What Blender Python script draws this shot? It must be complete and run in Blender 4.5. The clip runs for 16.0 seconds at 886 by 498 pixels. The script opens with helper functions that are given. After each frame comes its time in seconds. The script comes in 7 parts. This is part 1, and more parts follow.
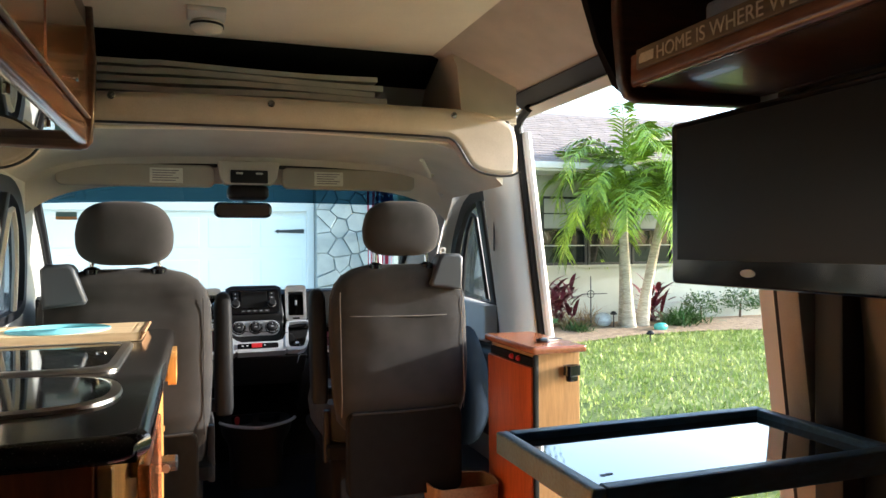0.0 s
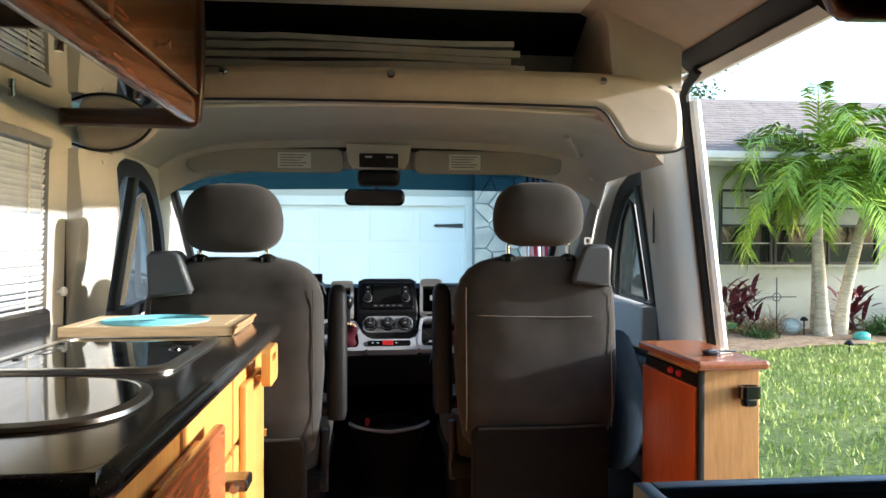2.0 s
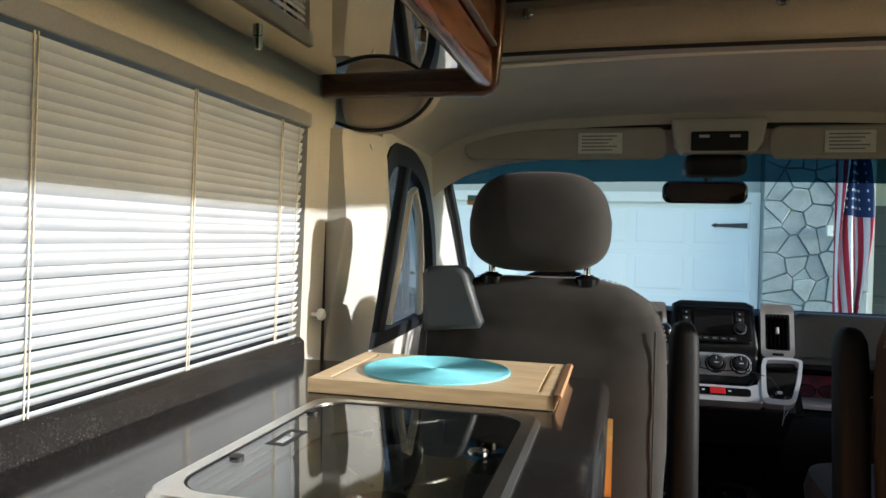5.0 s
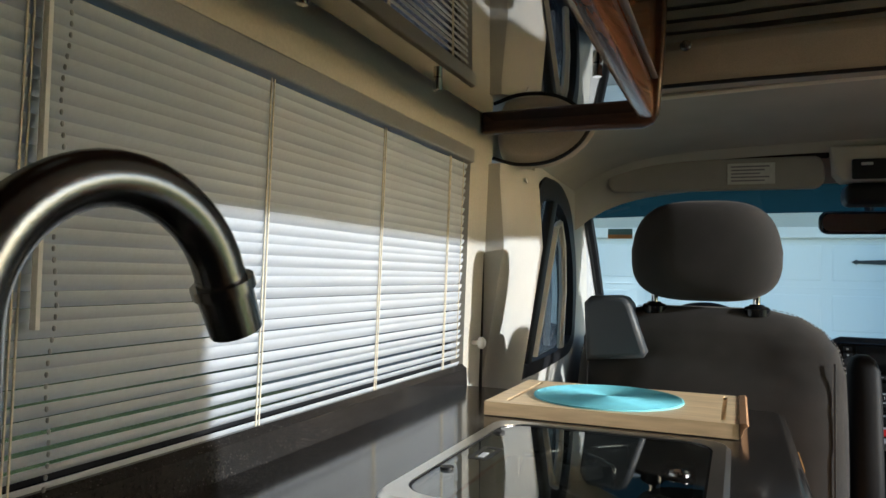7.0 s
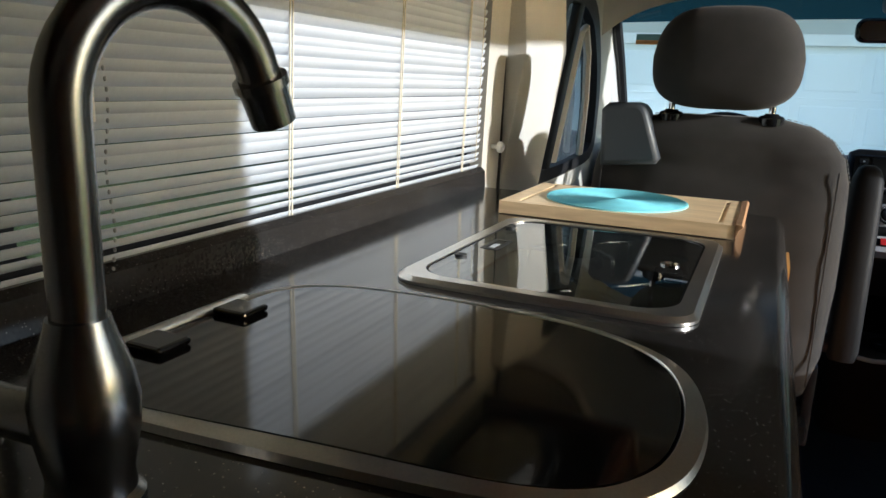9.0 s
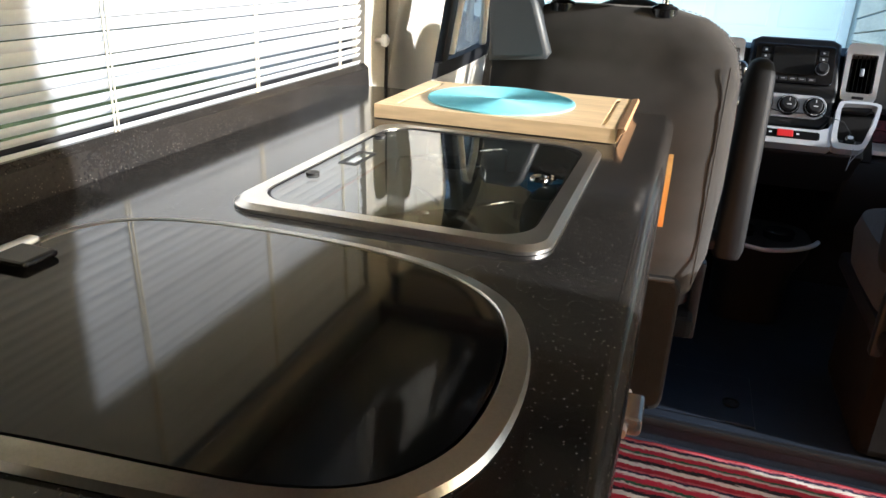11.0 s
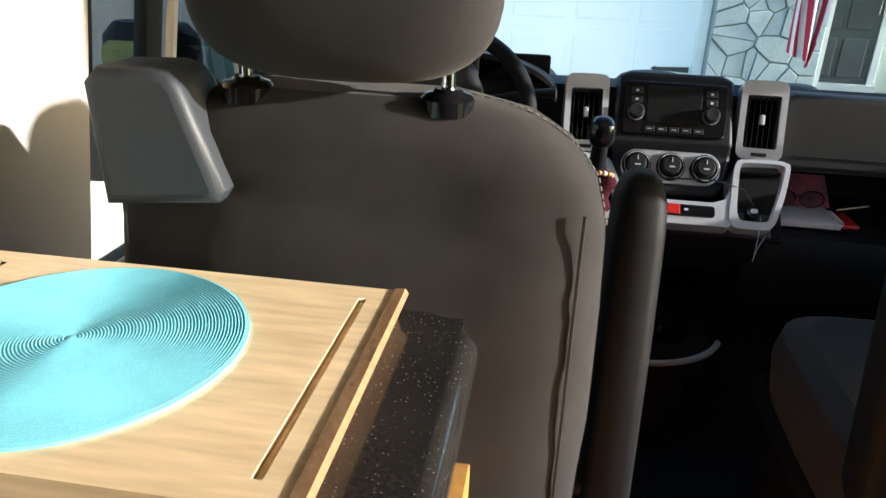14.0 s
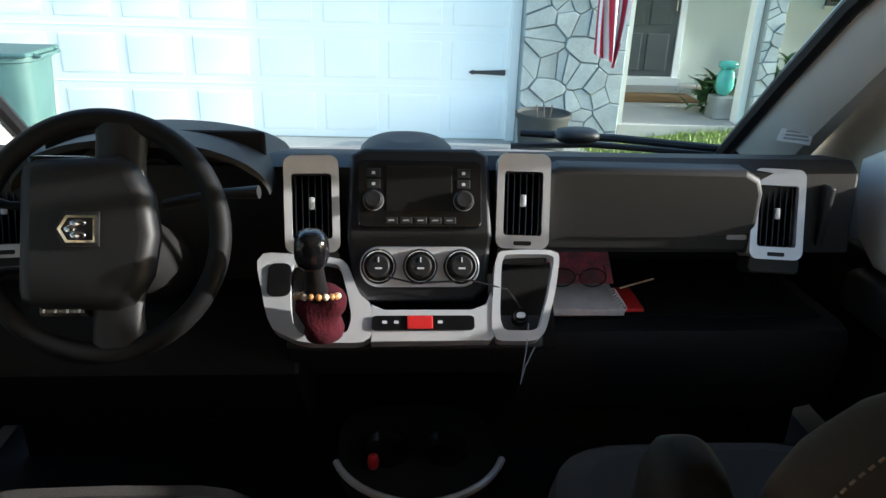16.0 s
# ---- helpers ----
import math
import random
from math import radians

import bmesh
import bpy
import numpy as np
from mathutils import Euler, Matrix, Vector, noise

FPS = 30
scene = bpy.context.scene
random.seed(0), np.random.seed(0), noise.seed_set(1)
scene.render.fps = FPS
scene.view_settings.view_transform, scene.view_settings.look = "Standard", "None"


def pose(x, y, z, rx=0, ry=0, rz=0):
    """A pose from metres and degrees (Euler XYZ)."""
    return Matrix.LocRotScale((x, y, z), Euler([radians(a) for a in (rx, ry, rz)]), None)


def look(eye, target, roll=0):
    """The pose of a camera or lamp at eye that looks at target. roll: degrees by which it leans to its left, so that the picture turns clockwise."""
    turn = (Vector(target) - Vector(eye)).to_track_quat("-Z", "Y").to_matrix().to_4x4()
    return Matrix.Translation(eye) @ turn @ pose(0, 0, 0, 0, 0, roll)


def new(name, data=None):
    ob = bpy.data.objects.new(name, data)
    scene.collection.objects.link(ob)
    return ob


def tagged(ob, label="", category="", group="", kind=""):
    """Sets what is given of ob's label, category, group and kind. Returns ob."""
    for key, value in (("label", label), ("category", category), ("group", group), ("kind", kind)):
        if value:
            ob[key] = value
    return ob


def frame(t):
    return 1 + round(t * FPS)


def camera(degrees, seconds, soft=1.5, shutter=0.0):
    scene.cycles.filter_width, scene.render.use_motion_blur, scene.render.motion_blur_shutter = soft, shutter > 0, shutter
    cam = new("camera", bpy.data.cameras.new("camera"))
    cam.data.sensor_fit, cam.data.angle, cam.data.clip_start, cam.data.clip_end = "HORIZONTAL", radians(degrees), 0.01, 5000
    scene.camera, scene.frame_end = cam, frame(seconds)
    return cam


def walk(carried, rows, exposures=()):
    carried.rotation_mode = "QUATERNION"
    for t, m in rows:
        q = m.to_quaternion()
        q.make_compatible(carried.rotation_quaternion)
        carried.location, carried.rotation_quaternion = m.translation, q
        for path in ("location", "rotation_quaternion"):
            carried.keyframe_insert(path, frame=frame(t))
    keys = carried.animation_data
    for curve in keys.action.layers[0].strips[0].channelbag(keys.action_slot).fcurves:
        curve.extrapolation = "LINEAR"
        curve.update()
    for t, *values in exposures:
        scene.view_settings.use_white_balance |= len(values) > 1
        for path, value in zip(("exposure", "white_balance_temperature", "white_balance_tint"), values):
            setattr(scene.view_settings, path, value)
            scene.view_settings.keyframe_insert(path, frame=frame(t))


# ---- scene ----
cam = camera(63.5, 16.0)
PATH = [
    (0, (-0.256, -0.172, 1.143), (0.399, 1.718, 1.134), -0.4),
    (0.5, (-0.166, -0.102, 1.143), (0.266, 1.851, 1.133), -0.0),
    (1, (-0.098, -0.043, 1.138), (0.18, 1.937, 1.125), 0.1),
    (1.5, (-0.068, 0.018, 1.134), (0.168, 2.004, 1.12), 0.1),
    (2, (-0.07, 0.137, 1.118), (0.13, 2.127, 1.102), 0.1),
    (2.5, (-0.08, 0.307, 1.114), (-0.042, 2.307, 1.092), 0.4),
    (3, (-0.092, 0.491, 1.152), (-0.067, 2.491, 1.129), 0.6),
    (3.5, (-0.095, 0.642, 1.162), (-0.057, 2.641, 1.14), 0.6),
    (4, (-0.16, 0.771, 1.167), (-0.135, 2.771, 1.15), 0.5),
    (4.5, (-0.242, 0.791, 1.154), (-0.558, 2.766, 1.131), 0.9),
    (5, (-0.307, 0.791, 1.155), (-0.779, 2.734, 1.119), 1.3),
    (5.2, (-0.328, 0.779, 1.153), (-0.863, 2.705, 1.11), 1.6),
    (7.3, (-0.396, 0.716, 1.127), (-1.176, 2.556, 1.198), 1.7),
    (7.5, (-0.396, 0.712, 1.124), (-1.189, 2.548, 1.135), 1.9),
    (8, (-0.391, 0.686, 1.124), (-1.198, 2.51, 0.974), 1.9),
    (8.5, (-0.377, 0.67, 1.126), (-1.181, 2.475, 0.82), 2.1),
    (9, (-0.362, 0.664, 1.13), (-1.15, 2.443, 0.666), 2.2),
    (9.2, (-0.358, 0.67, 1.123), (-1.133, 2.439, 0.603), 2.2),
    (11.3, (-0.296, 0.809, 1.15), (-0.793, 2.592, 0.392), 2.2),
    (11.5, (-0.288, 0.839, 1.145), (-0.742, 2.636, 0.393), 2.0),
    (12, (-0.312, 0.962, 1.137), (-0.739, 2.766, 0.387), 1.9),
    (12.5, (-0.372, 1.132, 1.131), (-0.781, 2.938, 0.375), 2.0),
    (13, (-0.376, 1.26, 1.1340), (-0.738, 3.076, 0.3770), 1.7),
    (13.5, (-0.342, 1.438, 1.1470), (-0.675, 3.259, 0.3900), 1.7),
    (14, (-0.273, 1.573, 1.1970), (-0.531, 3.402, 0.4300), 2.2),
    (14.5, (-0.227, 1.726, 1.2490), (-0.367, 3.567, 0.4790), 2.0),
    (15, (-0.177, 1.856, 1.279), (-0.169, 3.703, 0.51), 1.8),
    (15.5, (-0.117, 1.94, 1.288), (0.027, 3.781, 0.521), 1.8),
    (16, (-0.051, 1.994, 1.296), (0.093, 3.835, 0.528), 1.9),
]
EXPOSURES = [(0, 2.63, 5950, 10), (1.5, 2.4, 5850, 10), (3, 2.3, 5750, 9), (4, 2.33, 5750, 9), (5, 1.8, 5800, 9), (7.5, 1.45, 5550, 7), (8.5, 1.52, 5550, 7), (9, 1.68, 5600, 8), (11.5, 2.72, 5850, 10), (13, 2.72, 5950, 10), (14, 2.28, 6000, 10), (15, 2.4, 6100, 9), (16, 2.35, 6100, 9)]
walk(cam, [(t, look(eye, target, roll)) for t, eye, target, roll in PATH], EXPOSURES)

# ---- light ----
world = bpy.data.worlds.new("sky")
scene.world = world
world.use_nodes = True
wn = world.node_tree
sky = wn.nodes.new("ShaderNodeTexSky")
sky.sky_type, sky.sun_disc = "NISHITA", False
SUN_DIR = Vector((-1.0, 0.09, -0.232)).normalized()
sky.sun_elevation, sky.sun_rotation = radians(13), radians(95)
sky.air_density, sky.dust_density = 1.0, 1.5
wn.links.new(sky.outputs[0], wn.nodes["Background"].inputs[0])
wn.nodes["Background"].inputs[1].default_value = 0.15
sun_data = bpy.data.lights.new("sun", "SUN")
sun_data.energy, sun_data.angle, sun_data.color = 2.1, radians(0.6), (1.0, 0.95, 0.87)
sun = new("sun", sun_data)
sun.rotation_mode = "QUATERNION"
sun.rotation_quaternion = SUN_DIR.to_track_quat("-Z", "Y")


# ---- materials ----
def material(name, color, rough=0.6, metal=0.0, scale=30.0, vary=0.15, bump=0.15, spec=0.5, coat=0.0, fine=250.0, stretch=(1, 1, 1), dark=None, island=0.0):
    """A surface with broad stains and fine grain, at real size."""
    m = bpy.data.materials.new(name)
    m.use_nodes = True
    nt = m.node_tree
    b = nt.nodes["Principled BSDF"]
    tc, mp = nt.nodes.new("ShaderNodeTexCoord"), nt.nodes.new("ShaderNodeMapping")
    mp.inputs["Scale"].default_value = stretch
    nt.links.new(tc.outputs["Object"], mp.inputs[0])
    n1, n2 = nt.nodes.new("ShaderNodeTexNoise"), nt.nodes.new("ShaderNodeTexNoise")
    n1.inputs["Scale"].default_value, n1.inputs["Detail"].default_value = scale, 4
    n2.inputs["Scale"].default_value, n2.inputs["Detail"].default_value = fine, 3
    for n in (n1, n2):
        nt.links.new(mp.outputs[0], n.inputs["Vector"])
    add = nt.nodes.new("ShaderNodeMath")
    add.operation = "ADD"
    nt.links.new(n1.outputs[0], add.inputs[0])
    nt.links.new(n2.outputs[0], add.inputs[1])
    ramp = nt.nodes.new("ShaderNodeValToRGB")
    lo = dark or [c * (1 - vary) for c in color]
    hi = [min(1, c * (1 + vary)) for c in color]
    ramp.color_ramp.elements[0].position, ramp.color_ramp.elements[1].position = 0.35, 0.65
    ramp.color_ramp.elements[0].color, ramp.color_ramp.elements[1].color = (*lo, 1), (*hi, 1)
    half = nt.nodes.new("ShaderNodeMath")
    half.operation, half.inputs[1].default_value = "MULTIPLY", 0.5
    nt.links.new(add.outputs[0], half.inputs[0])
    nt.links.new(half.outputs[0], ramp.inputs[0])
    last = ramp.outputs[0]
    if island:
        info, hsv, rng = nt.nodes.new("ShaderNodeObjectInfo"), nt.nodes.new("ShaderNodeHueSaturation"), nt.nodes.new("ShaderNodeMapRange")
        rng.inputs[3].default_value, rng.inputs[4].default_value = 1 - island, 1 + island
        nt.links.new(info.outputs["Random"], rng.inputs[0])
        nt.links.new(rng.outputs[0], hsv.inputs["Value"])
        nt.links.new(last, hsv.inputs["Color"])
        last = hsv.outputs[0]
    nt.links.new(last, b.inputs["Base Color"])
    b.inputs["Roughness"].default_value, b.inputs["Metallic"].default_value = rough, metal
    b.inputs["Specular IOR Level"].default_value, b.inputs["Coat Weight"].default_value = spec, coat
    if bump:
        bp = nt.nodes.new("ShaderNodeBump")
        bp.inputs["Strength"].default_value, bp.inputs["Distance"].default_value = bump, 0.002
        nt.links.new(add.outputs[0], bp.inputs["Height"])
        nt.links.new(bp.outputs[0], b.inputs["Normal"])
    return m


def glass(name, color=(1, 1, 1), rough=0.0, clear=0.9, gloss=0.035):
    """Thin glass: mostly clear, with Fresnel gloss."""
    m = bpy.data.materials.new(name)
    m.use_nodes = True
    nt = m.node_tree
    nt.nodes.clear()
    out, tr, gl, mix, lw, pw, fr = (nt.nodes.new(k) for k in ("ShaderNodeOutputMaterial", "ShaderNodeBsdfTransparent", "ShaderNodeBsdfGlossy", "ShaderNodeMixShader", "ShaderNodeLayerWeight", "ShaderNodeMath", "ShaderNodeMath"))
    tr.inputs[0].default_value = (*[c * clear for c in color], 1)
    gl.inputs["Roughness"].default_value = rough
    lw.inputs[0].default_value = 0.5
    pw.operation, pw.inputs[1].default_value = "POWER", 4.0
    fr.operation, fr.inputs[1].default_value, fr.inputs[2].default_value = "MULTIPLY_ADD", 0.9, gloss
    nt.links.new(lw.outputs["Facing"], pw.inputs[0])
    nt.links.new(pw.outputs[0], fr.inputs[0])
    nt.links.new(fr.outputs[0], mix.inputs[0])
    nt.links.new(tr.outputs[0], mix.inputs[1])
    nt.links.new(gl.outputs[0], mix.inputs[2])
    nt.links.new(mix.outputs[0], out.inputs[0])
    return m


def wood(name, light, dark_c, rough=0.3, scale=14.0, along="y", coat=0.3):
    s = {"x": (0.12, 1, 1), "y": (1, 0.12, 1), "z": (1, 1, 0.12)}[along]
    return material(name, light, rough, 0, scale, 0.2, 0.06, 0.5, coat, 120.0, s, dark_c)


M = {}
M["headliner"] = material("beige headliner cloth", (0.56, 0.53, 0.47), 0.95, 0, 8, 0.08, 0.3, 0.2, fine=900)
M["ceiling"] = material("cream vinyl ceiling", (0.84, 0.765, 0.64), 0.7, 0, 5, 0.06, 0.1, 0.3, fine=300)
M["vinyl"] = material("tan padded vinyl", (0.45, 0.385, 0.31), 0.6, 0, 9, 0.12, 0.3, 0.4, fine=500)
M["visor"] = material("grey-beige visor vinyl", (0.37, 0.35, 0.31), 0.7, 0, 9, 0.08, 0.2, 0.3, fine=600)
M["trim"] = material("beige plastic trim", (0.50, 0.48, 0.425), 0.55, 0, 6, 0.07, 0.08, 0.4, fine=500)
M["greytrim"] = material("light grey plastic trim", (0.58, 0.58, 0.57), 0.6, 0, 6, 0.06, 0.08, 0.4, fine=500)
M["black"] = material("black plastic", (0.008, 0.008, 0.009), 0.5, 0, 20, 0.2, 0.15, 0.4, fine=700)
M["dash"] = material("dark grey dashboard plastic", (0.014, 0.0135, 0.0135), 0.55, 0, 12, 0.15, 0.15, 0.4, fine=900)
M["gloss"] = material("gloss black plastic", (0.006, 0.006, 0.007), 0.12, 0, 20, 0.2, 0.0, 0.5)
M["rubber"] = material("black rubber", (0.014, 0.014, 0.015), 0.75, 0, 25, 0.3, 0.3, 0.3, fine=300)
M["mat"] = material("blue-black rubber floor", (0.021, 0.027, 0.039), 0.30, 0, 14, 0.3, 0.2, 0.4, fine=200)
M["fabric"] = material("dark grey seat cloth", (0.029, 0.0272, 0.0258), 0.9, 0, 12, 0.25, 0.22, 0.2, fine=2400)
M["fabric2"] = material("charcoal seat cloth side", (0.022, 0.02, 0.019), 0.85, 0, 12, 0.25, 0.6, 0.25, fine=1200)
# also on the lower dashboard, where its darkness stands in for shade
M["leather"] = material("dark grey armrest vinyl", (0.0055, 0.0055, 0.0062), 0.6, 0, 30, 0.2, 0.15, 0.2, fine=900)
M["beltbox"] = material("slate grey plastic", (0.030, 0.035, 0.040), 0.5, 0, 10, 0.1, 0.15, 0.5, fine=600)
M["thread"] = material("pale stitching thread", (0.15, 0.14, 0.13), 0.8, 0, 60, 0.2, 0)
M["silver"] = material("satin silver plastic", (0.62, 0.63, 0.65), 0.34, 0.4, 15, 0.05, 0.05, fine=900)
M["steel"] = material("brushed stainless steel", (0.56, 0.54, 0.51), 0.28, 1.0, 20, 0.08, 0.08, fine=500, stretch=(1, 1, 0.1))
M["nickel"] = material("brushed nickel", (0.31, 0.312, 0.318), 0.25, 1.0, 14, 0.1, 0.05, fine=700)
M["enamel"] = material("grey brushed steel tray", (0.36, 0.36, 0.35), 0.34, 0.25, 12, 0.2, 0.02)
M["chrome"] = material("chrome", (0.75, 0.75, 0.75), 0.08, 1.0, 20, 0.03, 0)
M["walnut"] = wood("walnut cabinet veneer", (0.185, 0.075, 0.034), (0.09, 0.034, 0.015), 0.25)
M["walnut_end"] = wood("dark walnut edge", (0.085, 0.034, 0.018), (0.04, 0.015, 0.008), 0.32, along="x")
M["cherry"] = wood("orange cherry veneer", (0.42, 0.095, 0.022), (0.30, 0.06, 0.013), 0.35, 10, "z")
M["maple"] = wood("light maple veneer", (0.50, 0.27, 0.10), (0.40, 0.20, 0.07), 0.4, 12, "z")
M["cherrytop"] = wood("cherry top board", (0.36, 0.12, 0.045), (0.26, 0.08, 0.03), 0.25, 10, "y")
M["bamboo"] = wood("pale bamboo", (0.72, 0.555, 0.34), (0.60, 0.44, 0.25), 0.45, 18, "x", 0.1)
M["honey"] = wood("honey pine", (0.52, 0.275, 0.075), (0.42, 0.20, 0.05), 0.4, 12, "z")
M["wall"] = material("cream wall panel", (0.43, 0.41, 0.355), 0.6, 0, 4, 0.08, 0.1, 0.35, fine=200)
M["brownwall"] = material("tan fabric wall", (0.34, 0.25, 0.165), 0.85, 0, 6, 0.12, 0.3, 0.3, fine=500)
M["slat"] = material("white enamelled blind slat", (0.42, 0.45, 0.485), 0.45, 0, 9, 0.04, 0.03, 0.45, fine=200, island=0.04)
M["cord"] = material("ivory cord", (0.66, 0.60, 0.46), 0.8, 0, 90, 0.15, 0.2)
M["white"] = material("white plastic", (0.72, 0.71, 0.68), 0.5, 0, 12, 0.05, 0.05)
M["aluminium"] = material("grey aluminium rail", (0.34, 0.34, 0.34), 0.4, 0.6, 12, 0.08, 0.05)
M["paper"] = material("printed white label", (0.66, 0.67, 0.62), 0.7, 0, 40, 0.1, 0)
M["ink"] = material("grey print", (0.25, 0.25, 0.26), 0.8, 0, 40, 0.1, 0)
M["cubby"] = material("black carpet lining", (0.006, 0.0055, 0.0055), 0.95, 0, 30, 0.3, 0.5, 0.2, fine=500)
M["sheet"] = material("grey quilted window screen", (0.48, 0.455, 0.42), 0.85, 0, 14, 0.15, 0.4, 0.3, fine=300)
M["teal"] = material("turquoise cloth", (0.19, 0.55, 0.645), 0.6, 0, 30, 0.12, 0.2, 0.3, fine=900)
M["bluepaint"] = material("blue painted wood", (0.045, 0.125, 0.22), 0.4, 0, 16, 0.3, 0.2, fine=120, stretch=(0.3, 1, 1))
M["tabletop"] = material("black lacquered table top", (0.010, 0.010, 0.011), 0.05, 0, 12, 0.2, 0.0, 0.8, coat=1.0)
M["red"] = material("red plastic", (0.55, 0.02, 0.02), 0.35, 0, 30, 0.1, 0)
M["maroon"] = material("crimson velvet", (0.042, 0.003, 0.007), 0.95, 0, 40, 0.5, 0.6, 0.2, fine=200)
M["amber"] = material("amber bead", (0.45, 0.22, 0.08), 0.3, 0, 40, 0.2, 0)
M["marks"] = material("white printed marks", (0.55, 0.56, 0.58), 0.6, 0, 40, 0.05, 0)
M["signwood"] = wood("brown stained sign board", (0.13, 0.085, 0.035), (0.08, 0.05, 0.02), 0.6, 20, "y", 0)
M["signtext"] = material("cream painted lettering", (0.55, 0.46, 0.30), 0.7, 0, 60, 0.15, 0.1)
M["bag"] = material("brown paper bag", (0.30, 0.17, 0.085), 0.85, 0, 20, 0.2, 0.4, 0.3, fine=120)
M["screen"] = material("dark screen", (0.008, 0.008, 0.008), 0.35, 0, 10, 0.1, 0, 0.3)
M["jeans"] = material("navy canvas", (0.008, 0.018, 0.034), 0.9, 0, 20, 0.2, 0.4, 0.2, fine=500)
M["pad"] = material("grey magazine paper", (0.55, 0.52, 0.52), 0.7, 0, 30, 0.15, 0)
M["magazine"] = material("mottled pink print", (0.50, 0.08, 0.10), 0.5, 0, 35, 0.5, 0, dark=(0.10, 0.09, 0.11))
M["tint"] = glass("tinted sun band", (0.022, 0.07, 0.105), 0.0, 1.0)
M["windscreen"] = glass("windscreen glass", (0.80, 0.93, 0.95), 0.0, 0.95)
M["sideglass"] = glass("tinted side glass", (0.55, 0.57, 0.59), 0.0, 0.85)
M["hobglass"] = glass("smoked tempered glass", (0.66, 0.68, 0.67), 0.0, 0.92, 0.06)
M["darkglass"] = material("black tempered glass", (0.007, 0.0068, 0.0068), 0.06, 0, 9, 0.35, 0.0, 0.38)
M["mirrorglass"] = glass("bronze mirrored glass", (0.50, 0.46, 0.40), 0.0, 0.8, 0.30)
M["clear"] = glass("clear acrylic", (0.85, 0.88, 0.86), 0.0, 0.95)
M["mirror"] = material("mirror", (0.85, 0.85, 0.85), 0.01, 1.0, 10, 0.0, 0)
# outdoors
M["stucco"] = material("pale green-grey stucco", (0.50, 0.53, 0.47), 0.9, 0, 3, 0.06, 0.5, 0.3, fine=60)
M["porchwall"] = material("pale grey stucco", (0.55, 0.56, 0.53), 0.9, 0, 3, 0.06, 0.5, 0.3, fine=60)
M["garage"] = material("white painted steel", (0.85, 0.87, 0.87), 0.5, 0, 2, 0.03, 0.05, 0.4, fine=60)
M["whitepaint"] = material("white painted wood", (0.80, 0.80, 0.78), 0.5, 0, 4, 0.05, 0.1, 0.4, fine=90)
M["concrete"] = material("pale driveway concrete", (0.42, 0.40, 0.37), 0.9, 0, 1.5, 0.12, 0.4, 0.3, fine=40)
M["stone"] = material("grey painted stone", (0.34, 0.375, 0.385), 0.8, 0, 6, 0.16, 0.5, 0.3, fine=45, island=0.10)
M["mortar"] = material("grey mortar", (0.27, 0.295, 0.30), 0.95, 0, 14, 0.2, 0.5, 0.2, fine=80)
M["lawn"] = material("lawn soil and thatch", (0.24, 0.26, 0.09), 0.95, 0, 2.5, 0.3, 0.5, 0.2, fine=30, dark=(0.09, 0.13, 0.03))
M["blade"] = material("grass blade", (0.40, 0.43, 0.12), 0.6, 0, 1.2, 0.3, 0, 0.3, fine=6, dark=(0.20, 0.29, 0.05))
M["mulch"] = material("pale wood mulch", (0.34, 0.25, 0.17), 0.95, 0, 8, 0.3, 0.8, 0.2, fine=40, dark=(0.19, 0.135, 0.09))
M["trunk"] = material("pale ringed palm trunk", (0.52, 0.46, 0.36), 0.85, 0, 3, 0.2, 0.5, 0.3, fine=12, stretch=(1, 1, 5), dark=(0.34, 0.29, 0.22))
M["frond"] = material("palm leaf", (0.36, 0.49, 0.05), 0.4, 0, 2, 0.3, 0, 0.4, fine=20, dark=(0.09, 0.19, 0.02))
M["shaft"] = material("green palm crown shaft", (0.34, 0.42, 0.12), 0.5, 0, 3, 0.2, 0.1)
M["leafred"] = material("burgundy leaf", (0.12, 0.018, 0.030), 0.5, 0, 3, 0.4, 0, 0.4, fine=20)
M["leafgreen"] = material("dark green leaf", (0.055, 0.12, 0.028), 0.5, 0, 3, 0.3, 0, 0.4, fine=20)
M["leaftan"] = material("dry tan grass", (0.30, 0.22, 0.12), 0.8, 0, 3, 0.3, 0, 0.3, fine=20)
M["leaffar"] = material("far tree leaf", (0.07, 0.11, 0.04), 0.7, 0, 1, 0.3, 0, 0.3, fine=6)
M["bark"] = material("brown bark", (0.16, 0.11, 0.075), 0.9, 0, 6, 0.3, 0.8, 0.2, fine=30)
M["shingle"] = material("grey-brown roof shingle", (0.30, 0.25, 0.22), 0.9, 0, 3, 0.2, 0.5, 0.2, fine=25, island=0.2)
M["winframe"] = material("dark bronze window frame", (0.035, 0.037, 0.04), 0.5, 0, 10, 0.1, 0.05)
M["windark"] = material("dark window glass", (0.012, 0.016, 0.018), 0.04, 0, 2, 0.3, 0, 0.7)
M["blindfar"] = material("pale roller shade", (0.50, 0.52, 0.50), 0.7, 0, 4, 0.05, 0)
M["doorpaint"] = material("dark green-grey door paint", (0.055, 0.062, 0.062), 0.45, 0, 5, 0.1, 0.1)
M["coir"] = material("brown coir mat", (0.20, 0.115, 0.05), 0.95, 0, 30, 0.2, 0.6, 0.2, fine=200)
M["bin"] = material("green plastic bin", (0.075, 0.15, 0.145), 0.5, 0, 5, 0.12, 0.1)
M["barrel"] = material("dark planter", (0.035, 0.036, 0.034), 0.7, 0, 9, 0.2, 0.2)
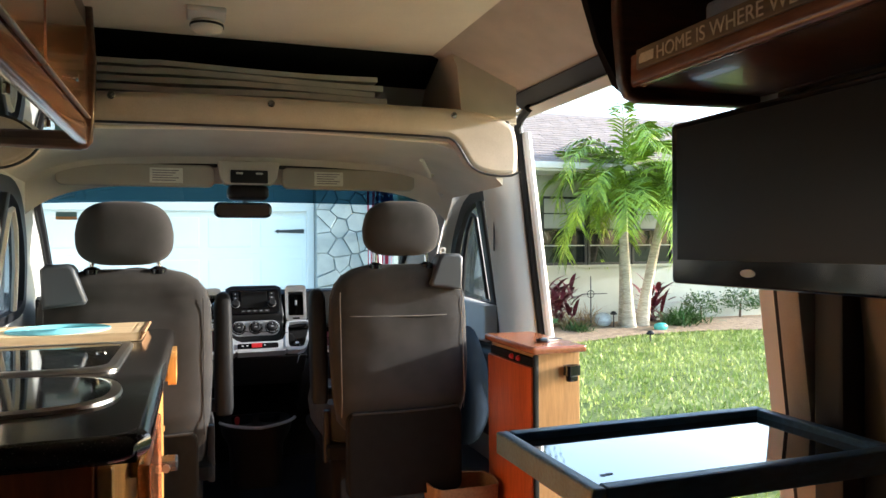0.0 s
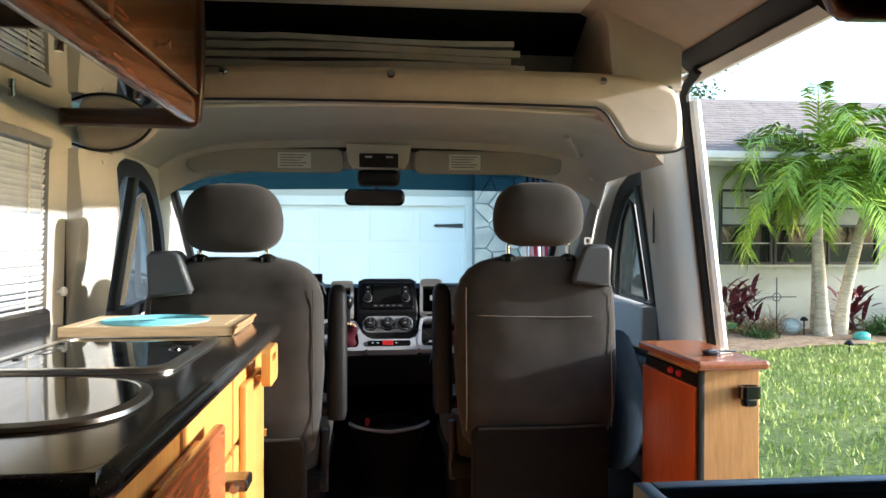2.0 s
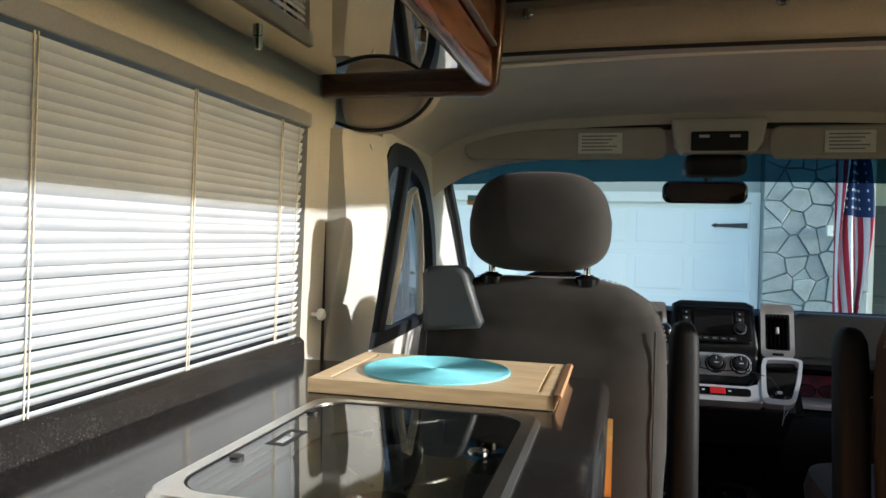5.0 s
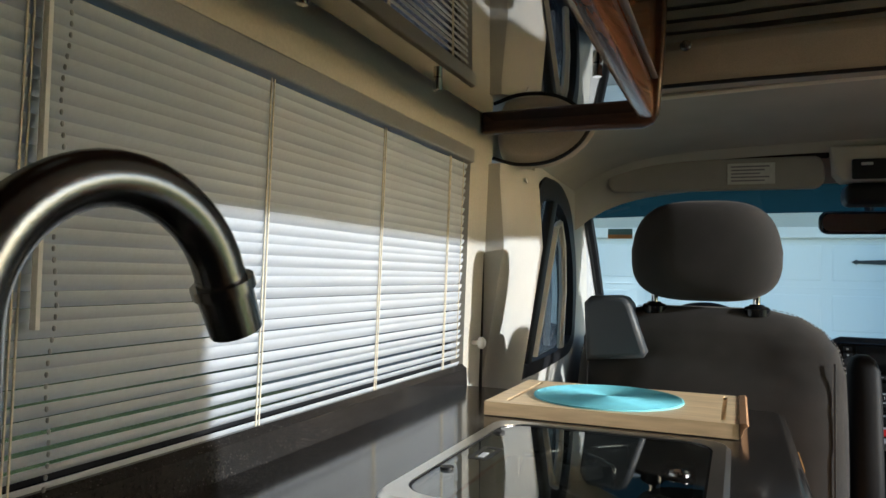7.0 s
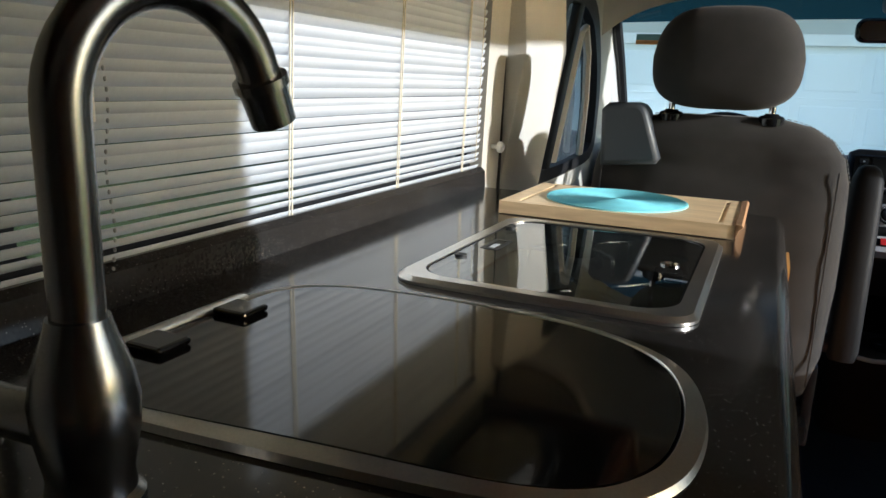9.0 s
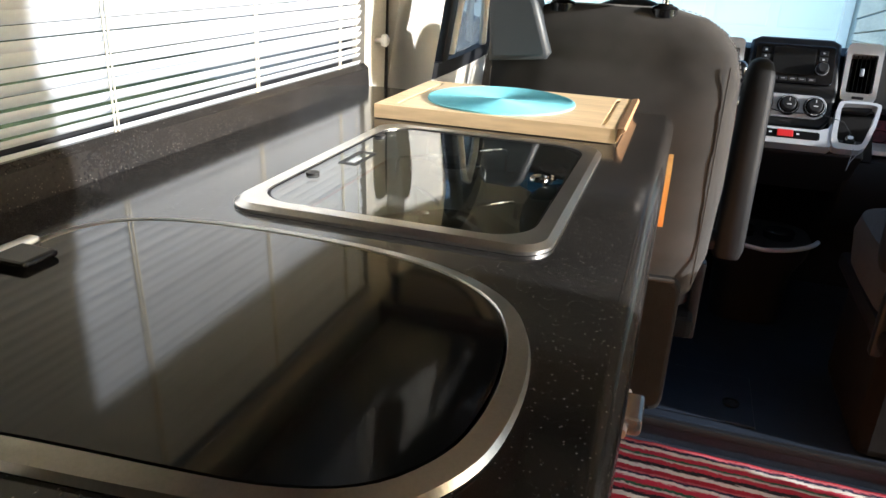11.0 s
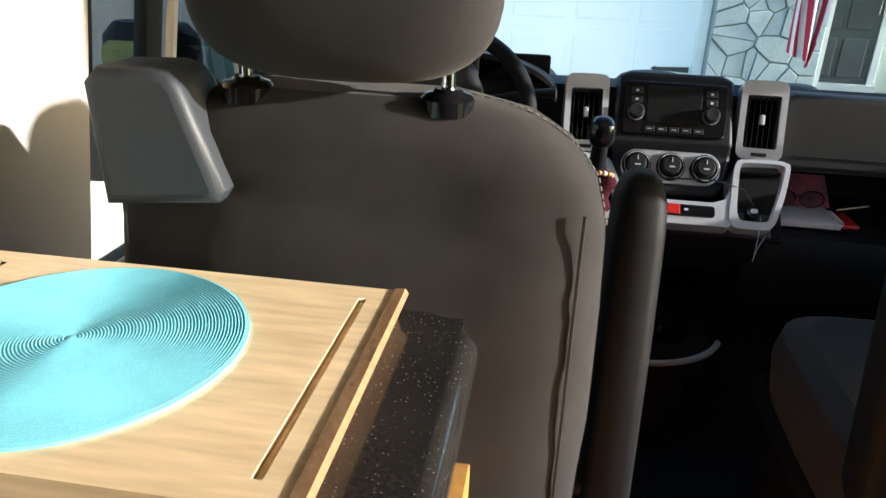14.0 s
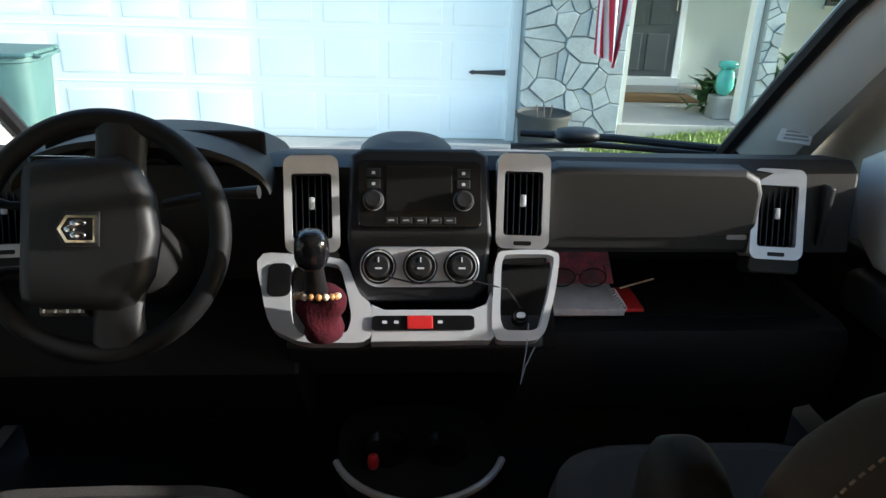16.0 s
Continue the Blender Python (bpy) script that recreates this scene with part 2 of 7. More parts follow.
M["flagred"] = material("red flag cloth", (0.42, 0.022, 0.05), 0.8, 0, 12, 0.08, 0.1, fine=600)
M["flagwhite"] = material("white flag cloth", (0.72, 0.70, 0.70), 0.8, 0, 12, 0.05, 0.1, fine=600)
M["flagblue"] = material("navy flag cloth", (0.018, 0.035, 0.11), 0.8, 0, 12, 0.08, 0.1, fine=600)
M["pot"] = material("grey pot", (0.25, 0.26, 0.25), 0.8, 0, 9, 0.15, 0.2)
M["aqua"] = material("aqua glazed ceramic", (0.10, 0.45, 0.40), 0.25, 0, 9, 0.2, 0)
M["glaze"] = material("pale mottled glass", (0.50, 0.55, 0.55), 0.2, 0, 25, 0.3, 0.05)
M["vanwhite"] = material("white van paint", (0.78, 0.78, 0.77), 0.25, 0, 4, 0.03, 0, 0.5, coat=0.5)


def striped(name):
    """A rag rug: uneven bands of red, white, black and green across its length."""
    m = material(name, (0.3, 0.3, 0.3), 0.95, 0, 30, 0.2, 0.8, 0.2, fine=160)
    nt = m.node_tree
    tc, sep, add, noi, ramp = (nt.nodes.new(k) for k in ("ShaderNodeTexCoord", "ShaderNodeSeparateXYZ", "ShaderNodeMath", "ShaderNodeTexNoise", "ShaderNodeValToRGB"))
    nt.links.new(tc.outputs["Object"], sep.inputs[0])
    mul, wrap, jit = (nt.nodes.new("ShaderNodeMath") for _ in range(3))
    mul.operation, mul.inputs[1].default_value = "MULTIPLY", 8.3
    wrap.operation = "FRACT"
    jit.operation, jit.inputs[1].default_value = "MULTIPLY", 0.16
    noi.inputs["Scale"].default_value = 55
    nt.links.new(noi.outputs[0], jit.inputs[0])
    nt.links.new(sep.outputs[1], mul.inputs[0])
    nt.links.new(mul.outputs[0], add.inputs[0])
    nt.links.new(jit.outputs[0], add.inputs[1])
    nt.links.new(add.outputs[0], wrap.inputs[0])
    nt.links.new(wrap.outputs[0], ramp.inputs[0])
    cr = ramp.color_ramp
    cr.interpolation = "CONSTANT"
    stops = [(0, (0.35, 0.02, 0.035)), (0.16, (0.6, 0.57, 0.52)), (0.26, (0.02, 0.02, 0.025)), (0.36, (0.4, 0.03, 0.05)), (0.5, (0.55, 0.5, 0.45)),
             (0.57, (0.03, 0.10, 0.06)), (0.65, (0.42, 0.03, 0.06)), (0.78, (0.62, 0.58, 0.53)), (0.86, (0.025, 0.02, 0.05)), (0.93, (0.5, 0.12, 0.14))]
    for i, (p, c) in enumerate(stops):
        e = cr.elements[i] if i < 2 else cr.elements.new(p)
        e.position, e.color = p, (*c, 1)
    nt.links.new(ramp.outputs[0], nt.nodes["Principled BSDF"].inputs["Base Color"])
    return m


def speckled(name):
    """Black solid-surface worktop with pale flecks."""
    m = material(name, (0.019, 0.0175, 0.0165), 0.12, 0, 10, 0.3, 0.012, 0.45)
    nt = m.node_tree
    b = nt.nodes["Principled BSDF"]
    base = b.inputs["Base Color"].links[0].from_socket
    tc, vor, noi, less, mix = (nt.nodes.new(k) for k in ("ShaderNodeTexCoord", "ShaderNodeTexVoronoi", "ShaderNodeTexNoise", "ShaderNodeMath", "ShaderNodeMix"))
    mix.data_type = "RGBA"
    vor.inputs["Scale"].default_value = 260
    vor.inputs["Randomness"].default_value = 1.0
    nt.links.new(tc.outputs["Object"], vor.inputs["Vector"])
    less.operation, less.inputs[1].default_value = "LESS_THAN", 0.17
    nt.links.new(vor.outputs["Distance"], less.inputs[0])
    sep, some, both = (nt.nodes.new(k) for k in ("ShaderNodeSeparateColor", "ShaderNodeMath", "ShaderNodeMath"))
    some.operation, both.operation = "MULTIPLY_ADD", "MULTIPLY"  # only some of the cells bear a fleck, each of its own strength
    some.use_clamp = True
    some.inputs[1].default_value, some.inputs[2].default_value = 2.2, -0.75
    nt.links.new(vor.outputs["Color"], sep.inputs[0])
    nt.links.new(sep.outputs[0], some.inputs[0])
    nt.links.new(less.outputs[0], both.inputs[0])
    nt.links.new(some.outputs[0], both.inputs[1])
    nt.links.new(both.outputs[0], mix.inputs[0])
    nt.links.new(base, mix.inputs[6])
    mix.inputs[7].default_value = (0.17, 0.155, 0.14, 1)
    nt.links.new(mix.outputs[2], b.inputs["Base Color"])
    return m


for key in ("fabric", "fabric2"):  # brushed cloth catches light at a low angle
    sheen = M[key].node_tree.nodes["Principled BSDF"].inputs
    sheen["Sheen Weight"].default_value, sheen["Sheen Roughness"].default_value = 0.10, 0.45
    sheen["Sheen Tint"].default_value = (0.75, 0.70, 0.64, 1)
M["rug"] = striped("striped rag rug")
M["counter"] = speckled("black speckled worktop")


# ---- building helpers ----
def merge(bm, tmp, m=None):
    me = bpy.data.meshes.new("tmp")
    tmp.to_mesh(me)
    tmp.free()
    if m is not None:
        me.transform(m)
    bm.from_mesh(me)
    bpy.data.meshes.remove(me)
    return bm


def rbox(bm, x0, x1, y0, y1, z0, z1, b=0.004, seg=2, m=None):
    t = bmesh.new()
    bmesh.ops.create_cube(t, size=1.0)
    for v in t.verts:
        v.co = ((x0 + x1) / 2 + v.co.x * (x1 - x0), (y0 + y1) / 2 + v.co.y * (y1 - y0), (z0 + z1) / 2 + v.co.z * (z1 - z0))
    if b:
        b = min(b, 0.45 * min(x1 - x0, y1 - y0, z1 - z0))
        bmesh.ops.bevel(t, geom=list(t.edges), offset=b, segments=seg, affect="EDGES", profile=0.5)
    return merge(bm, t, m)


def put(axis, u, v, a):
    return {"x": (a, u, v), "y": (u, a, v), "z": (u, v, a)}[axis]


def prism(bm, pts, axis, a0, a1, b=0.0, seg=2, m=None):
    t = bmesh.new()
    lo = [t.verts.new(put(axis, u, v, a0)) for u, v in pts]
    hi = [t.verts.new(put(axis, u, v, a1)) for u, v in pts]
    n = len(pts)
    caps = [t.faces.new(lo[::-1]), t.faces.new(hi)]
    for i in range(n):
        t.faces.new((lo[i], lo[(i + 1) % n], hi[(i + 1) % n], hi[i]))
    bmesh.ops.recalc_face_normals(t, faces=t.faces)
    if b:
        bmesh.ops.bevel(t, geom=[e for f in caps for e in f.edges], offset=b, segments=seg, affect="EDGES", profile=0.5)
    return merge(bm, t, m)


def ring(bm, outer, inner, axis, a0, a1, m=None):
    """A frame: two outlines of equal count, with depth."""
    t = bmesh.new()
    n = len(outer)
    L = [[t.verts.new(put(axis, u, v, a)) for u, v in pts] for pts in (outer, inner) for a in (a0, a1)]
    o0, o1, i0, i1 = L
    for k in range(n):
        j = (k + 1) % n
        for q in ((o0[k], o0[j], o1[j], o1[k]), (i0[j], i0[k], i1[k], i1[j]), (o0[j], o0[k], i0[k], i0[j]), (o1[k], o1[j], i1[j], i1[k])):
            t.faces.new(q)
    bmesh.ops.recalc_face_normals(t, faces=t.faces)
    return merge(bm, t, m)


def rrect(cx, cy, w, h, r, n=5):
    r = min(r, 0.499 * w, 0.499 * h)
    pts = []
    for sx, sy, a0 in ((1, 1, 0), (-1, 1, 90), (-1, -1, 180), (1, -1, 270)):
        for k in range(n + 1):
            a = radians(a0 + 90 * k / n)
            pts.append((cx + sx * (w / 2 - r) + r * math.cos(a), cy + sy * (h / 2 - r) + r * math.sin(a)))
    return pts


def eased(pts, times=2, cut=0.25, closed=True):
    """An outline with its corners rounded off."""
    for _ in range(times):
        ends = pts[1:] + pts[:1] if closed else pts[1:]
        mid = [((1 - f) * a[0] + f * c[0], (1 - f) * a[1] + f * c[1]) for a, c in zip(pts, ends) for f in (cut, 1 - cut)]
        pts = mid if closed else pts[:1] + mid + pts[-1:]
    return pts


def tube(bm, pts, r, n=8, closed=False, flat=1.0):
    pts = [Vector(p) for p in pts]
    cnt = len(pts)
    rad = r if isinstance(r, (list, tuple)) else [r] * cnt
    rings, ref = [], None
    for i, p in enumerate(pts):
        a = pts[i - 1] if (i or closed) else p
        c = pts[(i + 1) % cnt] if (i < cnt - 1 or closed) else p
        d = (c - a).normalized()
        if ref is None:
            ref = Vector((0, 0, 1)) if abs(d.z) < 0.9 else Vector((1, 0, 0))
        s = d.cross(ref).normalized()
        ref = s.cross(d).normalized()
        rings.append([bm.verts.new(p + rad[i] * (math.cos(2 * math.pi * k / n) * s + flat * math.sin(2 * math.pi * k / n) * ref)) for k in range(n)])
    for i in range(cnt if closed else cnt - 1):
        A, B = rings[i], rings[(i + 1) % cnt]
        for k in range(n):
            bm.faces.new((A[k], A[(k + 1) % n], B[(k + 1) % n], B[k]))
    if not closed:
        bm.faces.new(rings[0][::-1])
        bm.faces.new(rings[-1])
    return bm


def lathe(bm, prof, n=24, m=None):
    t = bmesh.new()
    rings = [[t.verts.new((r * math.cos(2 * math.pi * k / n), r * math.sin(2 * math.pi * k / n), z)) for k in range(n)] for r, z in prof]
    for A, B in zip(rings, rings[1:]):
        for k in range(n):
            t.faces.new((A[k], A[(k + 1) % n], B[(k + 1) % n], B[k]))
    t.faces.new(rings[0][::-1])
    t.faces.new(rings[-1])
    bmesh.ops.remove_doubles(t, verts=t.verts, dist=1e-6)
    bmesh.ops.recalc_face_normals(t, faces=t.faces)
    return merge(bm, t, m)


def loft(bm, rings, m=None):
    t = bmesh.new()
    R = [[t.verts.new(p) for p in r] for r in rings]
    n = len(rings[0])
    for A, B in zip(R, R[1:]):
        for k in range(n):
            t.faces.new((A[k], A[(k + 1) % n], B[(k + 1) % n], B[k]))
    t.faces.new(R[0][::-1])
    t.faces.new(R[-1])
    bmesh.ops.recalc_face_normals(t, faces=t.faces)
    return merge(bm, t, m)


def blob(bm, c, r, e=0.5, nu=28, nv=16, m=None, bend=None):
    """A pillow: a sphere squared off by e."""
    f = lambda q: math.copysign(abs(q) ** e, q)
    rings = []
    for j in range(1, nv):
        v = -math.pi / 2 + math.pi * j / nv
        rings.append([(c[0] + r[0] * f(math.cos(v)) * f(math.cos(2 * math.pi * k / nu)), c[1] + r[1] * f(math.cos(v)) * f(math.sin(2 * math.pi * k / nu)), c[2] + r[2] * f(math.sin(v))) for k in range(nu)])
    if bend:
        rings = [[bend(*p) for p in q] for q in rings]
    return loft(bm, rings, m)


def grid(bm, fn, us, vs, thick=None):
    """A sheet over two ranges; thick: a vector that gives it depth."""
    A = [[bm.verts.new(fn(u, v)) for v in vs] for u in us]
    for i in range(len(us) - 1):
        for j in range(len(vs) - 1):
            bm.faces.new((A[i][j], A[i + 1][j], A[i + 1][j + 1], A[i][j + 1]))
    if thick is not None:
        d = Vector(thick)
        B = [[bm.verts.new(v.co + d) for v in row] for row in A]
        for i in range(len(us) - 1):
            for j in range(len(vs) - 1):
                bm.faces.new((B[i][j], B[i][j + 1], B[i + 1][j + 1], B[i + 1][j]))
        edge = [(i, 0) for i in range(len(us))] + [(len(us) - 1, j) for j in range(1, len(vs))] + [(i, len(vs) - 1) for i in range(len(us) - 2, -1, -1)] + [(0, j) for j in range(len(vs) - 2, 0, -1)]
        for (i, j), (k, l) in zip(edge, edge[1:] + edge[:1]):
            bm.faces.new((A[i][j], B[i][j], B[k][l], A[k][l]))
    return bm


def span(a, b, n):
    return [a + (b - a) * i / n for i in range(n + 1)]


def link_mesh(name, bm, mat, smooth=True):
    me = bpy.data.meshes.new(name)
    bmesh.ops.recalc_face_normals(bm, faces=bm.faces)
    for f in bm.faces:
        f.smooth = smooth
    for e in bm.edges:
        if len(e.link_faces) == 2:
            a = e.calc_face_angle(0.0)
            p, q = sorted(f.calc_area() for f in e.link_faces)
            e.smooth = not (a > 0.66 or (a > 0.12 and q > 10 * p))
    bm.to_mesh(me)
    bm.free()
    me.materials.append(M[mat])
    return new(name, me)


def part(name, bm, mat, parent, label=""):
    ob = link_mesh(name, bm, mat)
    ob.parent = parent
    return tagged(ob, label) if label else ob


def solid(name, bm, mat, label="", category="", kind="", group=""):
    return tagged(link_mesh(name, bm, mat), label, category, group, kind)


def base(name, label, category, at=(0, 0, 0), group="", kind=""):
    e = new(name)
    e.empty_display_size = 0.05
    e.location = at
    return tagged(e, label, category, group, kind)


def B():
    return bmesh.new()


def words(name, body, size, m, mat, parent=None, depth=0.0008, space=1.0):
    cu = bpy.data.curves.new(name, "FONT")
    cu.body, cu.size, cu.extrude, cu.align_x, cu.space_character = body, size, depth, "LEFT", space
    tmp = bpy.data.objects.new("tmp", cu)
    scene.collection.objects.link(tmp)
    bpy.context.view_layer.update()
    me = bpy.data.meshes.new_from_object(tmp.evaluated_get(bpy.context.evaluated_depsgraph_get()))
    bpy.data.objects.remove(tmp)
    me.transform(m)
    me.materials.clear()
    me.materials.append(M[mat])
    ob = new(name, me)
    ob.parent = parent
    return ob


# ---- the van's shell ----
def left_in(z):
    return -0.930 + 0.02 * (z - 0.98)


def right_in(z):
    return 1.06 - 0.122 * (z - 0.8)


LW, RW = lambda x, y, z: (x + 0.015 + 0.02 * (z - 0.98), y, z), lambda x, y, z: (x - 0.122 * (z - 0.8), y, z)


def sheared(bm, fn):
    for v in bm.verts:
        v.co = fn(*v.co)
    return bm


floor = solid("floor", rbox(B(), -1.13, 1.17, -1.7, 2.43, -0.06, 0.0, 0.002), "mat", "dark vinyl floor of the living area", "floor", "structure")
cab_floor = solid("cab_floor", rbox(B(), -1.09, 1.17, 2.43, 3.75, -0.06, 0.07, 0.012), "mat", "raised blue-black rubber cab floor", "floor", "structure")

wl = B()
for y0, y1, z0, z1 in ((-1.7, 2.28, 0.0, 0.925), (-1.7, 1.02, 0.925, 1.40), (2.14, 2.28, 0.925, 1.40), (-1.7, 2.28, 1.40, 1.95)):
    rbox(wl, -0.995, -0.945, y0, y1, z0, z1, 0)
rbox(wl, -1.03, -0.98, 2.28, 3.0, 1.42, 1.95, 0)
solid("wall_left", sheared(wl, LW), "wall", "cream side wall with a wide window opening", "wall", "structure")
wr = B()
for y0, y1, z0, z1 in ((-1.7, 1.17, 0.0, 1.95), (1.17, 2.50, 1.70, 1.95)):
    rbox(wr, 1.06, 1.11, y0, y1, z0, z1, 0)
solid("wall_right", sheared(wr, RW), "brownwall", "tan side wall beside the sliding door opening", "wall", "structure")
solid("wall_rear", rbox(B(), -1.0, 1.1, -1.75, -1.7, 0.0, 1.95, 0), "wall", "cream rear wall", "wall", "structure")
ceil = B()
rbox(ceil, -0.95, 1.0, -1.7, 2.42, 1.865, 1.93, 0.01)
solid("ceiling", ceil, "ceiling", "cream vinyl ceiling panel", "ceiling", "structure")
roof = B()
rbox(roof, -1.0, 1.0, -1.75, 2.5, 1.95, 1.98, 0.005)
prism(roof, [(2.5, 1.98), (2.5, 1.95), (2.9, 1.62), (3.03, 1.47), (3.06, 1.50), (2.93, 1.68)], "x", -0.98, 0.98)
solid("roof", roof, "vanwhite", "white painted van roof", "roof", "structure")
cove = B()
prism(cove, [(0.60, 1.866), (0.93, 1.725), (0.955, 1.69), (1.0, 1.70), (1.0, 1.866)], "y", 1.12, 2.42, 0.006)
solid("door_header", cove, "vinyl", "tan padded panel above the sliding door opening", "panel", "structure")
lip = B()
prism(lip, [(0.915, 1.722), (0.975, 1.672), (0.985, 1.685), (0.93, 1.738)], "y", 1.15, 2.40, 0.002)
solid("door_track", lip, "black", "black rubber door seal along the header", "seal", "structure")
gut = B()
prism(gut, [(0.955, 1.668), (0.985, 1.645), (1.03, 1.66), (1.0, 1.70)], "y", 1.15, 2.44, 0.004)
solid("door_gutter", gut, "trim", "pale painted door gutter", "trim", "structure")

# step well beside the opening
solid("door_sill", rbox(B(), 1.02, 1.14, 1.17, 2.5, -0.06, 0.012, 0.004), "aluminium", "scuffed aluminium door sill", "sill", "structure")


# pillars
def left_pillar():
    p = base("door_pillar", "beige plastic pillar trim beside the driver door", "pillar", (-0.93, 2.3, 0.07), kind="structure")
    p.matrix_world = Matrix.Identity(4)
    bm = B()
    prof = [(-0.995, 2.255), (-0.915, 2.258), (-0.906, 2.268), (-0.892, 2.33), (-0.870, 2.40), (-0.868, 2.425), (-0.885, 2.445), (-0.985, 2.445)]
    loft(bm, [[(x + 0.15 * (z - 0.98) * (0.35 if z > 1.3 else 1), y, z) for x, y in prof] for z in (0.07, 0.6, 0.95, 1.2, 1.36, 1.385)])
    part("pillar_trim", bm, "trim", p)
    part("panel_gap", rbox(B(), -0.99, -0.926, 2.2475, 2.2545, 0.07, 1.385, 0.001), "black", p, "dark gap between wall and pillar")
    part("belt_slot", rbox(B(), -0.888, -0.880, 2.355, 2.363, 1.19, 1.29, 0.001), "black", p)
    bm = B()
    lathe(bm, [(0.0, 0), (0.007, 0.0), (0.007, 0.003), (0.0, 0.003)], 12, pose(-0.86, 2.35, 1.355, 0, 70, 0))
    part("screw_cap", bm, "greytrim", p)
    return p


left_pillar()
rp = base("slider_pillar", "pale plastic pillar trim beside the sliding door opening", "pillar", kind="structure")
bm = B()
prof = [(1.13, 2.50), (1.06, 2.497), (1.025, 2.505), (0.990, 2.53), (0.965, 2.575), (0.955, 2.605), (0.968, 2.625), (1.13, 2.625)]
loft(bm, [[(x - 0.122 * (z - 0.8), y + (0.03 * max(0, z - 1.5) / 0.2), z) for x, y in prof] for z in (0.0, 0.5, 0.9, 1.3, 1.5, 1.6, 1.72)])
part("pillar_trim", bm, "greytrim", rp)
bm = B()
path = [(1.09 - 0.122 * (z - 0.8), 2.488, z) for z in span(0.02, 1.56, 12)] + [(0.985 - 0.01 * k, 2.47 - 0.018 * k * k, 1.60 + 0.022 * k) for k in range(4)]
tube(bm, path, 0.016, 8)
part("door_seal", bm, "rubber", rp, "black rubber door seal")
bm = B()
path = [(1.115 - 0.122 * (z - 0.8), 2.462, z) for z in span(0.02, 1.60, 10)]
tube(bm, path, 0.019, 8)
part("painted_jamb", bm, "vanwhite", rp, "white painted jamb edge")
part("belt_slot", rbox(B(), 0.916, 0.922, 2.565, 2.573, 1.12, 1.30, 0.001), "black", rp)

jr = base("rear_jamb", "white door jamb with black seal behind the opening", "jamb", kind="structure")
part("painted_jamb", sheared(rbox(B(), 1.02, 1.13, 1.11, 1.175, 0.0, 1.70, 0.008), RW), "vanwhite", jr)
part("door_seal", sheared(rbox(B(), 1.0, 1.03, 1.085, 1.11, 0.0, 1.70, 0.008), RW), "rubber", jr)
part("jamb_trim", sheared(rbox(B(), 0.985, 1.05, 1.02, 1.085, 0.0, 1.70, 0.01), RW), "vinyl", jr)


# bulkhead: padded fascia, shelf above the cab
sh = base("cab_shelf", "dark carpeted storage shelf above the cab", "shelf", kind="structure")
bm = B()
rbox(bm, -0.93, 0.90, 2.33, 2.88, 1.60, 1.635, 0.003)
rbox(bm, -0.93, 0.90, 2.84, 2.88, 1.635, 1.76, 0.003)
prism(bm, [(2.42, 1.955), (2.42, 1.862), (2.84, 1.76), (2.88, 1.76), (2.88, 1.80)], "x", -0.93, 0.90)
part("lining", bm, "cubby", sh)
bm = B()
prism(bm, [(0.68, 1.60), (0.90, 1.60), (0.90, 1.87), (0.63, 1.87), (0.66, 1.80)], "y", 2.30, 2.86, 0.004)
prism(bm, [(-0.9, 1.60), (-0.78, 1.60), (-0.74, 1.87), (-0.9, 1.87)], "y", 2.30, 2.86, 0.004)
part("end_wall", bm, "vinyl", sh)

fas = base("padded_fascia", "tan padded vinyl bolster with piped edge and snaps", "upholstery")
bm = B()
out = [(-0.92, 1.645), (0.60, 1.650), (0.74, 1.640), (0.86, 1.615), (0.90, 1.57), (0.905, 1.42), (0.86, 1.398), (0.76, 1.405), (0.705, 1.43), (0.675, 1.48), (0.645, 1.525), (0.60, 1.540), (-0.60, 1.540),
       (-0.655, 1.52), (-0.69, 1.47), (-0.72, 1.42), (-0.78, 1.385), (-0.86, 1.38), (-0.92, 1.40)]
prism(bm, eased(out), "y", 2.285, 2.355, 0.024, 4)
part("pad", bm, "vinyl", fas)
bm = B()
tube(bm, [(x, 2.282, z + 0.001) for x, z in eased(out[5:], closed=False)], 0.0045, 6)
part("piping", bm, "black", fas, "dark piping along the lower edge")
for x, z, y in ((-0.011, 1.622, 2.28), (0.64, 1.618, 2.28), (0.86, 1.60, 2.30), (-0.5, 1.62, 2.28)):
    bm = B()
    lathe(bm, [(0.0, -0.004), (0.011, -0.004), (0.012, 0.002), (0.008, 0.007), (0.0, 0.008)], 16, pose(x, y, z, 90, 0, 0))
    part("snap", bm, "nickel", fas, "round metal snap")

stack = base("folded_screens", "stack of folded grey quilted screens on the shelf", "screens")
for i, (x1, z, th) in enumerate(((0.30, 1.638, 0.024), (0.42, 1.664, 0.026), (0.375, 1.692, 0.024), (0.405, 1.718, 0.026), (0.385, 1.748, 0.022))):
    bm = B()
    grid(bm, lambda u, v, z=z, th=th, i=i: (u, 2.40 + v, z + 0.006 * math.sin(5 * u + i) * (1 if u > -0.4 else 0.3) + th * 0.85), span(-0.72, x1, 22), [0, 0.008, 0.3], (0, 0, -th * 0.8))
    part("sheet", bm, "sheet", stack)

hl = B()


def liner(x, y):
    t = (y - 2.34) / 0.66
    edge = 0.13 * abs((x + 0.02) / 0.86) ** 7
    return (x, y, 1.535 - 0.035 * t - 0.10 * max(0, t - 0.86) / 0.14 - edge * (1 - 0.15 * t) + 0.012 * math.cos(3.2 * x))


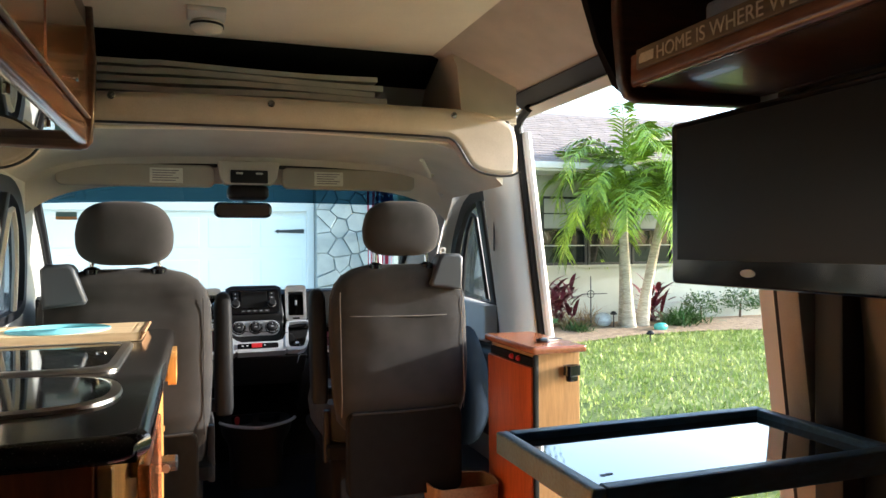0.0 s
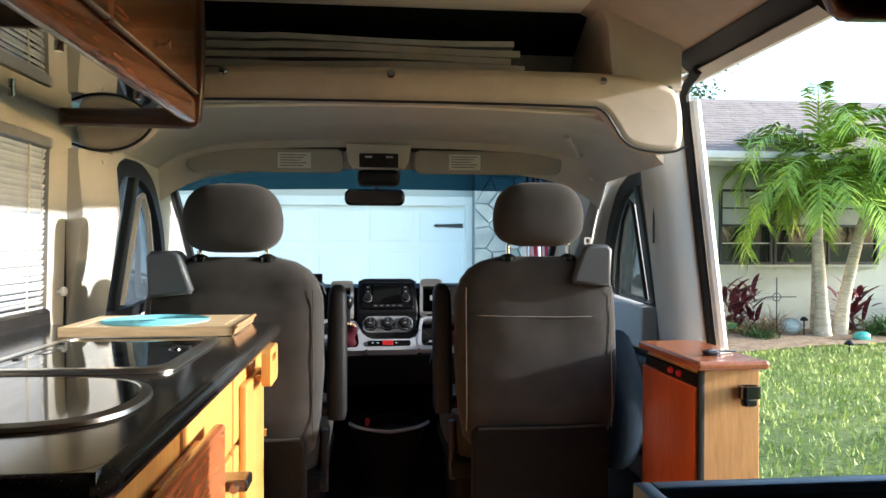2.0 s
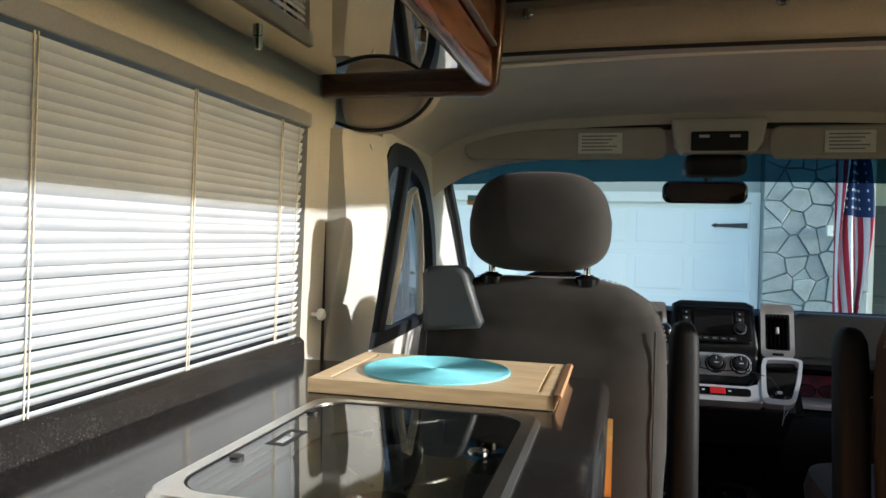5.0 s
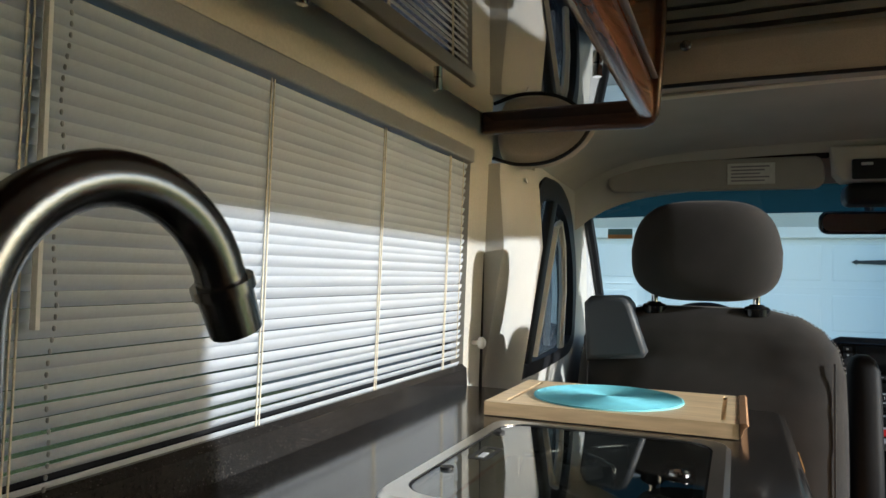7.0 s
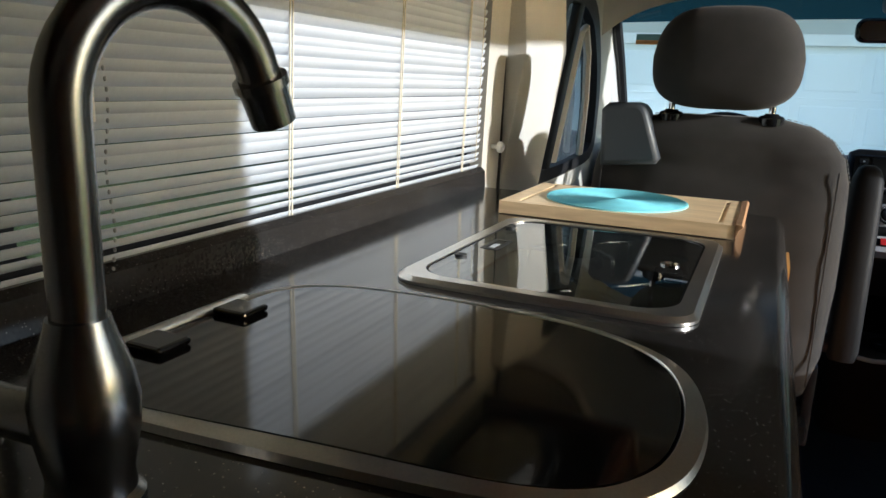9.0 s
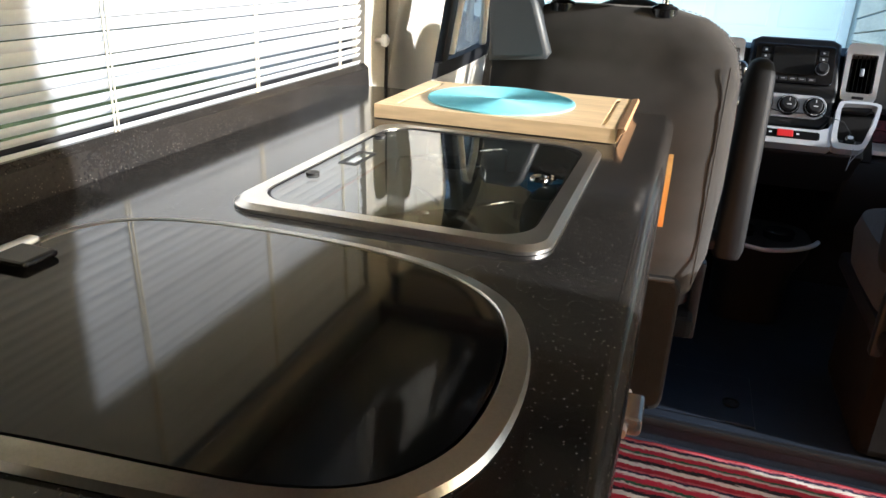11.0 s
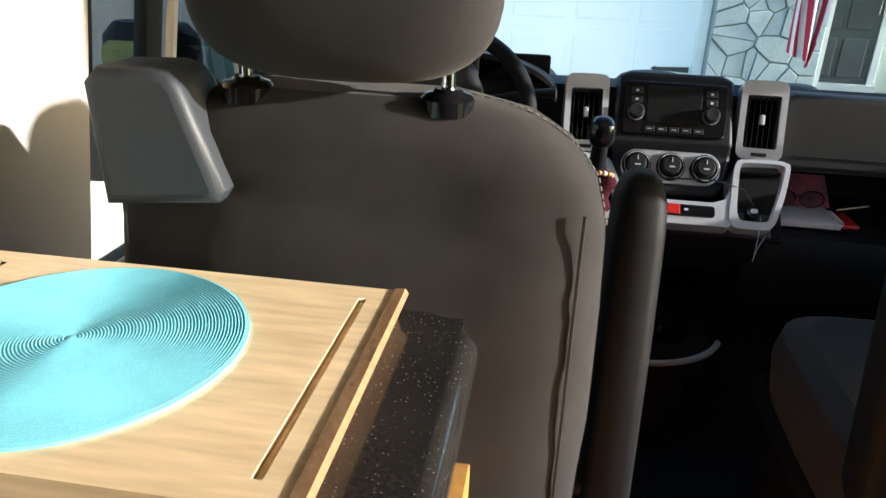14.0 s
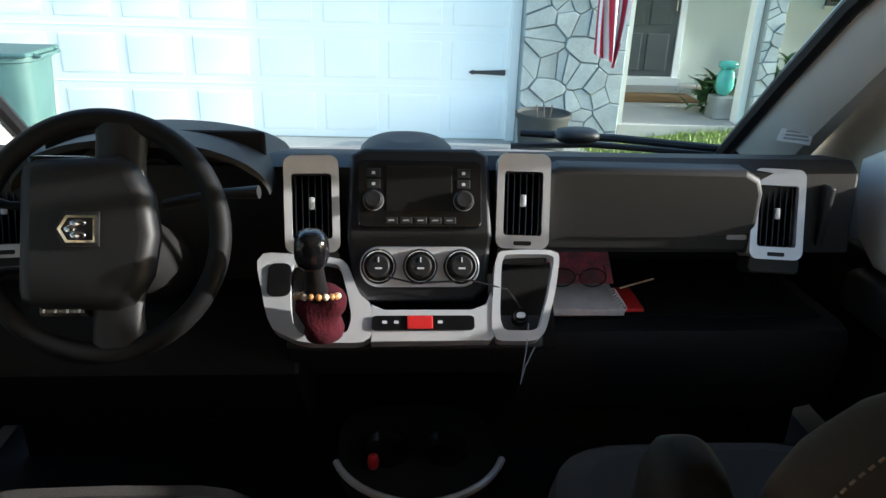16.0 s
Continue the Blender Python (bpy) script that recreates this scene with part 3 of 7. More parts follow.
grid(hl, liner, span(-0.88, 0.86, 36), span(2.345, 3.0, 14), (0, 0, 0.03))
solid("headliner", hl, "headliner", "beige moulded cab headliner", "headliner", "structure")
hs = base("header_strip", "pale lit seam along the headliner edge", "trim", kind="structure")
bm = B()
tube(bm, [(x, 2.347, 1.532 + 0.012 * math.cos(3.2 * x)) for x in span(-0.66, 0.64, 20)], 0.006, 6)
part("seam", bm, "ceiling", hs)
grab = base("grab_handle", "beige plastic grab handle on the headliner", "handle")
bm = B()
tube(bm, [(0.60, 2.55, 1.485), (0.615, 2.57, 1.468), (0.66, 2.66, 1.452), (0.70, 2.76, 1.44), (0.72, 2.79, 1.45)], 0.011, 8, flat=0.7)
part("grip", bm, "headliner", grab)


def side_door(sx, xin):
    """Cab door: panel with a window opening, dark frame, glass, trim."""
    d = base("cab_door", "cab door with a dark-framed tinted window", "door", kind="structure")
    outer = [(2.44, 0.07), (2.44, 0.9), (2.44, 1.40), (2.75, 1.46), (3.02, 1.44), (3.32, 1.22), (3.62, 0.95), (3.74, 0.8), (3.74, 0.07)]
    inner = [(2.47, 0.85), (2.47, 1.0), (2.47, 1.385), (2.70, 1.39), (2.87, 1.34), (3.05, 1.20), (3.16, 1.07), (3.27, 0.87), (2.9, 0.85)]
    sh_ = 0.0 if sx < 0 else 0.10
    inner = [(y + (sh_ if y > 2.5 or sx < 0 else 0.17), z) for y, z in inner]
    outer = [(y + (0.17 if sx > 0 and y < 2.5 else 0), z) for y, z in outer]
    inner = eased(inner, cut=0.2)
    outer = [(a[0] + (c[0] - a[0]) * f, a[1] + (c[1] - a[1]) * f) for a, c in zip(outer, outer[1:] + outer[:1]) for f in (0.0, 0.25, 0.5, 0.75)]
    x = lambda z: xin - sx * 0.15 * (z - 0.98)
    def lean(b):
        for v in b.verts:
            v.co.x += x(v.co.z) - xin
        return b
    a, b_ = sorted((xin, xin + sx * 0.05))
    part("door_panel", lean(ring(B(), outer, inner, "x", a, b_)), "trim", d)
    fr = [(q[0] * 1.012 - 2.8 * 0.012, q[1] * 1.012 - 1.08 * 0.012) for q in inner]
    inn = [(2.8 + (q[0] - 2.8) * 0.875, 1.08 + (q[1] - 1.08) * 0.84) for q in inner]
    a2, b2 = sorted((xin - sx * 0.006, xin + sx * 0.02))
    part("window_frame", lean(ring(B(), fr, inn, "x", a2, b2)), "black", d, "black window seal")
    g0, g1 = sorted((xin + sx * 0.022, xin + sx * 0.027))
    part("window_glass", lean(prism(B(), inner, "x", g0, g1)), "sideglass", d).visible_shadow = False
    part("quarter_post", lean(rbox(B(), a2, b2, 2.655 + sh_, 2.705 + sh_, 0.88, 1.345, 0.006)), "black", d)
    part("quarter_frame", lean(tube(B(), [(xin - sx * 0.002, y + sh_, z) for y, z in ((2.73, 0.90), (2.735, 1.27), (2.77, 1.285), (2.86, 1.22), (2.97, 1.08), (3.06, 0.90))], 0.012, 6)), "trim" if sx < 0 else "black", d)
    ar = B()
    r0, r1 = sorted((xin - sx * 0.07, xin + sx * 0.0))
    rbox(ar, r0, r1, 2.45, 3.35, 0.60, 0.70, 0.03, 3)
    rbox(ar, *sorted((xin - sx * 0.03, xin)), 2.45, 3.6, 0.3, 0.735, 0.02, 3)
    part("door_trim", ar, "dash", d)
    if sx > 0:
        bm = B()
        prism(bm, [(2.72, 0.72), (3.28, 0.72), (3.35, 0.76), (3.39, 0.84), (3.40, 0.92), (3.34, 0.955), (3.24, 0.90), (2.72, 0.88)], "x", xin - 0.055, xin + 0.01, 0.012, 3)
        part("sill_trim", bm, "greytrim", d, "pale grey upper door trim")
    bm = B()
    tube(bm, [(xin - sx * 0.05, 2.9, 0.76), (xin - sx * 0.075, 2.93, 0.75), (xin - sx * 0.075, 3.05, 0.75), (xin - sx * 0.05, 3.08, 0.76)], 0.009, 8)
    part("door_handle", bm, "silver", d, "silver inner door handle")
    return d


side_door(-1, -0.925)
side_door(1, 0.99)

# windscreen with its sun band, and the pillars on both sides
PROF = [(2.985, 1.425), (3.07, 1.375), (3.14, 1.33), (3.30, 1.225), (3.50, 1.05), (3.70, 0.865), (3.78, 0.79)]


def on_screen(x, k):
    y, z = PROF[k]
    return (x * (1 + 0.072 * k / 6), y + 0.10 * (1 - (x / 0.8) ** 2), z + 0.02 * (1 - (x / 0.8) ** 2))


ws = base("windscreen", "curved windscreen with a dark blue sun band", "windscreen", kind="structure")
bm = B()
grid(bm, lambda x, k: on_screen(x, int(k)), span(-0.84, 0.75, 16), [0, 1, 2])
part("sun_band", bm, "tint", ws, "blue tinted sun band").visible_shadow = False
bm = B()
grid(bm, lambda x, k: on_screen(x, int(k)), span(-0.84, 0.75, 16), [2, 3, 4, 5, 6])
part("glass", bm, "windscreen", ws).visible_shadow = False
bm = B()
tube(bm, [on_screen(-0.845, k) for k in range(7)], 0.02, 8)
tube(bm, [on_screen(0.755, k) for k in range(7)], 0.02, 8)
part("edge_seal", bm, "black", ws, "black windscreen edge")
part("sticker", rbox(B(), -0.80, -0.72, 3.155, 3.158, 1.268, 1.295, 0), "bin", ws, "small green inspection sticker")
bm = B()
rbox(bm, -0.80, -0.72, 3.150, 3.153, 1.262, 1.275, 0)
part("sticker_strip", bm, "amber", ws)
for sx, xe in ((-1, -0.86), (1, 0.77)):
    bm = B()
    rings = []
    for k in range(6):
        x, y, z = on_screen(xe, k)
        w = 0.075 + 0.012 * k
        rings.append([(x + sx * a * w, y + b_, z + c) for a, b_, c in ((-0.12, -0.005, 0.0), (0.1, -0.045, -0.03), (0.55, -0.075, -0.05), (1.0, -0.06, -0.04), (1.5, 0.03, 0.02), (0.9, 0.10, 0.06), (0.1, 0.05, 0.04))])
    loft(bm, rings)
    ap = solid("windscreen_pillar", bm, "greytrim", "pale grey windscreen pillar trim", "pillar", "structure")
    bm = B()
    prism(bm, [(-0.006, -0.004), (0.064, -0.006), (0.070, 0.045), (0.045, 0.083), (0.030, 0.083), (0.004, 0.04)], "z", 0.0, 0.007, 0.002, m=Matrix.Translation((0.82 if sx > 0 else -0.935, 3.525, 0.925)) @ Matrix.Diagonal((sx, 1, 1, 1)) @ pose(0, 0, 0, 52, 0, -28))
    g = part("speaker_grille", bm, "greytrim", ap, "small speaker grille")
    bm = B()
    for q in range(8):
        rbox(bm, 0.008 + 0.002 * q, 0.060 - 0.0025 * q, 0.002 + 0.009 * q, 0.006 + 0.009 * q, 0.007, 0.0085, 0, m=Matrix.Translation((0.82 if sx > 0 else -0.935, 3.525, 0.925)) @ Matrix.Diagonal((sx, 1, 1, 1)) @ pose(0, 0, 0, 52, 0, -28))
    part("grille_slots", bm, "ink", g)

# sun visors, console, mirror
for x0, x1, lx in ((-0.765, -0.175, -0.415), (0.095, 0.685, 0.242)):
    v = base("sun_visor", "grey-beige sun visor with a paper label", "sun visor", group="sun visors")
    bm = B()
    prism(bm, rrect((x0 + x1) / 2, 1.435, x1 - x0, 0.092, 0.03), "y", 2.925, 2.948, 0.008, 3)
    part("visor_pad", bm, "visor", v)
    part("visor_gap", rbox(B(), x0 - 0.01, x1 + 0.01, 2.93, 2.95, 1.474, 1.490, 0.003), "black", v)
    part("label", rbox(B(), lx - 0.01, lx + 0.115, 2.920, 2.924, 1.405, 1.465, 0.001), "paper", v, "printed paper warning label")
    for k in range(5):
        part("print_bar", rbox(B(), lx, lx + 0.10 - 0.012 * (k % 3), 2.9182, 2.9196, 1.453 - 0.010 * k, 1.457 - 0.010 * k, 0), "ink", v)
oc = base("overhead_console", "beige overhead console with dark map lights", "console")
bm = B()
prism(bm, [(-0.165, 1.50), (0.085, 1.50), (0.075, 1.43), (0.055, 1.405), (-0.135, 1.405), (-0.155, 1.43)], "y", 2.90, 2.99, 0.008)
part("housing", bm, "headliner", oc)
part("light_panel", rbox(B(), -0.115, 0.035, 2.892, 2.902, 1.408, 1.462, 0.004), "black", oc)
for x in (-0.08, 0.0):
    part("map_light", rbox(B(), x - 0.014, x + 0.014, 2.888, 2.893, 1.444, 1.452, 0.002), "greytrim", oc)
part("sensor_box", rbox(B(), -0.125, 0.045, 2.94, 3.06, 1.345, 1.405, 0.02, 3), "black", oc)
rm = base("rear_view_mirror", "black rear view mirror on the windscreen", "mirror")
bm = B()
prism(bm, rrect(-0.055, 1.305, 0.245, 0.068, 0.026), "y", 3.065, 3.10, 0.01, 3)
part("housing", bm, "gloss", rm)
part("mirror_glass", prism(B(), rrect(-0.055, 1.305, 0.225, 0.05, 0.02), "y", 3.061, 3.0645), "mirror", rm, "mirror glass")
part("stem", tube(B(), [(-0.045, 3.09, 1.33), (-0.045, 3.11, 1.37)], 0.012, 8), "black", rm)


# ---- left side: window blind, upper cabinet, worktop ----
blind = base("window_blind", "white slatted window blind, almost closed", "blind")
Y0, Y1 = 1.040, 2.128
slat_me = None
NS = 32
for i in range(NS):
    z = 0.944 + 0.0133 * i
    if slat_me is None:
        bm = B()
        grid(bm, lambda y, k: (0.0026 * (1 - k * k) + 0.0046 * k, y, 0.0072 * k), span(Y0, Y1, 6), [-1, -0.5, 0, 0.5, 1], (-0.0006, 0, 0))
        ob = part("slat", bm, "slat", blind)
        slat_me = ob.data
    else:
        ob = new("slat", slat_me)
        ob.parent = blind
    ob.location = (left_in(z) - 0.009, 0.006 * math.sin(i * 3.7) * (i % 3 == 1), z)
    ob.rotation_euler = (radians(0.05 * math.sin(i * 2.1)), radians(2.0 * math.sin(i * 1.7) + 16.0 * max(0, 7 - i) / 7), 0)
part("head_rail", sheared(rbox(B(), -0.985, -0.935, Y0 - 0.02, Y1 + 0.010, 1.368, 1.398, 0.003), LW), "aluminium", blind, "grey metal head rail")
part("bottom_rail", sheared(rbox(B(), -0.965, -0.943, Y0, Y1, 0.929, 0.938, 0.003), LW), "slat", blind)
for y in (1.12, 1.445, 1.75, 2.035):
    bm = B()
    for dy in (-0.003, 0.003):
        tube(bm, [(left_in(z) - 0.003, y + dy, z) for z in span(0.935, 1.37, 6)], 0.0011, 5)
    part("ladder_cord", bm, "cord", blind, "ivory ladder cord")
bm = B()
for k in range(46):
    z = 1.365 - 0.0095 * k
    blob(bm, (left_in(z) + 0.006, 1.148 + 0.003 * math.sin(k * 0.5), z), (0.0017, 0.0017, 0.0028), 1.0, 6, 5)
part("bead_chain", bm, "aluminium", blind, "hanging metal bead chain")
part("wand", tube(B(), [(left_in(1.37) + 0.004, 1.130, 1.37), (left_in(1.08) + 0.008, 1.130, 1.08)], 0.004, 6), "white", blind, "white tilt wand")
part("pull_cord", tube(B(), [(left_in(z) + 0.001, 2.098, z) for z in span(0.96, 1.37, 5)], 0.001, 5), "cord", blind)
win = base("window_1", "wide side window behind the blind", "window", kind="structure")
part("pane", sheared(rbox(B(), -0.99, -0.985, 1.02, 2.14, 0.925, 1.40, 0), LW), "sideglass", win).visible_shadow = False
part("frame", sheared(ring(B(), rrect(1.58, 1.1625, 1.12, 0.475, 0.01), rrect(1.595, 1.1625, 1.045, 0.425, 0.03), "x", -0.992, -0.972), LW), "black", win)

kn = base("curtain_peg", "small white plastic curtain peg on the wall", "peg")
bm = B()
lathe(bm, [(0.0, 0.0), (0.005, 0.0), (0.005, 0.016), (0.012, 0.018), (0.013, 0.026), (0.008, 0.031), (0.0, 0.032)], 14, pose(-0.932, 2.195, 0.984, 0, 90, 0))
part("peg_head", bm, "white", kn)

uc = base("upper_cabinet", "glossy walnut wall cabinet with chrome knobs", "cabinet")
bm = B()
rbox(bm, -0.918, -0.575, -1.2, 2.185, 1.50, 1.86, 0.003)
part("body", bm, "walnut", uc)
bm = B()
prism(bm, [(-0.915, 1.44), (-0.575, 1.435), (-0.555, 1.442), (-0.543, 1.46), (-0.535, 1.56), (-0.530, 1.70), (-0.540, 1.864), (-0.86, 1.864), (-0.915, 1.74)], "y", 2.185, 2.212, 0.008, 3)
part("end_panel", bm, "walnut_end", uc, "rounded walnut end panel")
part("lower_rail", rbox(B(), -0.585, -0.552, -1.2, 2.185, 1.448, 1.522, 0.012, 3), "walnut", uc, "rounded lower rail")
part("upper_rail", rbox(B(), -0.585, -0.556, -1.2, 2.185, 1.80, 1.862, 0.012, 3), "walnut_end", uc)
for y0, y1 in ((1.52, 2.18), (0.85, 1.51), (0.18, 0.84)):
    d = part("door", rbox(B(), -0.575, -0.548, y0, y1, 1.528, 1.795, 0.010, 3), "walnut", uc, "glossy walnut flap door")
    part("door_edge", rbox(B(), -0.556, -0.544, y0 + 0.004, y1 - 0.004, 1.527, 1.533, 0.002), "aluminium", d, "thin metal strip")
    bm = B()
    lathe(bm, [(0.0, 0.0), (0.004, 0.0), (0.004, 0.012), (0.011, 0.014), (0.011, 0.019), (0.0, 0.021)], 16, pose(-0.549, y1 - 0.34, 1.575, 0, 90, 0))
    part("knob", bm, "chrome", d, "round chrome knob")
part("underside", rbox(B(), -0.90, -0.585, -1.2, 2.185, 1.488, 1.499, 0.001), "walnut", uc)
gs = base("glass_shelf", "bronze mirrored glass panel clipped under the cabinet", "glass panel")
part("pane", rbox(B(), -0.885, -0.578, 1.36, 2.18, 1.464, 1.470, 0.001), "mirrorglass", gs)
for x, y in ((-0.60, 1.42), (-0.60, 1.83), (-0.87, 1.42), (-0.87, 1.83)):
    bm = B()
    lathe(bm, [(0.0, -0.022), (0.0075, -0.022), (0.0075, -0.004), (0.004, -0.003), (0.004, 0.02), (0.0, 0.02)], 12, pose(x, y, 1.466))
    part("clip", bm, "chrome", gs, "chrome mounting clip")
pl = base("puck_light", "round white puck light under the cabinet", "lamp")
bm = B()
lathe(bm, [(0.0, 0.0), (0.045, 0.0), (0.05, 0.006), (0.05, 0.016), (0.0, 0.016)], 24, pose(-0.72, 0.95, 1.472))
part("housing", bm, "white", pl)

wt = base("worktop", "black speckled worktop with a low splashback", "worktop")
bm = B()
# worktop with sink and hob cut-outs, laid as strips
HX0, HX1, HY0, HY1 = -0.742, -0.402, 1.366, 1.797
SX0, SX1, SY0, SY1 = -0.83, -0.385, 0.955, 1.32
xs, ys = [-0.93, SX0 + 0.06, HX0 + 0.02, HX1 - 0.02, SX1 - 0.02, -0.330], [0.845, SY0 + 0.05, SY1 - 0.06, HY0 + 0.02, HY1 - 0.02, 2.127]
solid_cell = lambda i, j: 0 <= i < 5 and 0 <= j < 5 and not ((j == 1 and i in (1, 2)) or (j == 3 and i == 2))
corner = {(i, j, k): bm.verts.new((xs[i], ys[j], (0.862, 0.90)[k])) for i in range(6) for j in range(6) for k in (0, 1)}
for i in range(5):
    for j in range(5):
        if not solid_cell(i, j):
            continue
        for k in (0, 1):
            bm.faces.new([corner[q] for q in ((i, j, k), (i + 1, j, k), (i + 1, j + 1, k), (i, j + 1, k))])
        for di, dj, p, q in ((-1, 0, (i, j), (i, j + 1)), (1, 0, (i + 1, j), (i + 1, j + 1)), (0, -1, (i, j), (i + 1, j)), (0, 1, (i, j + 1), (i + 1, j + 1))):
            if not solid_cell(i + di, j + dj):
                bm.faces.new([corner[w] for w in ((*p, 0), (*q, 0), (*q, 1), (*p, 1))])
part("slab", bm, "counter", wt)
bm = B()
tube(bm, [(-0.93, 0.846, 0.8815), (-0.365, 0.846, 0.8815), (-0.345, 0.853, 0.8815), (-0.332, 0.872, 0.8815), (-0.332, 2.100, 0.8815), (-0.345, 2.120, 0.8815), (-0.365, 2.129, 0.8815), (-0.93, 2.129, 0.8815)], 0.0188, 12)
part("rounded_edge", bm, "counter", wt)
bm = B()
prism(bm, [(-0.968, 0.895), (-0.920, 0.895), (-0.922, 0.935), (-0.932, 0.943), (-0.968, 0.943)], "y", 0.83, 2.145, 0.004)
part("splashback", bm, "counter", wt, "black speckled upstand")


def base_unit(y0, y1):
    u = base("base_cabinet", "honey-brown wooden base cabinet under the worktop", "cabinet", group="base cabinets")
    part("body", rbox(B(), -0.90, -0.385, y0 + 0.002, y1 - 0.002, 0.0, 0.858, 0.003), "cherry", u)
    part("drawer_front", rbox(B(), -0.384, -0.362, y0 + 0.01, y1 - 0.01, 0.68, 0.85, 0.006), "honey", u)
    d = part("door", rbox(B(), -0.384, -0.362, y0 + 0.01, y1 - 0.01, 0.10, 0.67, 0.006), "honey", u)
    bm = B()
    lathe(bm, [(0.0, 0.0), (0.005, 0.0), (0.005, 0.012), (0.012, 0.014), (0.012, 0.02), (0.0, 0.022)], 14, pose(-0.362, y1 - 0.06, 0.62, 0, 90, 0))
    part("knob", bm, "chrome", d, "round chrome knob")
    return u


for y0, y1 in ((0.87, 1.285), (1.285, 1.70), (1.70, 2.115)):
    base_unit(y0, y1)

fb = base("flip_up_board", "honey pine flap board with a grip hole beside the worktop", "board")
bm = B()
ring(bm, rrect(1.92, 0.822, 0.14, 0.09, 0.02), rrect(1.92, 0.84, 0.065, 0.018, 0.008), "x", -0.326, -0.306)
part("grip", bm, "honey", fb)
part("panel", rbox(B(), -0.3615, -0.345, 1.76, 2.02, 0.28, 0.80, 0.004), "honey", fb)
for y in (1.88, 1.95):
    part("bracket", rbox(B(), -0.346, -0.325, y, y + 0.02, 0.785, 0.80, 0.002), "honey", fb)

lt = base("hinge_bracket", "worn metal folding shelf bracket on the cabinet front", "bracket")
part("plate", rbox(B(), -0.361, -0.349, 1.46, 1.55, 0.56, 0.68, 0.004), "steel", lt)
part("arm", rbox(B(), -0.350, -0.295, 1.475, 1.535, 0.66, 0.682, 0.005), "nickel", lt)
part("pin", tube(B(), [(-0.318, 1.462, 0.67), (-0.318, 1.548, 0.67)], 0.008, 8), "steel", lt)
fl = base("folding_shelf", "orange cherry folding shelf hanging on the cabinet front", "shelf")
part("leaf", rbox(B(), -0.345, -0.325, 1.05, 1.43, 0.58, 0.80, 0.006), "cherrytop", fl)
part("cleat", rbox(B(), -0.3615, -0.344, 1.12, 1.36, 0.76, 0.79, 0.003), "honey", fl)

# hob with its glass lid
hob = base("gas_hob", "stainless gas hob under a smoked glass lid", "hob")
HCX, HCY, HW, HD = (HX0 + HX1) / 2, (HY0 + HY1) / 2, HX1 - HX0, HY1 - HY0
bm = B()
o, i1, i2 = rrect(HCX, HCY, HW, HD, 0.035, 7), rrect(HCX, HCY, HW - 0.012, HD - 0.012, 0.03, 7), rrect(HCX, HCY, HW - 0.044, HD - 0.044, 0.045, 7)
t = [[(x, y, z) for x, y in q] for q, z in ((o, 0.9005), (o, 0.904), (i1, 0.909), (i2, 0.909), (i2, 0.902))]
R = [[bm.verts.new(p) for p in r] for r in t]
for A, C in zip(R, R[1:]):
    for k in range(len(A)):
        bm.faces.new((A[k], A[(k + 1) % len(A)], C[(k + 1) % len(A)], C[k]))
part("rim", bm, "steel", hob, "brushed steel rim")
part("seal", ring(B(), i2, rrect(HCX, HCY, HW - 0.050, HD - 0.050, 0.043, 7), "z", 0.9035, 0.9075), "rubber", hob)
part("lid", prism(B(), rrect(HCX, HCY, HW - 0.049, HD - 0.049, 0.0435, 7), "z", 0.9035, 0.9072), "hobglass", hob, "smoked glass lid")
bm = B()
ring(bm, rrect(HCX, HCY, HW - 0.04, HD - 0.04, 0.04, 7), rrect(HCX, HCY, HW - 0.043, HD - 0.043, 0.04, 7), "z", 0.860, 0.903)
rbox(bm, HX0 + 0.03, HX1 - 0.03, HY0 + 0.03, HY1 - 0.03, 0.8585, 0.862, 0)
part("tray", bm, "enamel", hob, "dark enamelled hob tray")
for k, (x, y, r) in enumerate(((-0.532, 1.480, 0.044), (-0.600, 1.715, 0.034))):
    bm = B()
    lathe(bm, [(0.0, 0.0), (r * 1.1, 0.0), (r * 1.05, 0.004), (r, 0.006), (r, 0.012), (r * 0.92, 0.015), (0.0, 0.015)], 32, pose(x, y, 0.862))
    bn = part("burner", bm, "aluminium", hob, "round cast gas burner")
    bm = B()
    lathe(bm, [(0.0, 0.0), (r * 0.72, 0.0), (r * 0.74, 0.003), (r * 0.66, 0.007), (r * 0.2, 0.0085), (0.0, 0.0085)], 32, pose(x, y, 0.8775))
    part("burner_cap", bm, "black", bn, "black enamelled burner cap")
    for a in range(4):
        c, q = math.cos(a * math.pi / 2 + 0.78), math.sin(a * math.pi / 2 + 0.78)
        wire = [(x + u * c, y + u * q, z) for u, z in ((0.025, 0.892), (0.030, 0.894), (0.082, 0.894), (0.087, 0.888), (0.088, 0.862))]
        part("pan_support", tube(B(), wire, 0.0026, 8), "chrome", hob, "bent wire pan support")
for x, y in ((-0.709, 1.705), (-0.705, 1.496)):
    bm = B()
    lathe(bm, [(0.0, 0.0), (0.008, 0.0), (0.008, 0.003), (0.0, 0.004)], 14, pose(x, y, 0.907))
    part("lid_screw", bm, "black", hob)
bm = B()
lathe(bm, [(0.007, 0.0), (0.012, 0.0), (0.012, 0.002), (0.009, 0.003), (0.007, 0.001)], 24, pose(-0.456, 1.599, 0.907))
part("finger_ring", bm, "chrome", hob, "chrome finger hole ring")
for y in (1.675, 1.745):
    bm = B()
    lathe(bm, [(0.0, 0.0), (0.020, 0.0), (0.019, 0.02), (0.0, 0.022)], 20, pose(-0.465, y, 0.862))
    part("control_knob", bm, "black", hob)
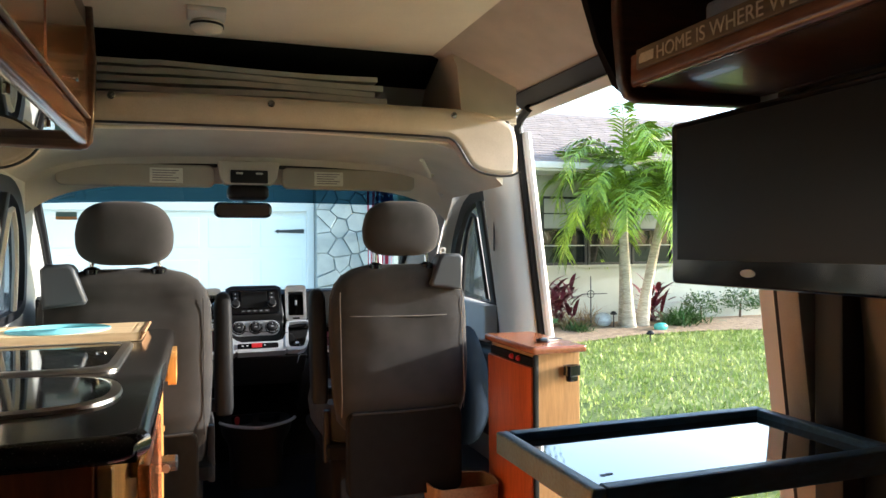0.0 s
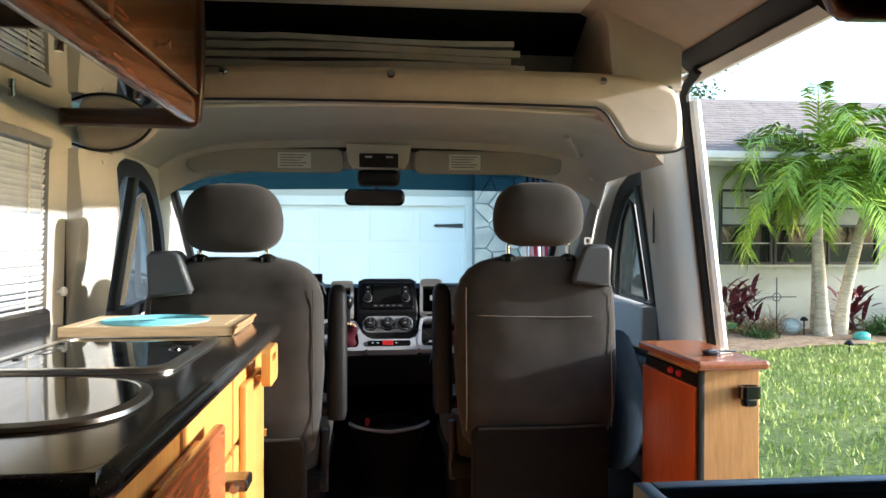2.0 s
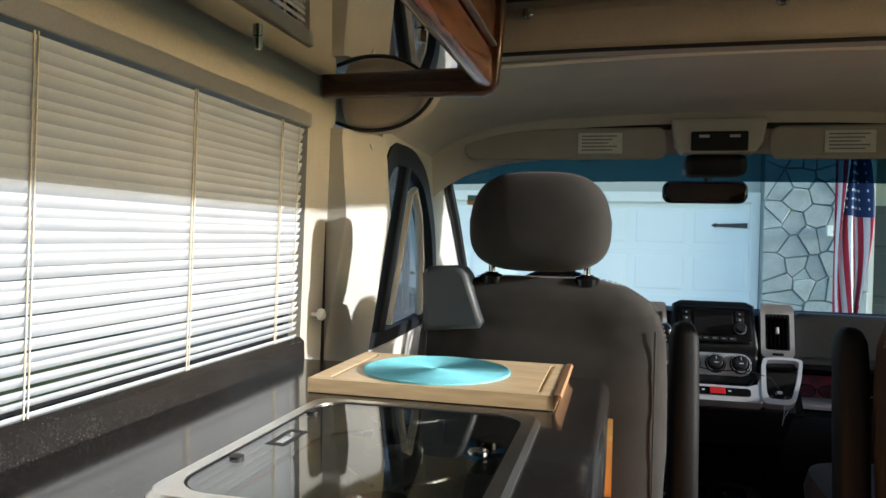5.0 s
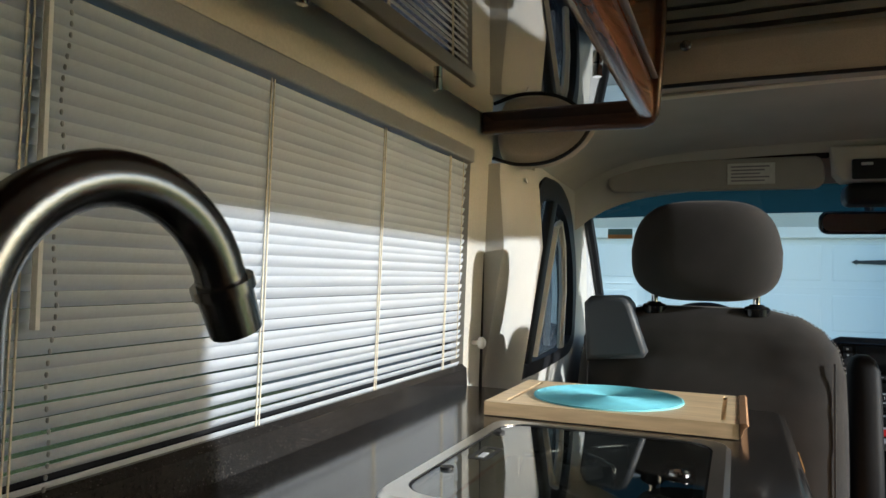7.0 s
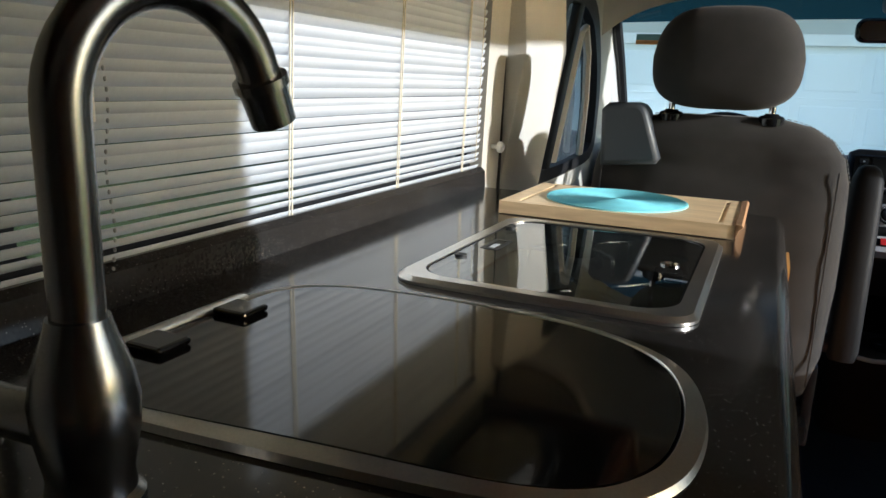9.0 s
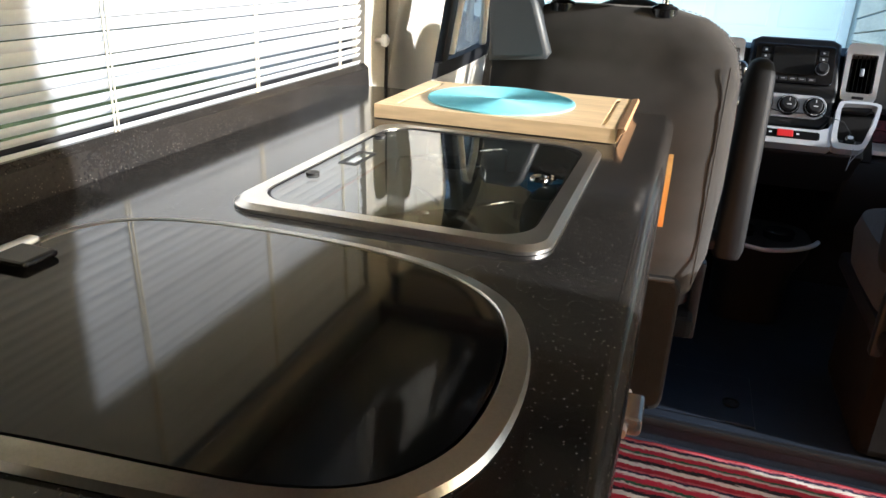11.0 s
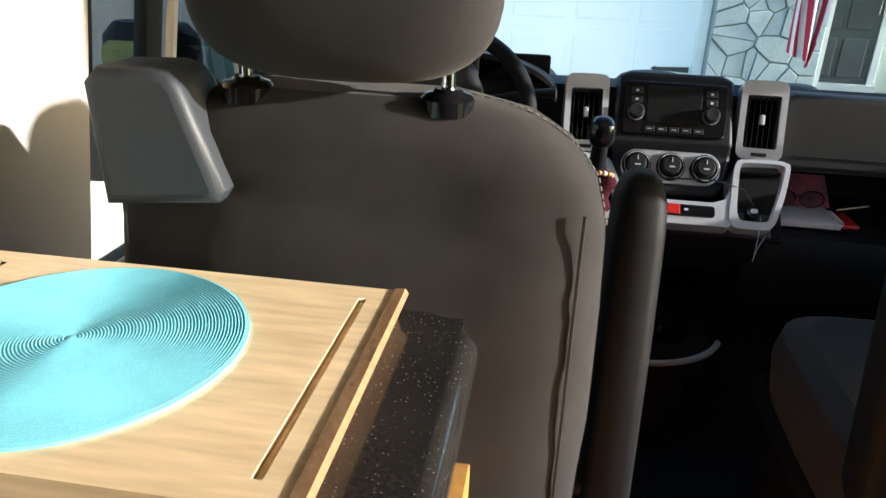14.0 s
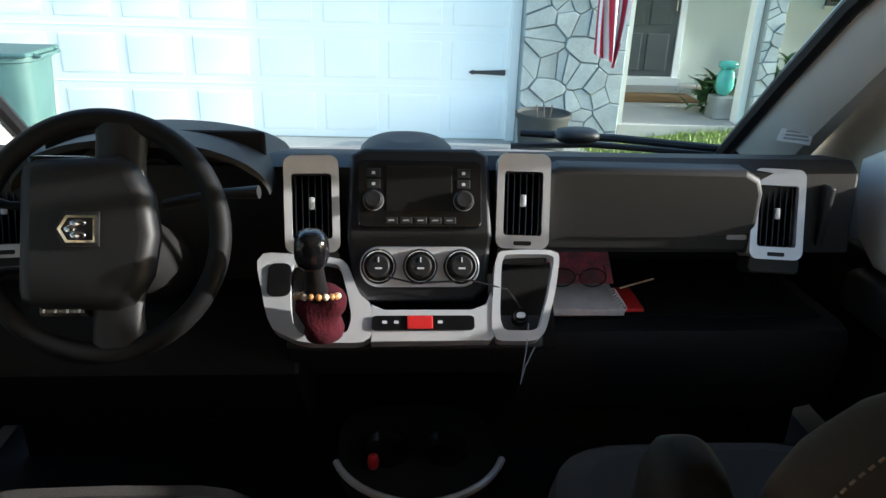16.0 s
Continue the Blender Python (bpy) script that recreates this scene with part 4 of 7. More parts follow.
part("printed_frame", ring(B(), rrect(-0.688, 1.585, 0.026, 0.066, 0.002, 2), rrect(-0.688, 1.585, 0.014, 0.050, 0.001, 2), "z", 0.9073, 0.9076), "black", hob, "black printed label on the glass")
part("print_bar", rbox(B(), -0.692, -0.684, 1.563, 1.588, 0.9073, 0.9076, 0), "marks", hob)

# sink with its black glass lid
sink = base("sink", "inset sink closed by a black glass lid", "sink")
so = [(-0.83, 1.03), (-0.83, 1.20), (-0.826, 1.25), (-0.805, 1.288), (-0.76, 1.312), (-0.69, 1.325), (-0.60, 1.328), (-0.51, 1.318), (-0.45, 1.296), (-0.405, 1.26), (-0.382, 1.21), (-0.372, 1.15), (-0.374, 1.09), (-0.385, 1.055), (-0.41, 1.02), (-0.455, 1.0), (-0.52, 0.99), (-0.62, 0.980), (-0.72, 0.972), (-0.79, 0.972), (-0.82, 0.99)]
so = eased(so)
scx, scy = -0.60, 1.14
shrink = lambda q, d: [(x + (scx - x) * d / math.hypot(scx - x, scy - y), y + (scy - y) * d / math.hypot(scx - x, scy - y)) for x, y in q]
bm = B()
R = [[bm.verts.new((x, y, z)) for x, y in q] for q, z in ((so, 0.9005), (shrink(so, 0.002), 0.906), (shrink(so, 0.016), 0.909), (shrink(so, 0.02), 0.903))]
for A, C in zip(R, R[1:]):
    for k in range(len(A)):
        bm.faces.new((A[k], A[(k + 1) % len(A)], C[(k + 1) % len(A)], C[k]))
part("rim", bm, "steel", sink, "brushed steel rim")
part("lid", prism(B(), shrink(so, 0.019), "z", 0.903, 0.9085), "darkglass", sink, "black glass lid")
bm = B()
loft(bm, [[(x, y, z) for x, y in shrink(so, d)] for d, z in ((0.03, 0.74), (0.021, 0.76), (0.0205, 0.9025))])
bmesh.ops.delete(bm, geom=[f for f in bm.faces if f.calc_center_median().z > 0.9], context="FACES")
part("bowl", bm, "steel", sink, "stainless bowl")
for y in (1.072, 1.173):
    part("lid_hinge", rbox(B(), -0.812, -0.774, y - 0.018, y + 0.018, 0.9088, 0.9155, 0.003), "gloss", sink, "black plastic lid hinge")
part("hinge_bar", rbox(B(), -0.826, -0.812, 1.03, 1.21, 0.906, 0.914, 0.003), "steel", sink)

# tap
tap = base("kitchen_tap", "brushed nickel gooseneck tap", "tap")
TX, TY = -0.668, 0.903
bm = B()
lathe(bm, [(0.0, 0.0), (0.027, 0.0), (0.027, 0.006), (0.023, 0.010), (0.022, 0.02), (0.0265, 0.044), (0.0275, 0.061), (0.024, 0.080), (0.0178, 0.097), (0.0168, 0.101), (0.0155, 0.106), (0.0, 0.106)], 28, pose(TX, TY, 0.90))
part("body", bm, "nickel", tap)
pts = [(0, 0.99), (0, 1.03), (0, 1.06), (0, 1.107)]
pts += [(0.0665 - 0.0665 * math.cos(radians(a)), 1.107 + 0.0665 * math.sin(radians(a))) for a in range(8, 164, 8)]
TA = radians(6)
bm = B()
tube(bm, [(TX + math.sin(TA) * u, TY + math.cos(TA) * u, z) for u, z in pts], 0.0135, 18)
part("spout", bm, "nickel", tap)
a, c = pts[-2], pts[-1]
d = Vector((math.sin(TA) * (c[0] - a[0]), math.cos(TA) * (c[0] - a[0]), c[1] - a[1])).normalized()
e0 = Vector((TX + math.sin(TA) * c[0], TY + math.cos(TA) * c[0], c[1]))
bm = B()
tube(bm, [e0, e0 + d * 0.004, e0 + d * 0.0041, e0 + d * 0.010, e0 + d * 0.0101, e0 + d * 0.034], [0.0138, 0.0138, 0.0175, 0.0175, 0.0155, 0.0145], 18)
part("nozzle", bm, "nickel", tap)
bm = B()
tube(bm, [(TX, TY, 0.945), (TX - 0.05, TY - 0.01, 0.947), (TX - 0.08, TY - 0.015, 0.955)], [0.016, 0.014, 0.010], 12)
part("lever", bm, "nickel", tap)
dr = base("soap_pump", "small chrome ring fitting on the worktop", "fitting")
bm = B()
lathe(bm, [(0.012, 0.0), (0.024, 0.0), (0.024, 0.006), (0.017, 0.008), (0.012, 0.004)], 20, pose(-0.80, 0.915, 0.9005))
part("ring", bm, "chrome", dr)

# chopping board with cloth
cb = base("chopping_board", "pale bamboo chopping board with juice grooves", "chopping board")
bm = B()
BX0, BX1, BY0, BY1, BZ = -0.782, -0.392, 1.850, 2.123, 0.9015
for y0, y1 in ((BY0, BY0 + 0.022), (BY1 - 0.022, BY1)):
    rbox(bm, BX0, BX1, y0, y1, BZ, BZ + 0.022, 0)
G0, G1 = BX0 + 0.030, BX1 - 0.026
for x0, x1, h in ((BX0, G0, 0.022), (G0, G0 + 0.007, 0.0175), (G0 + 0.007, G1, 0.022), (G1, G1 + 0.007, 0.0175), (G1 + 0.007, BX1, 0.022)):
    rbox(bm, x0, x1, BY0 + 0.022, BY1 - 0.022, BZ, BZ + h, 0)
bmesh.ops.remove_doubles(bm, verts=bm.verts, dist=1e-5)
part("board", bm, "bamboo", cb)
bm = B()
prism(bm, [(BX1 + 0.0005, BZ + 0.002), (BX1 + 0.003, BZ + 0.002), (BX1 + 0.0065, BZ + 0.014), (BX1 + 0.013, BZ + 0.020), (BX1 + 0.010, BZ + 0.0245), (BX1 + 0.0005, BZ + 0.0235)], "y", BY0 - 0.001, BY1 + 0.001, 0.001)
part("handle_strip", bm, "bag", cb, "brown wooden edge strip")
cl = base("trivet_mat", "round turquoise ribbed trivet on the chopping board", "mat")
bm = B()
prof = []
for k in range(50):
    r = 0.1245 - 0.00245 * k
    prof += [(r, 0.0030), (r - 0.0012, 0.0038)]
lathe(bm, [(0.0, 0.0), (0.1265, 0.0), (0.1265, 0.0028)] + prof + [(0.0, 0.0036)], 72, pose(-0.603, 1.985, BZ + 0.0222))
part("ribbed_disc", bm, "teal", cl)


# ---- cab: seats ----
def section(cx, cy, w, d, n=28, e=0.55):
    f = lambda q: math.copysign(abs(q) ** e, q)
    return [(cx + w / 2 * f(math.cos(2 * math.pi * k / n)), cy + d / 2 * f(math.sin(2 * math.pi * k / n))) for k in range(n)]


def cab_seat(cx, dy, driver):
    s = base("cab_seat", "dark grey cloth " + ("driver" if driver else "passenger") + " seat with folded armrest", "seat", group="cab seats")
    bm = B()
    levels = ((0.50, 0.40, 0.10), (0.53, 0.45, 0.14), (0.62, 0.485, 0.155), (0.75, 0.50, 0.155), (0.88, 0.50, 0.15), (0.96, 0.49, 0.145), (1.008, 0.465, 0.14), (1.040, 0.415, 0.13), (1.063, 0.34, 0.11), (1.078, 0.22, 0.07))
    rear = lambda z: 2.148 + 0.07 * (min(z, 0.97) - 0.6) + 0.25 * max(0.0, 0.62 - z) - 0.18 * max(0.0, z - 0.97) + dy
    crease = lambda x, z: 0.0035 * max(0.0, noise.noise(Vector((x * 16 + 6 * z, 2.0 + cx, z * 34 - 9 * x)))) * (0.4 + 1.2 * max(0.0, 1 - abs(z - 0.96) / 0.12))
    wob = lambda p, z: (p[0] + 0.003 * noise.noise(Vector((p[0] * 9, p[1] * 9, z * 9 + cx))), p[1] + 0.006 * noise.noise(Vector((p[0] * 7 + 4, p[1] * 5, z * 7))) - crease(p[0], z), z)
    fine_levels = []
    for (za, wa, da), (zb, wb, db) in zip(levels, levels[1:]):
        cnt = max(1, round((zb - za) / 0.012))
        fine_levels += [(za + (zb - za) * q / cnt, wa + (wb - wa) * q / cnt, da + (db - da) * q / cnt) for q in range(cnt)]
    loft(bm, [[wob(p, z) for p in section(cx, rear(z) + 0.075, w, d, 72)] for z, w, d in fine_levels + [levels[-1]]])
    part("backrest", bm, "fabric", s)
    bm = B()
    loft(bm, [[(x, y, z) for x, y in section(cx, 2.57 + dy, w, d, 28, 0.45)] for z, w, d in ((0.42, 0.46, 0.50), (0.44, 0.50, 0.56), (0.52, 0.52, 0.58), (0.565, 0.50, 0.56), (0.582, 0.42, 0.48))])
    part("seat_cushion", bm, "fabric2", s)
    bm = B()
    rbox(bm, cx - 0.22, cx + 0.22, 2.44, 2.80 + dy, 0.07, 0.40, 0.03, 3)
    rbox(bm, cx - 0.25, cx + 0.25, 2.28 + dy, 2.84 + dy, 0.38, 0.43, 0.015, 2)
    part("pedestal", bm, "cubby", s, "black seat pedestal")
    bm = B()
    prism(bm, rrect(cx, 0.425, 0.41, 0.30, 0.03), "y", rear(0.6) - 0.010, rear(0.6) + 0.05, 0.008, 3)
    part("rear_cover", bm, "cubby", s, "black plastic cover on the lower back")
    part("cover_edge", tube(B(), [(cx - 0.19, rear(0.6) - 0.010, 0.572), (cx, rear(0.6) - 0.012, 0.570), (cx + 0.19, rear(0.6) - 0.010, 0.574)], 0.004, 6), "fabric", s)
    bm = B()
    hz = 1.187 if driver else 1.205
    blob(bm, (cx, 2.195 + dy, hz), (0.138, 0.056, 0.097), 0.62, 36, 20, None, lambda x, y, z: (x * 1.0 + (x - cx) * -0.12 * max(0, (z - hz) / 0.1), y + 0.25 * (x - cx) ** 2, z))
    hr = part("headrest", bm, "fabric", s)
    for k in (-1, 1):
        part("piping", tube(B(), [(cx + k * (0.128 - 0.10 * abs(u) ** 3), 2.175 + dy + 0.012 * (1 - u * u), hz + 0.094 * u) for u in span(-0.95, 0.95, 12)], 0.0016, 5), "fabric2", hr)
        x = cx + k * 0.093
        p = part("headrest_post", tube(B(), [(x, 2.20 + dy, 1.055), (x, 2.20 + dy, 1.12)], 0.0065, 10), "chrome", s, "chrome headrest post")
        bm = B()
        lathe(bm, [(0.0, -0.012), (0.023, -0.012), (0.024, 0.002), (0.021, 0.006), (0.014, 0.008), (0.012, 0.011), (0.0, 0.011)], 22, pose(x, 2.20 + dy, 1.076))
        part("post_collar", bm, "gloss", p)
    ix = 1 if driver else -1
    ax = cx + ix * 0.285
    bm = B()
    lv = ((0.60, 0.050, 0.055), (0.62, 0.060, 0.075), (0.80, 0.060, 0.085), (0.93, 0.058, 0.085), (0.965, 0.054, 0.078), (0.985, 0.040, 0.055), (0.992, 0.02, 0.03))
    loft(bm, [[(x, y, z) for x, y in section(ax, 2.27 + 0.7 * dy + 0.13 * (z - 0.6), w, d, 20, 0.6)] for z, w, d in lv])
    part("armrest", bm, "leather", s, "folded-up armrest")
    bm = B()
    tube(bm, [(cx + ix * 0.20, 2.27 + dy, 0.63), (ax, 2.27 + 0.7 * dy, 0.63)], 0.022, 10)
    part("armrest_pivot", bm, "black", s)
    z0 = 0.955 if driver else 0.99
    bm = B()
    ox, oz = (-0.62, 0.965) if driver else (0.592, 0.985)
    shape = [(-0.054, 0.002), (0.056, 0.012), (0.064, 0.024), (0.032, 0.116), (0.022, 0.128), (0.008, 0.132), (-0.046, 0.130), (-0.060, 0.116)]
    prism(bm, [(ox + (1 if driver else -1) * x, oz + z) for x, z in shape], "y", 2.148 + dy, 2.226 + dy, 0.011, 3)
    g = part("belt_guide", bm, "beltbox", s, "slate grey seat belt guide")
    if not driver:
        part("belt_loop", ring(B(), rrect(0.585, z0 + 0.136, 0.022, 0.022, 0.005), rrect(0.585, z0 + 0.136, 0.012, 0.012, 0.003), "y", 2.18 + dy, 2.186 + dy), "white", g)
    if not driver:
        part("seam", tube(B(), [(x, rear(0.90) - 0.001 + 0.05 * abs((x - cx) / 0.24) ** 6, 0.90 + 0.003 * math.sin(9 * x)) for x in span(cx - 0.22, cx + 0.22, 14)], 0.0016, 5), "thread", s, "pale stitched seam")
    for k in (-1, 1):
        part("side_seam", tube(B(), [(cx + k * 0.222, rear(z) + 0.012, z) for z in span(0.56, 0.985, 14)], 0.0018, 5), "thread" if not driver else "fabric2", s)
    ridge = [(0.11, 1.0792), (0.145, 1.073), (0.17, 1.0638), (0.19, 1.053), (0.2085, 1.0405), (0.222, 1.025), (0.2335, 1.008), (0.240, 0.985), (0.2465, 0.96)]
    sm = B()
    for k in (-1, 1):  # short pale stitches over the shoulders of the backrest
        for (xa, za), (xb, zb) in zip(ridge, ridge[1:]):
            for f in (0.0, 0.34, 0.67):
                p = [(cx + k * (xa + (xb - xa) * g), rear(1.0) + 0.06, za + (zb - za) * g) for g in (f, f + 0.2)]
                tube(sm, p, 0.0010, 5)
    tagged(part("stitching", sm, "thread", s, "pale shoulder stitching"), kind="stuff")
    bk = B()
    rbox(bk, cx + ix * 0.245 - 0.012, cx + ix * 0.245 + 0.012, 2.33 + dy, 2.36 + dy, 0.36, 0.55, 0.006, m=None)
    part("belt_buckle", bk, "black", s)
    return s


cab_seat(-0.455, 0.0, True)
cab_seat(0.435, 0.075, False)

jk = base("hanging_jacket", "navy canvas bag hung between seat and pillar", "bag")
bm = B()
blob(bm, (0.79, 2.55, 0.58), (0.075, 0.09, 0.24), 0.7, 20, 12, None, lambda x, y, z: (x + 0.02 * math.sin(14 * z), y + 0.015 * math.sin(11 * z + 8 * x), z))
part("cloth", bm, "jeans", jk)

# ---- cab: dashboard ----
dash = base("dashboard", "dark grey dashboard with silver trim", "dashboard")
bm = B()
prism(bm, [(3.255, 0.765), (3.262, 0.80), (3.28, 0.92), (3.31, 0.940), (3.40, 0.925), (3.78, 0.80), (3.88, 0.76), (3.88, 0.70), (3.50, 0.745), (3.30, 0.752)], "x", 0.12, 0.86, 0.008)
prism(bm, [(3.27, 0.70), (3.27, 0.925), (3.31, 0.938), (3.40, 0.925), (3.78, 0.80), (3.88, 0.76), (3.88, 0.70)], "x", -0.90, 0.125, 0.006)
part("body", bm, "dash", dash)
# same plastic as the body above; shade is painted in by a darker material
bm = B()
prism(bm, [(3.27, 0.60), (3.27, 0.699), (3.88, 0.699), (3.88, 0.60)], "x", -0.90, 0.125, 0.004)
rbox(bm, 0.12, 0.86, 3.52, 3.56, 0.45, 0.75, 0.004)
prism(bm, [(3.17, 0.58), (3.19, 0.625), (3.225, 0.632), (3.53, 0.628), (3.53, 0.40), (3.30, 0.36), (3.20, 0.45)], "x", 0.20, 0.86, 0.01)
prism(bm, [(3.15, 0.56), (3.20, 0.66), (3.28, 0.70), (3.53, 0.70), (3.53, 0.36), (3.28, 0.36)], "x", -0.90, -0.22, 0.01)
part("shaded_lower_body", bm, "leather", dash, "lower dashboard with its shade put into a darker colour")
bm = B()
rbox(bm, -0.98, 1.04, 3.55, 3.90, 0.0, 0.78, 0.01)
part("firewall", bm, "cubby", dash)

FT = Matrix.Translation((0, 3.217, 0.878)) @ Matrix.Rotation(radians(-28), 4, "X")  # face of the centre stack; local z up the face, y away


def onface(fn):
    b = B()
    fn(b)
    for v in b.verts:
        v.co = FT @ v.co
    return b


part("stack_housing", onface(lambda b: prism(b, [(-0.125, 0.085), (-0.10, 0.098), (0.10, 0.098), (0.125, 0.085), (0.13, -0.06), (0.118, -0.155), (0.095, -0.178), (-0.095, -0.178), (-0.118, -0.155), (-0.13, -0.06)], "y", -0.004, 0.16, 0.008, 3)), "black", dash)
part("top_hump", blob(B(), (-0.02, 3.46, 0.893), (0.10, 0.12, 0.045), 0.8, 28, 10), "dash", dash)
radio = part("radio", onface(lambda b: prism(b, rrect(0, 0.012, 0.222, 0.122, 0.012), "y", -0.012, 0.0, 0.003)), "gloss", dash, "gloss black radio unit")
part("display", onface(lambda b: rbox(b, -0.06, 0.057, -0.0135, -0.011, -0.02, 0.062, 0.001)), "screen", radio)
for x in (-0.083, 0.078):
    bm = B()
    lathe(bm, [(0.0, 0.0), (0.018, 0.0), (0.0175, 0.012), (0.014, 0.018), (0.013, 0.020), (0.0, 0.019)], 26, FT @ pose(x, -0.011, 0.0, 90, 0, 0))
    k = part("knob", bm, "black", radio)
    bm = B()
    lathe(bm, [(0.0135, 0.0), (0.0185, 0.0), (0.0185, 0.004), (0.0135, 0.004)], 26, FT @ pose(x, -0.0115, 0.0, 90, 0, 0))
    part("knob_ring", bm, "silver", k)
for x in (-0.083, 0.078):
    for z in (0.022, 0.042):
        part("button", onface(lambda b: rbox(b, x - 0.012, x + 0.012, -0.0135, -0.011, z, z + 0.016, 0.001)), "black", radio)
        part("button_mark", onface(lambda b: rbox(b, x - 0.003, x + 0.003, -0.0142, -0.0136, z + 0.005, z + 0.010, 0)), "marks", radio)
for k in range(5):
    part("button", onface(lambda b: rbox(b, -0.062 + 0.026 * k, -0.040 + 0.026 * k, -0.0135, -0.011, -0.042, -0.030, 0.001)), "black", radio)
    part("button_mark", onface(lambda b: rbox(b, -0.057 + 0.026 * k, -0.046 + 0.026 * k, -0.0142, -0.0136, -0.037, -0.0345, 0)), "ink", radio)

hv = part("heater_panel", onface(lambda b: prism(b, rrect(0, -0.118, 0.212, 0.072, 0.034, 8), "y", -0.010, 0.0, 0.002)), "silver", dash, "silver heater control panel")
for x in (-0.073, 0.0, 0.072):
    bm = B()
    lathe(bm, [(0.0, 0.0), (0.031, 0.0), (0.031, 0.006), (0.028, 0.010), (0.0, 0.010)], 30, FT @ pose(x, -0.010, -0.118, 90, 0, 0))
    d = part("dial", bm, "gloss", hv, "round black heater dial")
    bm = B()
    lathe(bm, [(0.0, 0.0), (0.021, 0.0), (0.019, 0.014), (0.017, 0.016), (0.0, 0.016)], 24, FT @ pose(x, -0.019, -0.118, 90, 0, 0))
    part("dial_cap", bm, "black", d)
    bm = B()
    ring(bm, [(0.0275 * math.cos(2 * math.pi * q / 40), 0.0275 * math.sin(2 * math.pi * q / 40)) for q in range(40)], [(0.0262 * math.cos(2 * math.pi * q / 40), 0.0262 * math.sin(2 * math.pi * q / 40)) for q in range(40)], "z", 0, 0.0008, FT @ pose(x, -0.0202, -0.118, 90, 0, 0))
    part("dial_scale", bm, "marks", d)
    bm = B()
    rbox(bm, x - 0.001, x + 0.001, -0.0365, -0.0352, -0.112, -0.103, 0)
    rbox(bm, x - 0.006, x + 0.006, -0.0362, -0.0352, -0.124, -0.121, 0)
    for v in bm.verts:
        v.co = FT @ v.co
    part("dial_mark", bm, "marks", d)


def vent(cx, cy, cz, turn, w=0.096, h=0.172):
    V = Matrix.Translation((cx, cy, cz)) @ Matrix.Rotation(radians(turn), 4, "Z") @ Matrix.Rotation(radians(-22), 4, "X")
    tr = lambda b: [setattr(v, "co", V @ v.co) for v in b.verts] and b
    b = B()
    ring(b, rrect(0, 0, w, h, 0.016), rrect(0, -0.004, w - 0.026, h - 0.056, 0.006), "y", -0.014, 0.06)
    f = part("vent_frame", tr(b), "silver", dash, "satin silver air vent frame")
    part("vent_lower", tr(prism(B(), rrect(0, -0.098, w * 0.97, 0.035, 0.012), "y", -0.008, 0.06, 0.004)), "dash", f)
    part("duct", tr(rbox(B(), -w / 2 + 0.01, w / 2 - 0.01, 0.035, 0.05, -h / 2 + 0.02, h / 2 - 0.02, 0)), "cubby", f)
    for k in range(6):
        x = -0.028 + 0.0112 * k
        part("louvre", tr(rbox(B(), x - 0.0011, x + 0.0011, -0.006, 0.022, -h / 2 + 0.026, h / 2 - 0.034, 0.0005)), "gloss", f)
    part("slider", tr(rbox(B(), -0.005, 0.005, -0.013, -0.005, -0.010, 0.012, 0.002)), "silver", f)
    part("thumb_wheel", tr(rbox(B(), -0.016, 0.016, -0.017, -0.006, -h / 2 + 0.006, -h / 2 + 0.014, 0.002)), "black", f)
    g = B()
    for k in range(7):
        rbox(g, -0.028 + 0.0085 * k, -0.0235 + 0.0085 * k, -0.004, 0.030, h / 2 - 0.001, h / 2 + 0.003, 0.0005)
    part("demist_grille", tr(g), "black", f)
    return f


vent(-0.192, 3.215, 0.872, 4)
vent(0.188, 3.222, 0.878, -4)
vent(0.695, 3.262, 0.842, -8, 0.10, 0.175)
vent(-0.745, 3.262, 0.842, 8, 0.10, 0.175)

# silver console surround with shifter bay, switch bar and cubby
ST = Matrix.Translation((-0.012, 3.081, 0.703)) @ Matrix.Rotation(radians(-44), 4, "X")


def onlow(fn):
    b = B()
    fn(b)
    for v in b.verts:
        v.co.x -= 0.15 * max(0.0, v.co.x - 0.13)
        v.co.z = 0.81 * v.co.z + 0.009
        v.co = ST @ v.co
    return b


part("console_left", onlow(lambda b: ring(b, eased([(-0.279, 0.150), (-0.16, 0.140), (-0.118, 0.130), (-0.095, 0.055), (-0.072, 0.030), (-0.072, -0.053), (-0.19, -0.053), (-0.245, -0.02)], 2, 0.15), eased([(-0.216, 0.122), (-0.16, 0.126), (-0.128, 0.118), (-0.114, 0.055), (-0.106, 0.0), (-0.114, -0.034), (-0.19, -0.036), (-0.208, -0.005)], 2, 0.15), "y", -0.006, 0.03)), "silver", dash, "silver shifter surround")
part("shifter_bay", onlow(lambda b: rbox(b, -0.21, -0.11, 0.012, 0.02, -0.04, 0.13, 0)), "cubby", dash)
part("window_switch", onlow(lambda b: prism(b, rrect(-0.232, 0.085, 0.04, 0.075, 0.014), "y", -0.009, 0.0, 0.002)), "gloss", dash)
part("console_middle", onlow(lambda b: prism(b, [(-0.073, 0.03), (-0.05, 0.018), (0.10, 0.018), (0.125, 0.03), (0.138, 0.06), (0.15, -0.03), (0.13, -0.05), (-0.073, -0.052)], "y", -0.006, 0.03, 0.002)), "silver", dash, "silver console panel")
sw = part("switch_bar", onlow(lambda b: prism(b, rrect(0.016, -0.012, 0.176, 0.032, 0.008), "y", -0.010, -0.004, 0.001)), "gloss", dash)
